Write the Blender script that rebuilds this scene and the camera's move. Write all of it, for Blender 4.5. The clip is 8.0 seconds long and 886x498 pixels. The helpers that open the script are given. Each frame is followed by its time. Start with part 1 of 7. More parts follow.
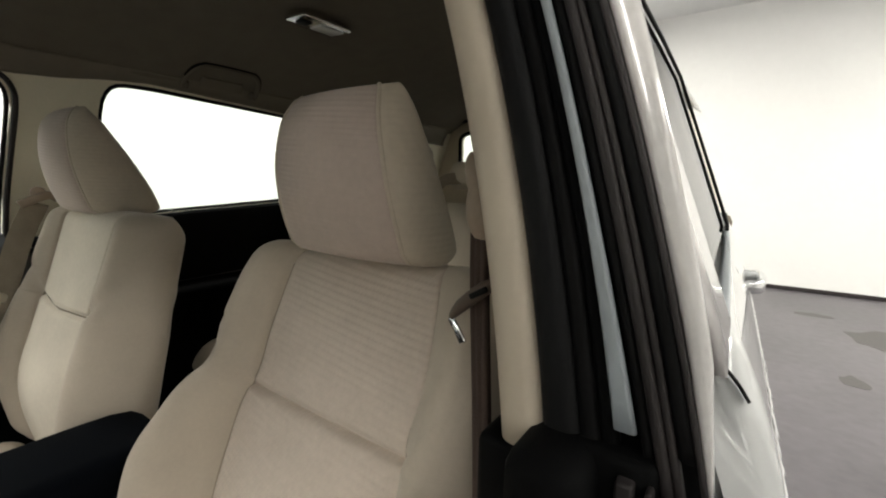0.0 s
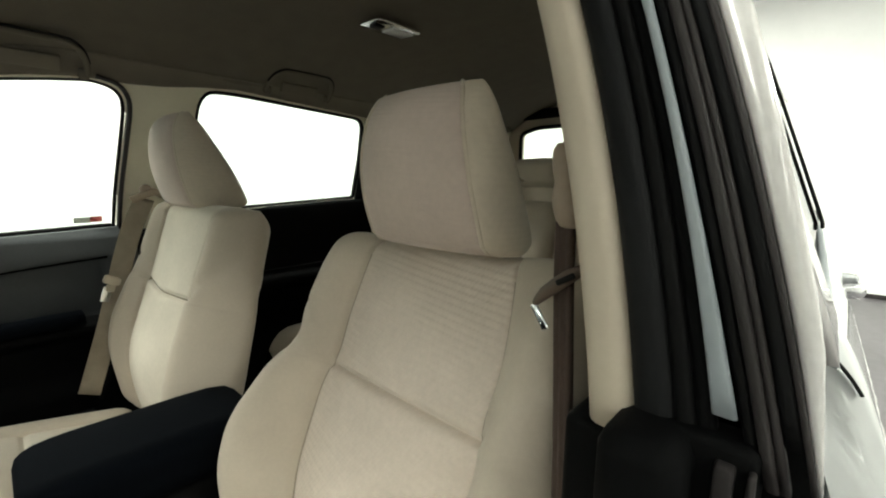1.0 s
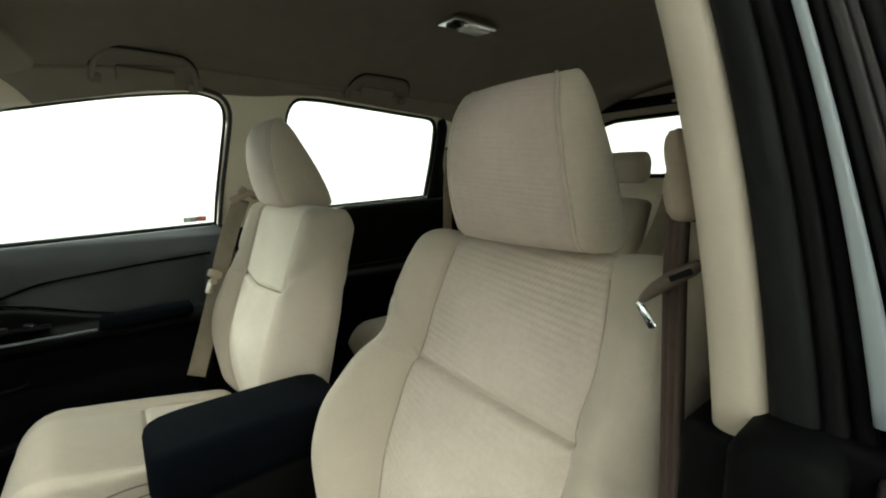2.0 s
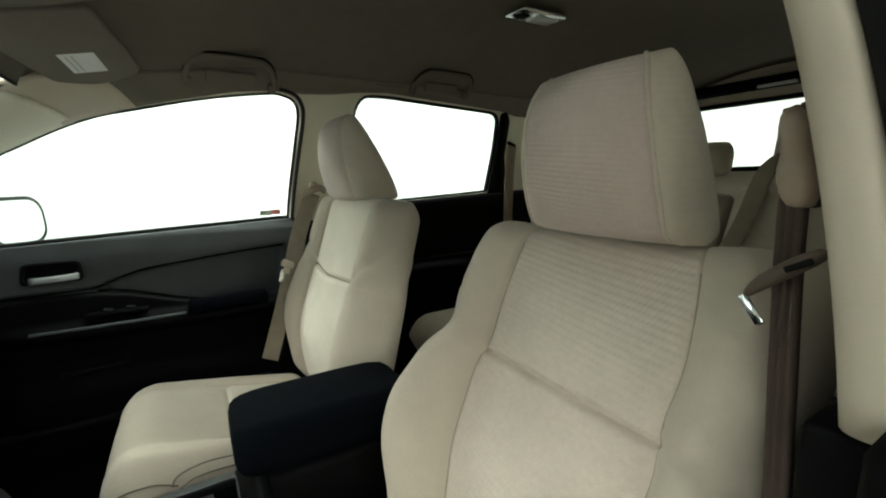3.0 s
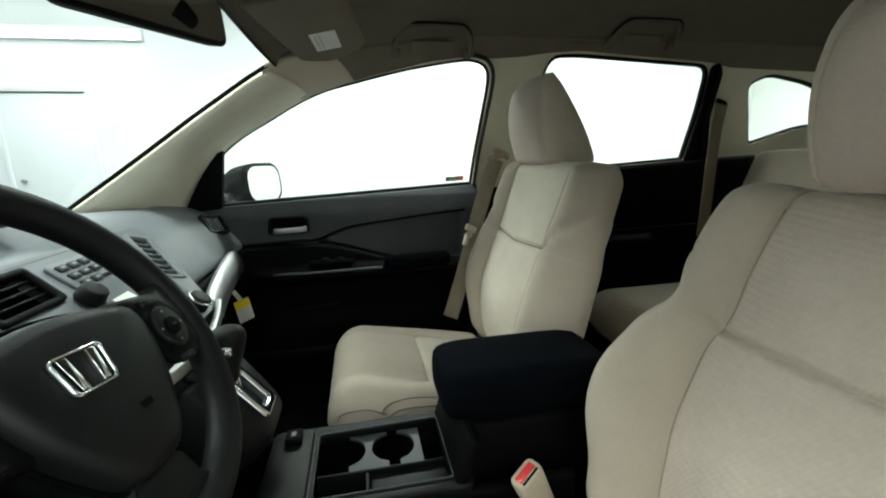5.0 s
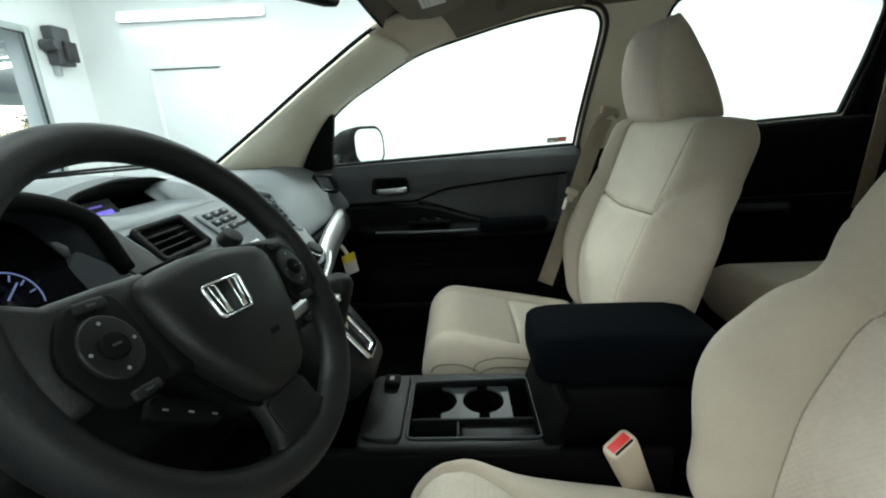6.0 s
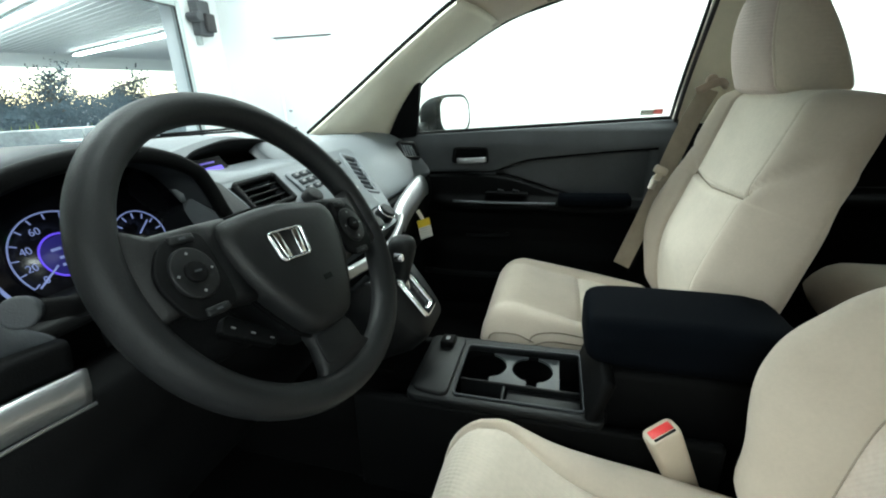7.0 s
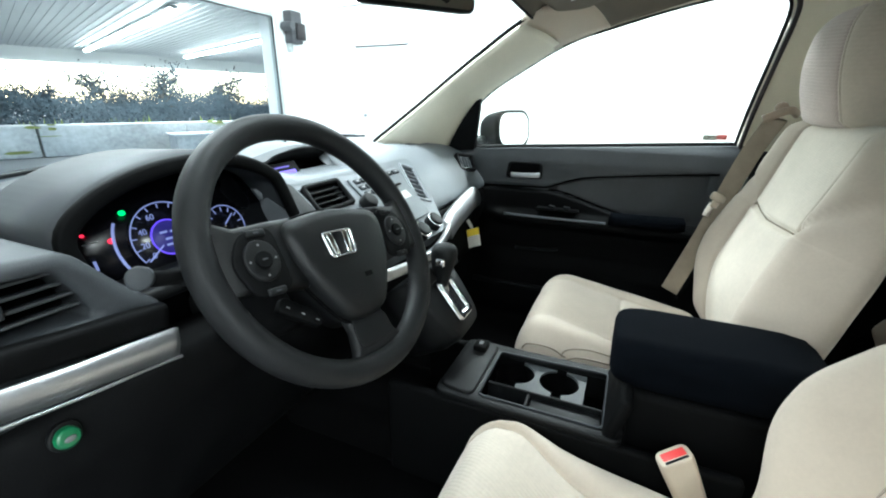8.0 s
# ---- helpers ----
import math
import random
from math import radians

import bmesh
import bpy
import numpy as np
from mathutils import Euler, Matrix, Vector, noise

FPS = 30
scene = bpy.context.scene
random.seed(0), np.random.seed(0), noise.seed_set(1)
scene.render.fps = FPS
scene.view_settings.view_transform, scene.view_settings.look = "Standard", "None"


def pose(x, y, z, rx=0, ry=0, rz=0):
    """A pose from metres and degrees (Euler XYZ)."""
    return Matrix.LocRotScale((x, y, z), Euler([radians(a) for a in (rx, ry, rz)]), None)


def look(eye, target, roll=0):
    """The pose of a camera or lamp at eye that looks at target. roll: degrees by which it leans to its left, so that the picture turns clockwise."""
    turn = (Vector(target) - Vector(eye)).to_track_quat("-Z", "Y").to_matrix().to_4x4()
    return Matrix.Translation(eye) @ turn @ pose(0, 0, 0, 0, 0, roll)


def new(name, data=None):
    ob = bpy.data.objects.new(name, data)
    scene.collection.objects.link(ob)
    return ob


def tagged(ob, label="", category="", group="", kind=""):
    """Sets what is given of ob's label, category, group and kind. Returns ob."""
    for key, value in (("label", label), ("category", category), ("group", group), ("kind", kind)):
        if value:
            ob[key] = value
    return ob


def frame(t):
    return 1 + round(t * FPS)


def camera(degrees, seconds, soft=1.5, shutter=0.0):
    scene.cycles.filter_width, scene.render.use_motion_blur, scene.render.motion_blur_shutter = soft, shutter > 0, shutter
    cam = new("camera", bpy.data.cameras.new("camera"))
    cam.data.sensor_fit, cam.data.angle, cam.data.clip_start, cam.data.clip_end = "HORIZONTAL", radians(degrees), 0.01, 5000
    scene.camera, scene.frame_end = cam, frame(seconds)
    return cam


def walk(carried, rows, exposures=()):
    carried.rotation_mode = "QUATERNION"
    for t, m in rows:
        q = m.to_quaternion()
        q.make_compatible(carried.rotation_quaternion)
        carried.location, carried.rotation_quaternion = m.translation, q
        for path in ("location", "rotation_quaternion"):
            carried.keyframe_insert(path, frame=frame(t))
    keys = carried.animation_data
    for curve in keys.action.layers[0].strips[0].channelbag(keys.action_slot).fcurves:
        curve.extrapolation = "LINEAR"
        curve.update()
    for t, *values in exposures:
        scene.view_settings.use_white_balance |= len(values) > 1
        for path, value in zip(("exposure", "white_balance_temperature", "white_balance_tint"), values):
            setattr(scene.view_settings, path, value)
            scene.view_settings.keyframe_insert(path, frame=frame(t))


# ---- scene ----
cam = camera(93.0, 8.0, soft=2.0)
PATH = [
    (0, (-0.783, 0.208, 1.201), (0.364, -1.401, 0.891), 0.7),
    (0.5, (-0.777, 0.233, 1.197), (0.491, -1.281, 0.879), 0.9),
    (1, (-0.773, 0.24, 1.193), (0.57, -1.208, 0.879), 0.5),
    (1.5, (-0.763, 0.252, 1.191), (0.697, -1.078, 0.877), -0.2),
    (3, (-0.738, 0.284, 1.179), (0.953, -0.732, 0.854), -0.9),
    (3.5, (-0.73, 0.304, 1.174), (1.048, -0.545, 0.837), -1.1),
    (4, (-0.714, 0.331, 1.17), (1.125, -0.361, 0.799), -0.9),
    (5.5, (-0.681, 0.386, 1.145), (1.254, 0.22, 0.666), -1.9),
    (6, (-0.686, 0.385, 1.141), (1.231, 0.46, 0.578), -2.4),
    (6.5, (-0.694, 0.363, 1.141), (1.184, 0.649, 0.518), -2.5),
    (7, (-0.707, 0.329, 1.144), (1.108, 0.819, 0.462), -1.7),
    (7.5, (-0.724, 0.308, 1.15), (1.033, 0.952, 0.446), -1.3),
    (8, (-0.75, 0.276, 1.167), (0.984, 1.033, 0.519), 0.4),
]
walk(cam, [(t, look(eye, target, roll)) for t, eye, target, roll in PATH], exposures=[(0.0, 0.86, 6750, 6), (1.5, 1.44, 6600, -7), (3.5, 1.18, 6350, -8), (4.2, 1.1, 6350, -7), (5.5, 0.98, 6000, -7), (6.5, 1.27, 5950, -8), (7.0, 1.52, 5880, -7), (8.0, 2.0, 5680, -2)])

# ---- world, sun, lamps ----
world = bpy.data.worlds.new("world")
scene.world = world
world.use_nodes = True
wn = world.node_tree.nodes
sky = wn.new("ShaderNodeTexSky")
sky.sky_type, sky.sun_disc, sky.sun_elevation, sky.sun_rotation = "NISHITA", False, radians(35), radians(20)
wn["Background"].inputs["Strength"].default_value = 0.15
world.node_tree.links.new(sky.outputs[0], wn["Background"].inputs["Color"])

sun = new("sun", bpy.data.lights.new("sun", "SUN"))
sun.data.energy, sun.data.angle, sun.data.color = 3.0, radians(12), (1.0, 0.96, 0.9)
sun.matrix_world = look((0, 0, 10), (-2, -6, 0))

LAMP_POWER = 40.0


def area_lamp(x, y, z, sx, sy, power):
    data = bpy.data.lights.new("tube_light", "AREA")
    data.shape, data.size, data.size_y, data.energy = "RECTANGLE", sx, sy, power
    data.color = (1.0, 0.97, 0.93)
    ob = new("tube_light", data)
    ob.matrix_world = pose(x, y, z)
    return ob


# ---- materials ----
def material(name, color, rough=0.6, metal=0.0, var=0.12, scale=12.0, bump=0.0, bump_scale=300.0, coat=0.0, spec=0.5, second=1.7, sheen=0.0):
    """A principled surface with colour variation at two scales and a fine relief."""
    m = bpy.data.materials.new(name)
    m.use_nodes = True
    n, l = m.node_tree.nodes, m.node_tree.links
    b = n["Principled BSDF"]
    b.inputs["Roughness"].default_value, b.inputs["Metallic"].default_value = rough, metal
    b.inputs["Coat Weight"].default_value, b.inputs["Specular IOR Level"].default_value = coat, spec
    b.inputs["Sheen Weight"].default_value = sheen
    tc = n.new("ShaderNodeTexCoord")
    n1, n2 = n.new("ShaderNodeTexNoise"), n.new("ShaderNodeTexNoise")
    n1.inputs["Scale"].default_value, n2.inputs["Scale"].default_value = scale, scale * 14
    n1.inputs["Detail"].default_value = n2.inputs["Detail"].default_value = 4
    mix = n.new("ShaderNodeMath")
    mix.operation = "ADD"
    half = n.new("ShaderNodeMath")
    half.operation, half.inputs[1].default_value = "MULTIPLY", 0.5
    ramp = n.new("ShaderNodeMapRange")
    ramp.inputs["From Min"].default_value, ramp.inputs["From Max"].default_value = 0.45, 1.05
    ramp.inputs["To Min"].default_value, ramp.inputs["To Max"].default_value = 1 - var, 1 + var
    col = n.new("ShaderNodeVectorMath")
    col.operation = "SCALE"
    col.inputs[0].default_value = color
    for t in (n1, n2):
        l.new(tc.outputs["Object"], t.inputs["Vector"])
    l.new(n2.outputs["Fac"], half.inputs[0])
    l.new(n1.outputs["Fac"], mix.inputs[0])
    l.new(half.outputs[0], mix.inputs[1])
    l.new(mix.outputs[0], ramp.inputs["Value"])
    l.new(ramp.outputs[0], col.inputs["Scale"])
    l.new(col.outputs[0], b.inputs["Base Color"])
    rr = n.new("ShaderNodeMapRange")
    rr.inputs["To Min"].default_value, rr.inputs["To Max"].default_value = max(rough - 0.08, 0.02), min(rough + 0.08, 1)
    l.new(n1.outputs["Fac"], rr.inputs["Value"])
    l.new(rr.outputs[0], b.inputs["Roughness"])
    if bump:
        n3, bp = n.new("ShaderNodeTexNoise"), n.new("ShaderNodeBump")
        n3.inputs["Scale"].default_value = bump_scale
        l.new(tc.outputs["Object"], n3.inputs["Vector"])
        l.new(n3.outputs["Fac"], bp.inputs["Height"])
        bp.inputs["Strength"].default_value, bp.inputs["Distance"].default_value = bump, 0.001
        l.new(bp.outputs[0], b.inputs["Normal"])
    return m


def quilted(name, color, pitch, depth=0.5, flat=False):
    """Woven cloth with a relief of small ribs crossed by a finer weave; flat: for a lying cushion."""
    m = material(name, color, 0.92, var=0.10, scale=9, spec=0.2, sheen=0.25)
    n, l = m.node_tree.nodes, m.node_tree.links
    b = n["Principled BSDF"]
    tc = [q for q in n if q.bl_idname == "ShaderNodeTexCoord"][0]
    total = None
    for angle, size, weight in ((5, pitch, 1.0), (-58, pitch * 0.7, 0.45)):
        mp, wv = n.new("ShaderNodeMapping"), n.new("ShaderNodeTexWave")
        mp.inputs["Rotation"].default_value = (0, 0, radians(angle)) if flat else (0, radians(angle), 0)
        wv.wave_type, wv.bands_direction = "BANDS", "Y" if flat else "Z"
        wv.inputs["Scale"].default_value, wv.inputs["Distortion"].default_value = 0.314 / size, 0.2
        wv.inputs["Detail Scale"].default_value = 2.0
        l.new(tc.outputs["Object"], mp.inputs["Vector"])
        l.new(mp.outputs[0], wv.inputs["Vector"])
        mu = n.new("ShaderNodeMath")
        mu.operation, mu.inputs[1].default_value = "MULTIPLY", weight
        l.new(wv.outputs["Fac"], mu.inputs[0])
        if total is None:
            total = mu
        else:
            ad = n.new("ShaderNodeMath")
            ad.operation = "ADD"
            l.new(total.outputs[0], ad.inputs[0])
            l.new(mu.outputs[0], ad.inputs[1])
            total = ad
    bp = n.new("ShaderNodeBump")
    bp.inputs["Strength"].default_value, bp.inputs["Distance"].default_value = depth, 0.0012
    l.new(total.outputs[0], bp.inputs["Height"])
    l.new(bp.outputs[0], b.inputs["Normal"])
    return m


def glowing(name, color, strength):
    m = bpy.data.materials.new(name)
    m.use_nodes = True
    b = m.node_tree.nodes["Principled BSDF"]
    b.inputs["Base Color"].default_value = (*[0.3 * c for c in color], 1)
    b.inputs["Emission Color"].default_value = (*color, 1)
    b.inputs["Emission Strength"].default_value = strength
    return m


def clear_glass(name, tint=(0.93, 0.97, 0.95), gloss=0.035, sheer=False):
    m = bpy.data.materials.new(name)
    m.use_nodes = True
    n, l = m.node_tree.nodes, m.node_tree.links
    n.remove(n["Principled BSDF"])
    tr, gl, mx = (n.new("ShaderNodeBsdfTransparent"), n.new("ShaderNodeBsdfGlossy"), n.new("ShaderNodeMixShader"))
    tr.inputs["Color"].default_value = (*tint, 1)
    gl.inputs["Roughness"].default_value = 0.02
    mx.inputs[0].default_value = gloss
    if sheer:
        fr = n.new("ShaderNodeFresnel")
        fr.inputs["IOR"].default_value = 2.0
        l.new(fr.outputs[0], mx.inputs[0])
    l.new(tr.outputs[0], mx.inputs[1])
    l.new(gl.outputs[0], mx.inputs[2])
    l.new(mx.outputs[0], n["Material Output"].inputs[0])
    return m


BEIGE = (0.555, 0.482, 0.397)
M_CLOTH = material("beige cloth", BEIGE, 0.9, var=0.07, scale=14, bump=0.35, bump_scale=900, spec=0.2, sheen=0.25)
M_QUILT = quilted("beige quilted cloth", (0.67, 0.578, 0.497), 0.0085, 0.65)
M_FLATQUILT = quilted("beige quilted cushion cloth", (0.66, 0.585, 0.49), 0.0085, 0.35, True)
# brighter than the bolster cloth, for the light that falls on the insert
M_PLAIN = quilted("fine beige cloth, brightened as lit", (0.645, 0.58, 0.485), 0.004, 0.10)
M_RIB = quilted("beige ribbed cloth", (0.59, 0.515, 0.42), 0.0075, 0.16)
M_KNIT = quilted("beige knit cloth", (0.56, 0.465, 0.412), 0.006, 0.3)
M_TRIM = material("beige plastic", (0.60, 0.52, 0.415), 0.55, var=0.05, bump=0.15, bump_scale=700)
M_PALE = material("pale beige plastic", (0.80, 0.755, 0.615), 0.5, var=0.05, bump=0.12, bump_scale=700)
# felt set darker than its light grey, for the unlit underside of the roof
M_ROOF = material("shade darkened headliner felt", (0.165, 0.147, 0.118), 0.97, var=0.08, scale=20, bump=0.3, bump_scale=800, spec=0.1)
M_BLACK = material("black grained plastic", (0.0033, 0.0035, 0.0038), 0.62, var=0.2, spec=0.07, bump=0.25, bump_scale=600)
M_SOFT = material("charcoal soft plastic", (0.0072, 0.0079, 0.0086), 0.5, var=0.15, spec=0.2, bump=0.25, bump_scale=650)
M_DOOR = material("charcoal door trim", (0.056, 0.061, 0.0655), 0.48, var=0.15, spec=0.34, bump=0.25, bump_scale=650)
M_GREY = material("dark grey dashboard skin", (0.142, 0.156, 0.169), 0.5, var=0.12, spec=0.4, bump=0.3, bump_scale=650)
M_POD = material("charcoal pod plastic", (0.040, 0.044, 0.049), 0.55, var=0.12, bump=0.3, bump_scale=650, spec=0.22)
M_LEATHER = material("dark grey rim leather", (0.0108, 0.0115, 0.0123), 0.5, var=0.15, spec=0.2, bump=0.25, bump_scale=500)
M_NAVY = material("black armrest cloth", (0.0026, 0.0036, 0.0056), 0.9, var=0.15, spec=0.04, bump=0.4, bump_scale=900)
M_CARPET = material("black carpet", (0.002, 0.002, 0.0022), 0.98, var=0.3, spec=0.05, bump=0.8, bump_scale=400)
# paler copy of the headliner felt, for the light along the rail; also the visor
M_RAIL = material("lighter felt for lit rail and visor", (0.20, 0.178, 0.143), 0.95, var=0.07, scale=16, bump=0.3, bump_scale=800, spec=0.1)
M_HUB = material("black wheel plastic", (0.0066, 0.0071, 0.0076), 0.45, var=0.15, spec=0.26, bump=0.25, bump_scale=500)
M_STRIP = material("black pillar vinyl", (0.0065, 0.0068, 0.0076), 0.6, var=0.2, spec=0.2, bump=0.15, bump_scale=500)
M_RUBBER = material("black rubber seal", (0.0042, 0.0042, 0.0046), 0.55, var=0.2, bump=0.1, spec=0.14)
M_SEAL = material("worn grey rubber seal", (0.030, 0.026, 0.0265), 0.45, var=0.2, bump=0.1, spec=0.25)
# white body paint greyed as if shaded, for flange and bonnet; also the grey moulding
M_FLANGE = material("grey blue shaded paint and moulding", (0.36, 0.40, 0.43), 0.4, var=0.06)
M_CHROME = material("chrome", (0.85, 0.86, 0.87), 0.12, 1.0, var=0.03)
M_SATIN = material("satin silver trim", (0.44, 0.45, 0.46), 0.36, 0.85, var=0.06, bump=0.05, bump_scale=900)
M_PAINT = material("white pearl paint", (0.74, 0.75, 0.75), 0.25, 0.0, var=0.03, coat=1.0)
M_WRAP = material("clear bubble film", (0.74, 0.73, 0.73), 0.12, 0.0, var=0.15, scale=40, coat=1.0)
# gloss film made pale, the white wall's reflection put into its base colour
M_GLOSS = material("pillar film with wall reflection", (0.66, 0.64, 0.63), 0.2, 0.0, var=0.12, coat=0.6)
M_BELT = material("taupe belt webbing", (0.30, 0.25, 0.19), 0.85, var=0.15, scale=30, bump=0.6, bump_scale=500)
M_DBELT = material("brown belt webbing", (0.075, 0.050, 0.040), 0.85, var=0.2, scale=30, bump=0.6, bump_scale=500)
M_GUIDE = material("taupe belt guide", (0.36, 0.285, 0.22), 0.55, var=0.12)
M_TONGUE = material("brown belt tongue", (0.10, 0.070, 0.052), 0.5, var=0.1)
# dark tones that draw the shadow lines of the seams as thin tubes
M_SEAM = material("seam shadow line", (0.25, 0.215, 0.17), 0.95, var=0.1, spec=0.1)
M_THREAD = material("pale seam shadow line", (0.40, 0.345, 0.28), 0.95, var=0.1, spec=0.1)
M_RED = material("red buckle button", (0.75, 0.05, 0.05), 0.4, var=0.05)
M_YELLOW = material("yellow card", (0.85, 0.66, 0.03), 0.6, var=0.04)
M_WHITE = material("white card", (0.80, 0.80, 0.78), 0.6, var=0.04)
M_MARK = material("pale printed marks", (0.20, 0.205, 0.21), 0.5, var=0.05)
M_LABELGREY = material("grey print", (0.52, 0.52, 0.50), 0.6, var=0.05)
M_GREEN = material("green push button", (0.015, 0.16, 0.06), 0.3, var=0.1, coat=0.6)
M_GLASS = clear_glass("window glass")
M_SCREEN = clear_glass("tinted windscreen glass", (0.80, 0.86, 0.88), 0.045)
M_SHEER = clear_glass("tinted door glass", (0.6, 0.62, 0.6), sheer=True)
M_FILMGREY = clear_glass("grey printed film", (0.40, 0.40, 0.37), sheer=True)
M_FILMRED = clear_glass("red printed film", (0.50, 0.23, 0.22), sheer=True)
M_MIRROR = material("mirror glass", (0.9, 0.92, 0.92), 0.02, 1.0, var=0.0)
M_DARKFACE = material("black gauge face", (0.006, 0.006, 0.009), 0.25, var=0.1)
M_VIOLET = glowing("violet display glow", (0.16, 0.08, 0.9), 0.30)
M_BLUEWHITE = glowing("blue white gauge glow", (0.45, 0.5, 1.0), 0.12)
M_GREENLED = glowing("green warning light", (0.02, 0.8, 0.15), 0.5)
M_REDLED = glowing("red warning light", (0.9, 0.02, 0.06), 0.5)
M_LENS = material("clear lamp lens", (0.75, 0.75, 0.74), 0.2, var=0.05, coat=0.5)
M_WALL = material("white painted wall", (0.82, 0.82, 0.81), 0.7, var=0.03, scale=1.2, bump=0.1, bump_scale=60)
M_CEIL = material("white painted ceiling", (0.78, 0.79, 0.79), 0.7, var=0.04, scale=2, bump=0.1, bump_scale=60)
M_FLOOR = material("stained grey concrete", (0.105, 0.097, 0.106), 0.42, var=0.35, scale=1.1, bump=0.2, bump_scale=50)
M_TUBE = glowing("fluorescent tube", (1.0, 0.98, 0.94), 14)
M_STEEL = material("galvanised steel", (0.45, 0.48, 0.47), 0.45, 0.6, var=0.1)
M_OPENER = material("grey machine casing", (0.045, 0.045, 0.05), 0.5, var=0.2)
M_CONCRETE = material("pale concrete", (0.48, 0.49, 0.49), 0.85, var=0.45, scale=0.8, bump=0.3, bump_scale=30)
M_MOSS = material("yellow green moss", (0.26, 0.29, 0.09), 0.95, var=0.4, scale=3, bump=0.5, bump_scale=60)
M_ASPHALT = material("asphalt", (0.17, 0.17, 0.175), 0.7, var=0.3, scale=0.6, bump=0.3, bump_scale=60)
# leaf colour shifted to blue, a haze painted into the foliage
M_LEAF = material("haze blue foliage", (0.066, 0.085, 0.102), 0.95, var=0.15, scale=1.5, spec=0.03)
M_BARK = material("bark", (0.07, 0.06, 0.05), 0.9, var=0.3, bump=0.5, bump_scale=40)
M_GRASS = material("yellowing grass", (0.20, 0.24, 0.06), 0.9, var=0.4, scale=1.5)


# ---- mesh helpers ----
def link_mesh(name, bm, mat, smooth=True):
    me = bpy.data.meshes.new(name)
    bmesh.ops.recalc_face_normals(bm, faces=bm.faces)
    bm.to_mesh(me)
    bm.free()
    me.materials.append(mat)
    if smooth:
        me.shade_smooth()
    return new(name, me)


def thing(name, label, category, group="", kind="", at=(0, 0, 0)):
    ob = new(name)
    ob.empty_display_size = 0.05
    ob.location = at
    return tagged(ob, label, category, group, kind)


def part(name, bm, mat, parent, label="", smooth=True):
    """Links a bmesh, given in world places, as one mesh under a thing or a part."""
    ob = link_mesh(name, bm, mat, smooth)
    if label:
        tagged(ob, label)
    if parent is not None:
        bpy.context.view_layer.update()
        ob.parent = parent
        ob.matrix_parent_inverse = parent.matrix_world.inverted()
    return ob


def solo(name, bm, mat, label, category, group="", kind="", smooth=True):
    return tagged(link_mesh(name, bm, mat, smooth), label, category, group, kind)


def box(sx, sy, sz, m=Matrix(), bevel=0.004, seg=2):
    bm = bmesh.new()
    bmesh.ops.create_cube(bm, size=1)
    bmesh.ops.scale(bm, vec=(sx, sy, sz), verts=bm.verts)
    if bevel:
        bmesh.ops.bevel(bm, geom=bm.edges[:], offset=min(bevel, 0.45 * min(sx, sy, sz)), segments=seg, profile=0.5, affect="EDGES")
    bm.transform(m)
    return bm


def tube(r1, r2, depth, m=Matrix(), n=28, bevel=0.0):
    bm = bmesh.new()
    bmesh.ops.create_cone(bm, cap_ends=True, segments=n, radius1=r1, radius2=r2, depth=depth)
    if bevel:
        rim = [e for e in bm.edges if abs(e.verts[0].co.z - e.verts[1].co.z) < 1e-6]
        bmesh.ops.bevel(bm, geom=rim, offset=bevel, segments=3, profile=0.5, affect="EDGES")
    bm.transform(m)
    return bm


def moved(bm, m):
    """A bmesh carried to another place."""
    bm.transform(m)
    return bm


def ball(r, m=Matrix(), u=20, v=12):
    bm = bmesh.new()
    bmesh.ops.create_uvsphere(bm, u_segments=u, v_segments=v, radius=r)
    bm.transform(m)
    return bm


def merge(*parts):
    """Joins several bmeshes of one part into one."""
    out = bmesh.new()
    for b in parts:
        me = bpy.data.meshes.new("tmp")
        b.to_mesh(me)
        b.free()
        out.from_mesh(me)
        bpy.data.meshes.remove(me)
    return out


def loft(rings, closed=True, caps=True):
    bm = bmesh.new()
    rows = [[bm.verts.new(p) for p in r] for r in rings]
    for a, b in zip(rows, rows[1:]):
        k = len(a)
        for i in range(k if closed else k - 1):
            bm.faces.new((a[i], a[(i + 1) % k], b[(i + 1) % k], b[i]))
    if caps and closed:
        bm.faces.new(rows[0][::-1])
        bm.faces.new(rows[-1])
    return bm


def rrect(w, h, r, n=5):
    """A rounded rectangle, centred, as 2D points."""
    r = min(r, w / 2 - 1e-5, h / 2 - 1e-5)
    pts = []
    for cx, cy, a0 in ((w / 2 - r, h / 2 - r, 0), (-w / 2 + r, h / 2 - r, 90), (-w / 2 + r, -h / 2 + r, 180), (w / 2 - r, -h / 2 + r, 270)):
        for i in range(n + 1):
            a = radians(a0 + 90 * i / n)
            pts.append((cx + r * math.cos(a), cy + r * math.sin(a)))
    return pts


def smooth_path(pts, n):
    """A Catmull-Rom line through the points."""
    pts = [Vector(p) for p in pts]
    ext = [2 * pts[0] - pts[1]] + pts + [2 * pts[-1] - pts[-2]]
    out = []
    for i in range(len(pts) - 1):
        p0, p1, p2, p3 = ext[i:i + 4]
        for k in range(n):
            t = k / n
            out.append(0.5 * ((2 * p1) + (p2 - p0) * t + (2 * p0 - 5 * p1 + 4 * p2 - p3) * t * t + (3 * p1 - p0 - 3 * p2 + p3) * t ** 3))
    out.append(pts[-1])
    return out


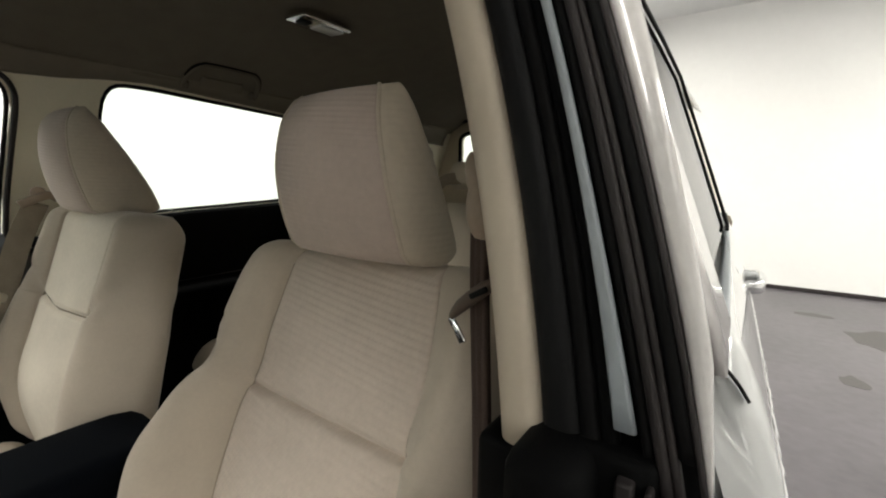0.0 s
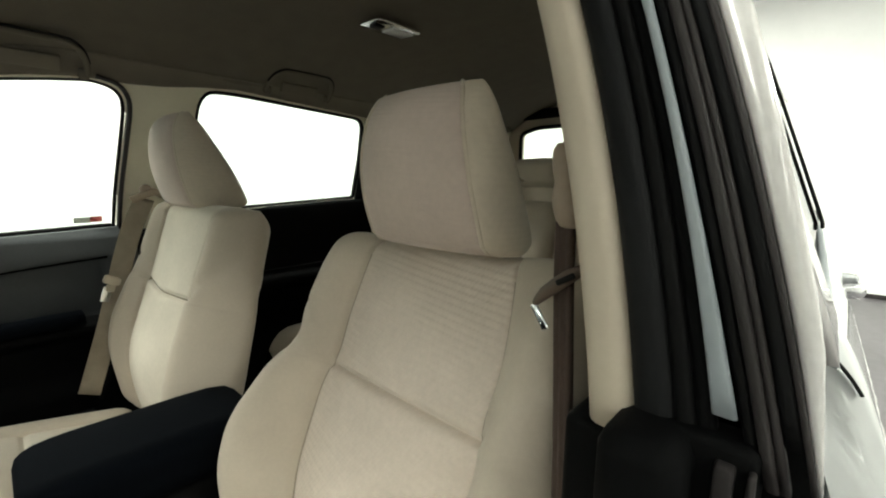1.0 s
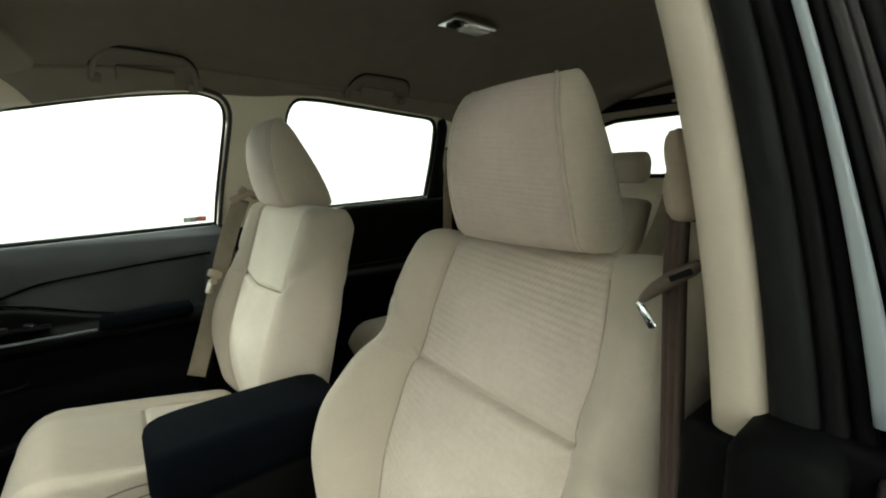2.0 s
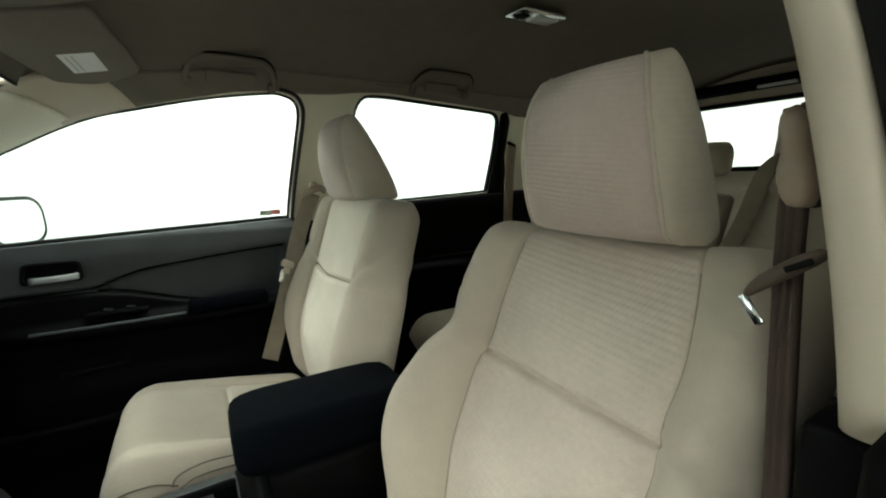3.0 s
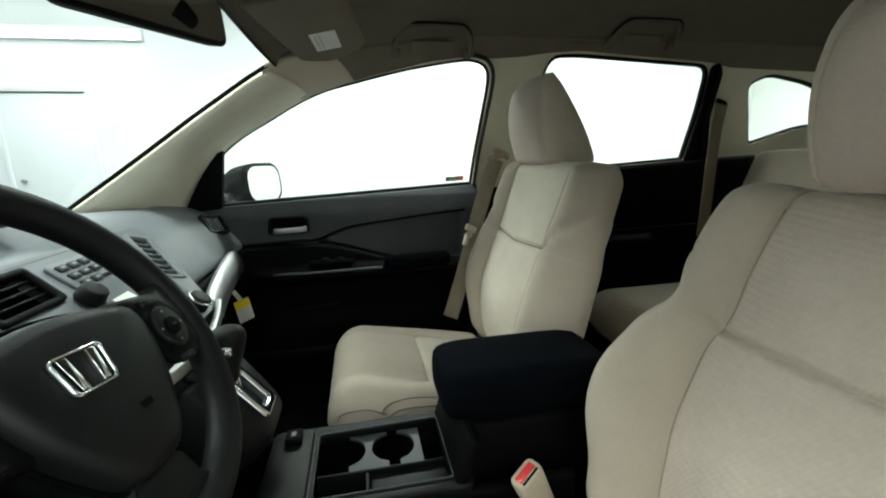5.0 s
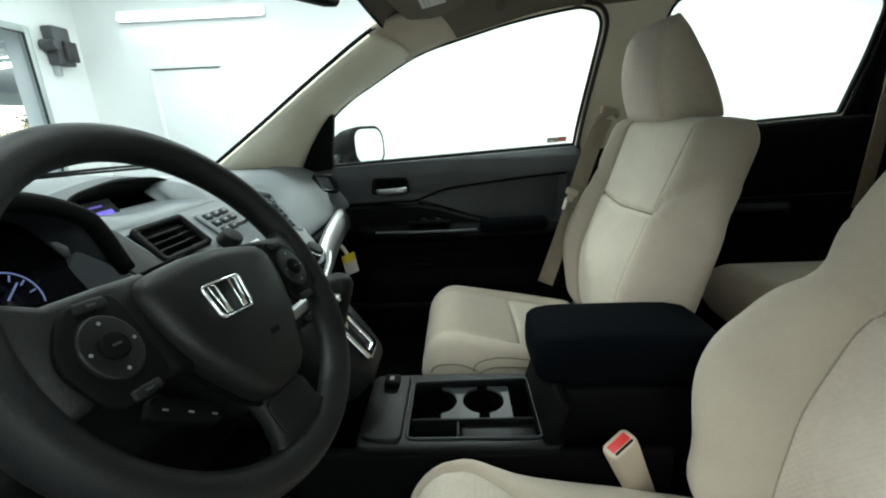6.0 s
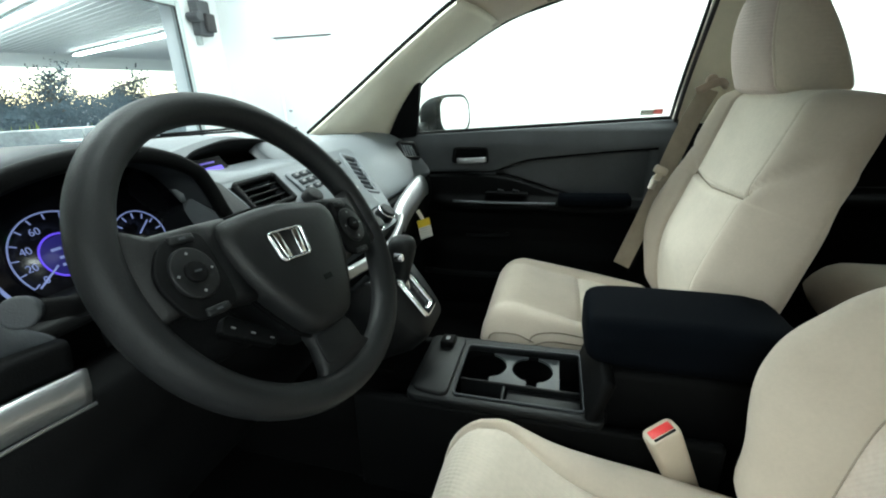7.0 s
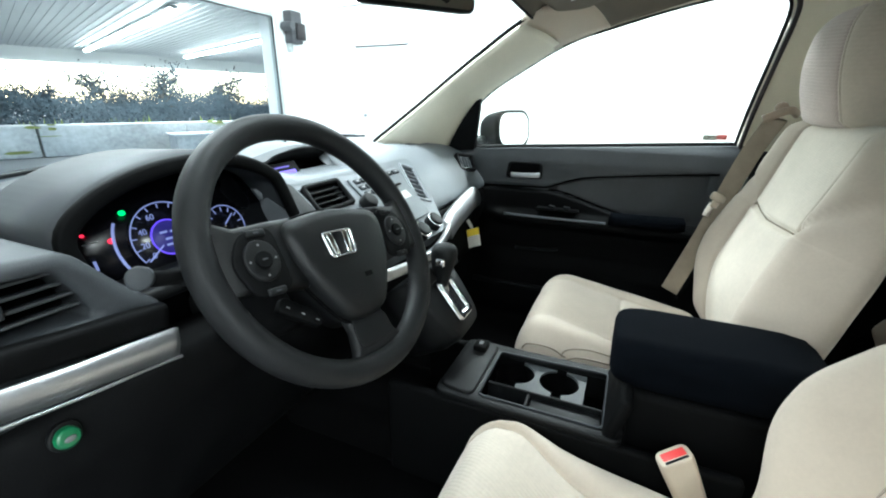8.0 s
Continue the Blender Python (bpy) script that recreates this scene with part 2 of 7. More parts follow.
def sweep(path, profile, up=(0, 0, 1), cyclic=False, scales=None, caps=True):
    """A profile (2D: sideways, upwards) carried along a line of points."""
    path, up = [Vector(p) for p in path], Vector(up)
    rings, k = [], len(path)
    for i, p in enumerate(path):
        a = path[i - 1] if (i > 0 or cyclic) else p
        b = path[(i + 1) % k] if (i < k - 1 or cyclic) else p
        d = (b - a).normalized()
        side = d.cross(up).normalized()
        top = side.cross(d)
        s = scales[i] if scales else 1
        rings.append([p + side * (x * s) + top * (y * s) for x, y in profile])
    if cyclic:
        rings.append(rings[0])
        bm = loft(rings, caps=False)
        bmesh.ops.remove_doubles(bm, verts=bm.verts, dist=1e-6)
        return bm
    return loft(rings, caps=caps)


def circle2(r, n=12, sx=1.0, sy=1.0):
    return [(r * sx * math.cos(2 * math.pi * i / n), r * sy * math.sin(2 * math.pi * i / n)) for i in range(n)]


def plate(outline, thick, m=Matrix(), holes=(), bevel=0.0, fn=None):
    """A flat plate from a 2D outline (x, y), with holes, thick in +z, then bent by fn or moved by m."""
    bm = bmesh.new()
    edges = []
    for loop in (outline, *holes):
        vs = [bm.verts.new((x, y, 0)) for x, y in loop]
        edges += [bm.edges.new((vs[i], vs[(i + 1) % len(vs)])) for i in range(len(vs))]
    if holes:
        bmesh.ops.triangle_fill(bm, use_beauty=True, edges=edges)
    else:
        bm.faces.new(bm.verts[:])
    ret = bmesh.ops.extrude_face_region(bm, geom=bm.faces[:])
    bmesh.ops.translate(bm, vec=(0, 0, thick), verts=[v for v in ret["geom"] if isinstance(v, bmesh.types.BMVert)])
    bmesh.ops.recalc_face_normals(bm, faces=bm.faces)
    if bevel:
        rim = [e for e in bm.edges if len(e.link_faces) == 2 and e.calc_face_angle(0) > 1.0]
        bmesh.ops.bevel(bm, geom=rim, offset=bevel, segments=2, profile=0.5, affect="EDGES")
    if fn:
        for v in bm.verts:
            v.co = fn(v.co)
    else:
        bm.transform(m)
    return bm


def round_poly(pts, r, n=4):
    """Rounds the corners of a 2D outline by quadratic arcs."""
    out, k = [], len(pts)
    for i in range(k):
        p0, p1, p2 = Vector(pts[i - 1]), Vector(pts[i]), Vector(pts[(i + 1) % k])
        rr = r[i] if isinstance(r, (list, tuple)) else r
        a = p1 + (p0 - p1).normalized() * min(rr, (p0 - p1).length * 0.48)
        b = p1 + (p2 - p1).normalized() * min(rr, (p2 - p1).length * 0.48)
        for j in range(n + 1):
            t = j / n
            out.append(tuple((1 - t) ** 2 * a + 2 * t * (1 - t) * p1 + t * t * b))
    return out


def pillow(ss, ts, hw, df, db, ends, place, pick, rw=0.02, p=8.0):
    """A stuffed closed form: ss along it, ts across (-1..1), front and back depths df, db(t, s), rounded ends. Returns bmeshes by part name."""
    s0, s1 = ss[0], ss[-1]
    arc = [1 - math.cos(math.pi / 2 * k / 7) for k in range(1, 7)]
    ss = sorted([s for s in ss if s0 + ends[0] * 0.7 < s < s1 - ends[1] * 0.7] + [s0, s1] + [s0 + ends[0] * 0.7 * a for a in arc] + [s1 - ends[1] * 0.7 * a for a in arc])
    rings = []
    for s in ss:
        f = 1.0
        if s - s0 < ends[0]:
            f = math.sqrt(max(1 - ((ends[0] - (s - s0)) / ends[0]) ** 2, 0))
        if s1 - s < ends[1]:
            f = min(f, math.sqrt(max(1 - ((ends[1] - (s1 - s)) / ends[1]) ** 2, 0)))
        w = hw(s) - (1 - f) * rw
        front, back = [], []
        for t in ts:
            e = math.sqrt(max(1 - abs(t) ** p, 0))
            a, b = df(t, s), db(t, s)
            m, h = (a + b) / 2, (a - b) / 2 * e * max(f, 0.03)
            front.append(place(w * t, s, m + h))
            back.append(place(w * t, s, m - h))
        rings.append(front + back[-2:0:-1])
    out, k, nf = {}, len(rings[0]), len(ts)

    def get(name):
        if name not in out:
            out[name] = (bmesh.new(), {})
        return out[name]

    for j in range(len(rings) - 1):
        for i in range(k):
            t = (ts[i] + ts[i + 1]) / 2 if i < nf - 1 else None
            bm, idx = get(pick(t, (ss[j] + ss[j + 1]) / 2))
            vs = []
            for a, b in ((j, i), (j, (i + 1) % k), (j + 1, (i + 1) % k), (j + 1, i)):
                if (a, b) not in idx:
                    idx[(a, b)] = bm.verts.new(rings[a][b])
                vs.append(idx[(a, b)])
            bm.faces.new(vs)
    for j in (0, len(rings) - 1):
        bm, idx = get(pick(None, ss[j]))
        vs = [idx[(j, b)] if (j, b) in idx else bm.verts.new(rings[j][b]) for b in range(k)]
        bm.faces.new(vs)
    return {name: v[0] for name, v in out.items()}


def clustered(a, b, n, at=(), width=0.006, k=4):
    """Even steps from a to b with extra ones round the places at."""
    vals = [a + (b - a) * i / n for i in range(n + 1)]
    for c in at:
        vals = [v for v in vals if abs(v - c) > width * 1.01] + [c + width * j / k for j in range(-k, k + 1)]
    return sorted(vals)


def bell(x, w):
    return math.exp(-(x / w) ** 2)


def text_mesh(body, size, m):
    """Flat letters of the built-in font as a bmesh."""
    cu = bpy.data.curves.new("letters", "FONT")
    cu.body, cu.size, cu.align_x, cu.align_y, cu.extrude = body, size, "CENTER", "CENTER", 0.0002
    ob = bpy.data.objects.new("letters", cu)
    me = ob.to_mesh()
    bm = bmesh.new()
    bm.from_mesh(me)
    ob.to_mesh_clear()
    bpy.data.objects.remove(ob)
    bm.transform(m)
    return bm


def basis(origin, z, x_hint=(1, 0, 0)):
    """A pose whose z axis is given and whose x axis is near x_hint."""
    z = Vector(z).normalized()
    x = Vector(x_hint)
    x = (x - z * x.dot(z)).normalized()
    y = z.cross(x)
    return Matrix.Translation(origin) @ Matrix((x, y, z)).transposed().to_4x4()


# ---- the garage ----
def quad(pts, thick, n):
    """A slab from four corners, thick along n."""
    n = Vector(n) * thick
    pts = [Vector(p) for p in pts]
    return loft([pts, [p + n for p in pts]])


GX0, GX1, GY0, GY1, GZ = -6.0, 5.5, -6.1, 5.5, 3.3
solo("floor", quad([(GX0, GY0, 0), (GX1, GY0, 0), (GX1, GY1, 0), (GX0, GY1, 0)], 0.2, (0, 0, -1)), M_FLOOR, "stained dark grey concrete garage floor", "floor", kind="structure", smooth=False)
solo("wall_south", quad([(GX0, GY0, 0), (GX1, GY0, 0), (GX1, GY0, GZ), (GX0, GY0, GZ)], 0.2, (0, -1, 0)), M_WALL, "plain white painted garage wall", "wall", kind="structure", smooth=False)
solo("wall_east", quad([(GX1, GY0, 0), (GX1, GY1, 0), (GX1, GY1, GZ), (GX1, GY0, GZ)], 0.2, (1, 0, 0)), M_WALL, "white painted garage wall beside the car", "wall", kind="structure", smooth=False)
solo("wall_west", quad([(GX0, GY0, 0), (GX0, GY1, 0), (GX0, GY1, GZ), (GX0, GY0, GZ)], 0.2, (-1, 0, 0)), M_WALL, "plain white painted garage wall", "wall", kind="structure", smooth=False)
solo("ceiling", quad([(GX0, GY0, GZ), (GX1, GY0, GZ), (GX1, GY1, GZ), (GX0, GY1, GZ)], 0.2, (0, 0, 1)), M_CEIL, "white painted garage ceiling", "ceiling", kind="structure", smooth=False)
OX0, OX1, OZ = -1.5, 4.70, 2.46
front = plate([(GX0, 0), (GX1, 0), (GX1, GZ), (GX0, GZ)], 0.25, Matrix.Translation((0, GY1 + 0.25, 0)) @ Matrix.Rotation(radians(90), 4, "X"),
              holes=[[(OX0, 0.02), (OX1, 0.02), (OX1, OZ), (OX0, OZ)]])
solo("wall_north", front, M_WALL, "white garage wall with a wide door opening", "wall", kind="structure", smooth=False)
skirt = box(GX1 - GX0, 0.012, 0.05, pose(-0.25, GY0 + 0.006, 0.025), 0.003)
solo("baseboard", skirt, M_SEAL, "dark strip along the foot of the wall", "trim", kind="structure")

M_WET = material("wet concrete", (0.072, 0.066, 0.064), 0.45, var=0.35, scale=3, spec=0.3)
for px, py, pw, ph, sd in ((-1.80, -4.40, 0.28, 0.33, 3), (-1.42, -5.0, 0.16, 0.07, 5), (-1.45, -3.3, 0.10, 0.12, 8)):
    rw = random.Random(sd)
    ring = smooth_path([(px + pw * math.cos(a) * rw.uniform(0.6, 1.1), py + ph * math.sin(a) * rw.uniform(0.6, 1.1), 0.0) for a in [k * 0.5236 for k in range(12)]], 4)
    solo("wet_patch", plate([(p.x, p.y) for p in ring], 0.0012), M_WET, "dark wet stain on the concrete floor", "stain", "floor stains", smooth=False)
door_frame = thing("garage_door_frame", "galvanised steel track frame of the garage door", "door frame", kind="structure", at=(OX1, GY1, 0))
part("track", box(0.07, 0.09, OZ, pose(OX1 - 0.03, GY1 - 0.05, OZ / 2), 0.006), M_STEEL, door_frame)
part("track", box(0.07, 0.09, OZ, pose(OX0 + 0.03, GY1 - 0.05, OZ / 2), 0.006), M_STEEL, door_frame)
# dark strips added to stand for the thin dark gap along the frame
for tx in (OX1 - 0.075, OX0 + 0.075):
    part("track_dark_strip", box(0.014, 0.03, OZ - 0.07, pose(tx, GY1 - 0.085, OZ / 2 - 0.035), 0.003), M_SEAL, door_frame, "dark strip added for the gap beside the track")
part("header_dark_strip", box(OX1 - OX0 - 0.16, 0.03, 0.016, pose((OX0 + OX1) / 2, GY1 - 0.085, OZ - 0.078), 0.003), M_SEAL, door_frame)
part("header", box(OX1 - OX0, 0.08, 0.08, pose((OX0 + OX1) / 2, GY1 - 0.045, OZ - 0.03), 0.006), M_STEEL, door_frame)

opener = thing("door_opener", "dark grey door opener box fixed beside the opening", "door opener", at=(5.0, GY1 - 0.1, 2.2))
part("casing", box(0.24, 0.16, 0.46, pose(5.06, GY1 - 0.09, 2.30), 0.02), M_OPENER, opener)
part("cover", box(0.17, 0.06, 0.24, pose(5.1, GY1 - 0.2, 2.24), 0.015), M_SEAL, opener)
part("motor", tube(0.065, 0.065, 0.2, pose(4.9, GY1 - 0.13, 2.3, 90, 0, 0), bevel=0.01), M_OPENER, opener)
part("bracket", box(0.05, 0.08, 0.14, pose(5.0, GY1 - 0.045, 2.02), 0.006), M_STEEL, opener)
switch = thing("light_switch", "white wall switch beside the opening", "switch", at=(5.0, GY1, 1.25))
part("plate", box(0.08, 0.012, 0.13, pose(5.0, GY1 - 0.007, 1.25), 0.004), M_WHITE, switch)
part("rocker", box(0.03, 0.012, 0.06, pose(5.0, GY1 - 0.016, 1.25), 0.003), M_WALL, switch)

side_door = thing("door_1", "white flush door in the white garage wall", "door", kind="structure", at=(GX1, 4.05, 0))
part("leaf", box(0.04, 0.92, 2.03, pose(GX1 - 0.021, 4.05, 1.016), 0.004), M_WALL, side_door)
part("head_casing", box(0.05, 1.04, 0.06, pose(GX1 - 0.026, 4.05, 2.07), 0.006), M_WALL, side_door)
part("drip_edge", box(0.03, 0.95, 0.012, pose(GX1 - 0.05, 4.05, 2.035), 0.002), M_SEAL, side_door)
for dy in (-0.49, 0.49):
    part("side_casing", box(0.05, 0.06, 2.04, pose(GX1 - 0.026, 4.05 + dy, 1.02), 0.006), M_WALL, side_door)
part("handle", tube(0.025, 0.02, 0.05, pose(GX1 - 0.065, 4.4, 1.0, 0, 90, 0), bevel=0.006), M_SATIN, side_door)


def tube_fixture(x, y, z, length, turn=0, drop=0.02, wide=0.0):
    m = pose(x, y, z, 0, 0, turn)
    f = thing("tube_lamp", "white fluorescent strip lamp under a ceiling, added inside the garage", "lamp", "ceiling tube lamps", at=(x, y, z))
    part("housing", box(0.16, length, 0.05, m @ pose(0, 0, 0.035), 0.006), M_CEIL, f)
    part("tube", tube(0.016, 0.016, length - 0.06, m @ pose(0, 0, -drop + 0.008, 90, 0, 0), 12), M_TUBE, f)
    if wide:
        part("diffuser", box(wide, length - 0.1, 0.05, m @ pose(0, 0, -0.03), 0.015), M_TUBE, f)
    for e in (-1, 1):
        part("end_cap", box(0.05, 0.03, 0.06, m @ pose(0, e * (length / 2 - 0.02), -drop + 0.014), 0.004), M_CEIL, f)
    return f


# added unseen ceiling lamps; each power is tuned to brighten or dim the cabin
for lx in (-3.4, 0.4, 3.6):
    for ly in (-3.6, 0.0, 3.4):
        tube_fixture(lx, ly, GZ - 0.06, 2.4)
        area_lamp(lx, ly, GZ - 0.13, 0.5, 2.4, LAMP_POWER * ({-3.6: 2.2, 0.0: 0.55, 3.4: 0.25}[ly] if lx < 0 else {0.4: 1.05, 3.6: 1.75}[lx] * ({0.4: 1.35, 3.6: 0.55}[lx] if ly > 3 else 1.0)))
wall_lamp = thing("wall_lamp", "white fluorescent strip lamp on the wall", "lamp", at=(GX1, 3.85, 2.7))
part("housing", box(0.06, 2.0, 0.14, pose(GX1 - 0.032, 3.85, 2.7), 0.008), M_CEIL, wall_lamp)
part("tube", tube(0.02, 0.02, 1.94, pose(GX1 - 0.085, 3.85, 2.68, 90, 0, 0), 12), M_TUBE, wall_lamp)

# ---- outside the opening ----
solo("ground", quad([(-300, GY1 + 0.25, -0.02), (400, GY1 + 0.25, -0.02), (400, 600, -0.02), (-300, 600, -0.02)], 0.1, (0, 0, -1)), M_ASPHALT, "wet grey asphalt yard", "ground", kind="structure", smooth=False)
canopy_turn = -20
cm = pose(8, 14, 3.25, 0, 0, canopy_turn)
ribs = [box(0.10, 17, 0.018, cm @ pose(-9 + 0.2 * i, 0, -0.009), 0) for i in range(92)]
solo("canopy_ceiling", merge(box(19, 17.4, 0.1, cm @ pose(0, 0, 0.05), 0), *ribs), M_CEIL, "white ribbed canopy ceiling over the yard", "canopy", kind="structure", smooth=False)
solo("canopy_edge", box(19, 0.25, 0.55, cm @ pose(0, 8.6, -0.25), 0.01), M_CEIL, "white edge beam of the canopy", "beam", kind="structure", smooth=False)
for cx, cy, ln in ((-0.08, 1.31, 11.5), (3.4, 2.3, 9.0)):
    w = cm @ Vector((cx, cy, -0.12))
    tube_fixture(w.x, w.y, w.z, ln, canopy_turn, wide=0.15)
    area_lamp(w.x, w.y, w.z - 0.12, 0.5, ln, 170.0).matrix_world = pose(w.x, w.y, w.z - 0.12, 0, 0, canopy_turn)
YARD = Matrix.Translation((3.9, 12.55, 0)) @ pose(0, 0, 0, 0, 0, -18) @ Matrix.Translation((-3.9, -12.55, 0))
barrier = thing("barrier_wall", "low pale concrete wall across the yard", "wall", kind="structure", at=(8, 15, 0))
for i in range(14):
    part("block", box(2.96, 0.5, 0.70, YARD @ pose(-12 + 3 * i, 12.8 + 0.02 * (i % 3), 0.335), 0.03), M_CONCRETE, barrier)
rnd = random.Random(4)
moss = bmesh.new()
for i in range(420):
    x, z = rnd.uniform(-12, 26), rnd.choice((rnd.uniform(0.0, 0.12), rnd.uniform(0.6, 0.73), rnd.uniform(0, 0.7)))
    if math.sin(x * 1.7) + math.sin(x * 0.6 + 1) < 0.3:
        continue
    w, h = rnd.uniform(0.05, 0.35), rnd.uniform(0.02, 0.10)
    moss.faces.new([moss.verts.new((x + w * math.cos(a) * rnd.uniform(.6, 1), 12.543, z * 0.9 + 0.02 + h * (1 + math.sin(a)) * rnd.uniform(.3, .5))) for a in [k * 1.0472 for k in range(6)]])
moss.transform(YARD)
part("moss", moss, M_MOSS, barrier, "patches of yellow green moss", smooth=False)
verge = bmesh.new()
for i in range(900):
    x, y = rnd.uniform(-14, 30), rnd.uniform(13.4, 16.5)
    h = rnd.uniform(0.3, 0.85)
    vs = [verge.verts.new((x + rnd.uniform(-.15, .15), y + rnd.uniform(-.1, .1), z)) for z in (0.0, 0.0, h)]
    verge.faces.new(vs)
verge.transform(YARD)
solo("grass_verge", verge, M_GRASS, "yellowing grass behind the low wall", "grass", kind="stuff", smooth=False)


def tree(x, y, h, seed):
    r = random.Random(seed)
    t = thing("tree", "dark leafy tree at the edge of the yard", "tree", "trees behind the yard", at=(x, y, 0))
    trunk = [Vector((x + r.uniform(-.2, .2) * k, y, h * k / 5 * 0.9)) for k in range(6)]
    parts = [sweep(trunk, circle2(0.16, 7), up=(0, 1, 0), scales=[1, .85, .7, .55, .4, .2])]
    tips = []
    for k in range(12):
        a, z0 = r.uniform(0, 6.28), h * r.uniform(.25, .85)
        ln = r.uniform(.5, 1.6) * (1.2 - z0 / h)
        base = Vector((x, y, z0))
        tip = base + Vector((math.cos(a) * ln, math.sin(a) * ln, ln * r.uniform(.3, .9)))
        tips.append((base + tip) / 2), tips.append(tip)
        parts.append(sweep([base, (base + tip) / 2 + Vector((0, 0, .1)), tip], circle2(0.05, 5), up=(0.3, 0.2, 1), scales=[1, .6, .2]))
    part("trunk", merge(*parts), M_BARK, t)
    bm = bmesh.new()
    for k in range(2600):
        c = r.choice(tips) if r.random() < .42 else Vector((x + r.gauss(0, .8), y + r.gauss(0, .7), r.uniform(0.2, 1.45)))
        c = c + Vector((r.gauss(0, .20), r.gauss(0, .20), r.gauss(0, .22)))
        s = r.uniform(.03, .065)
        d1, d2 = (Vector((r.gauss(0, 1), r.gauss(0, 0.25), r.gauss(0, 1))).normalized() * s for _ in range(2))
        bm.faces.new([bm.verts.new(c + q) for q in (d1, d2, -d1 * .9, -d2 * .8)])
    part("crown", bm, M_LEAF, t, smooth=False)


for i in range(30):
    spot = YARD @ Vector((-6 + i * 1.35 + rnd.uniform(-.5, .5), rnd.uniform(21, 26), 0))
    tree(spot.x, spot.y, rnd.uniform(1.8, 2.8), 50 + i)
hedge = bmesh.new()
for i in range(52000):
    c = YARD @ Vector((rnd.uniform(-8, 38), rnd.uniform(19.5, 21.5), 0))
    c.z = rnd.uniform(0, 1) ** 0.8 * (1.25 + 0.22 * math.sin(c.x * 1.1) + 0.12 * math.sin(c.x * 2.9 + 1))
    sz = rnd.uniform(0.035, 0.07)
    d1, d2 = (Vector((rnd.gauss(0, 1), rnd.gauss(0, 0.25), rnd.gauss(0, 1))).normalized() * sz for _ in range(2))
    hedge.faces.new([hedge.verts.new(c + q) for q in (d1, d2, -d1 * 0.9, -d2 * 0.8)])
solo("hedge", hedge, M_LEAF, "dense dark hedge along the far side of the yard", "hedge", kind="stuff", smooth=False)
bin_at = YARD @ pose(7.6, 11.9, 0.0)
locker = thing("storage_box", "pale concrete box standing before the low wall", "box", at=bin_at.translation)
part("body", box(1.35, 0.6, 0.42, bin_at @ pose(0, 0, 0.19), 0.02), M_CONCRETE, locker)
part("lid", box(1.42, 0.66, 0.05, bin_at @ pose(0, 0, 0.42), 0.015), M_CEIL, locker)

# ---- the car: shell ----
def wall_x(z):
    """Half width of the cabin's inner side at a height."""
    return 0.72 - (max(z, 1.04) - 1.06) * 0.375


def cabin_side(sgn, off=0.0):
    """Maps (y, z, depth) of a flat plate to the leaning cabin side."""
    return lambda v: Vector((sgn * (wall_x(v.y) + off + v.z), v.x, v.y))


REAR_WIN = round_poly([(-0.175, 1.088), (-0.195, 1.447), (-0.30, 1.452), (-0.778, 1.430), (-0.795, 1.29), (-0.80, 1.125)], [0.02, 0.07, 0.05, 0.045, 0.03, 0.012], 5)
QUARTER = round_poly([(-1.055, 1.172), (-0.945, 1.375), (-1.02, 1.408), (-1.20, 1.385), (-1.46, 1.30), (-1.46, 1.255), (-1.25, 1.228)], [0.02, 0.03, 0.04, 0.05, 0.03, 0.03, 0.05], 5)


def grow(poly, d):
    c = sum((Vector(p) for p in poly), Vector((0, 0))) / len(poly)
    return [tuple(Vector(p) + (Vector(p) - c).normalized() * d) for p in poly]


def dense(poly, step=0.06):
    out = []
    for i, p in enumerate(poly):
        a, b = Vector(p), Vector(poly[(i + 1) % len(poly)])
        k = max(1, int((b - a).length / step))
        out += [tuple(a + (b - a) * j / k) for j in range(k)]
    return out


def side_trim(sgn, name, label):
    """Beige trim of the pillars and roof rail on one side of the cabin."""
    top = [(0.42, 1.49), (-1.75, 1.47)]
    rail = [(-0.03, 1.36), (-0.024, 1.395), (-0.012, 1.415), (0.015, 1.428), (0.07, 1.428), (0.23, 1.402), (0.42, 1.358)]
    front_edge = [(0.0, 1.025), (-0.008, 1.2)] if sgn > 0 else [(-0.07, 1.045), (-0.085, 1.2)]
    if sgn < 0:
        rail = [(-0.10, 1.38), (-0.06, 1.43), (0.07, 1.445), (0.42, 1.40)]
    outline = dense(top + [(-1.75, 1.0), (-0.86, 1.0), (-0.86, 1.025)] + front_edge + rail)
    t = thing(name, label, "pillar trim", kind="structure", at=(sgn * 0.7, 0, 1.05))
    part("pillar_panel", plate(outline, 0.02, holes=[dense(REAR_WIN), dense(QUARTER)], fn=cabin_side(sgn)), M_PALE, t, smooth=False)
    for hole, nm in ((REAR_WIN, "window_seal"), (QUARTER, "window_seal")):
        path = [cabin_side(sgn)(Vector((a, b, 0.012))) for a, b in dense(grow(hole, -0.004), 0.05)]
        part(nm, sweep(path, rrect(0.013, 0.016, 0.004, 2), up=(1, 0, 0), cyclic=True), M_RUBBER, t)
    return t


side_trim(1, "pillar_trim_1", "beige plastic pillar trim with black window seals")
side_trim(-1, "pillar_trim_2", "beige plastic pillar trim beside the open doorway")


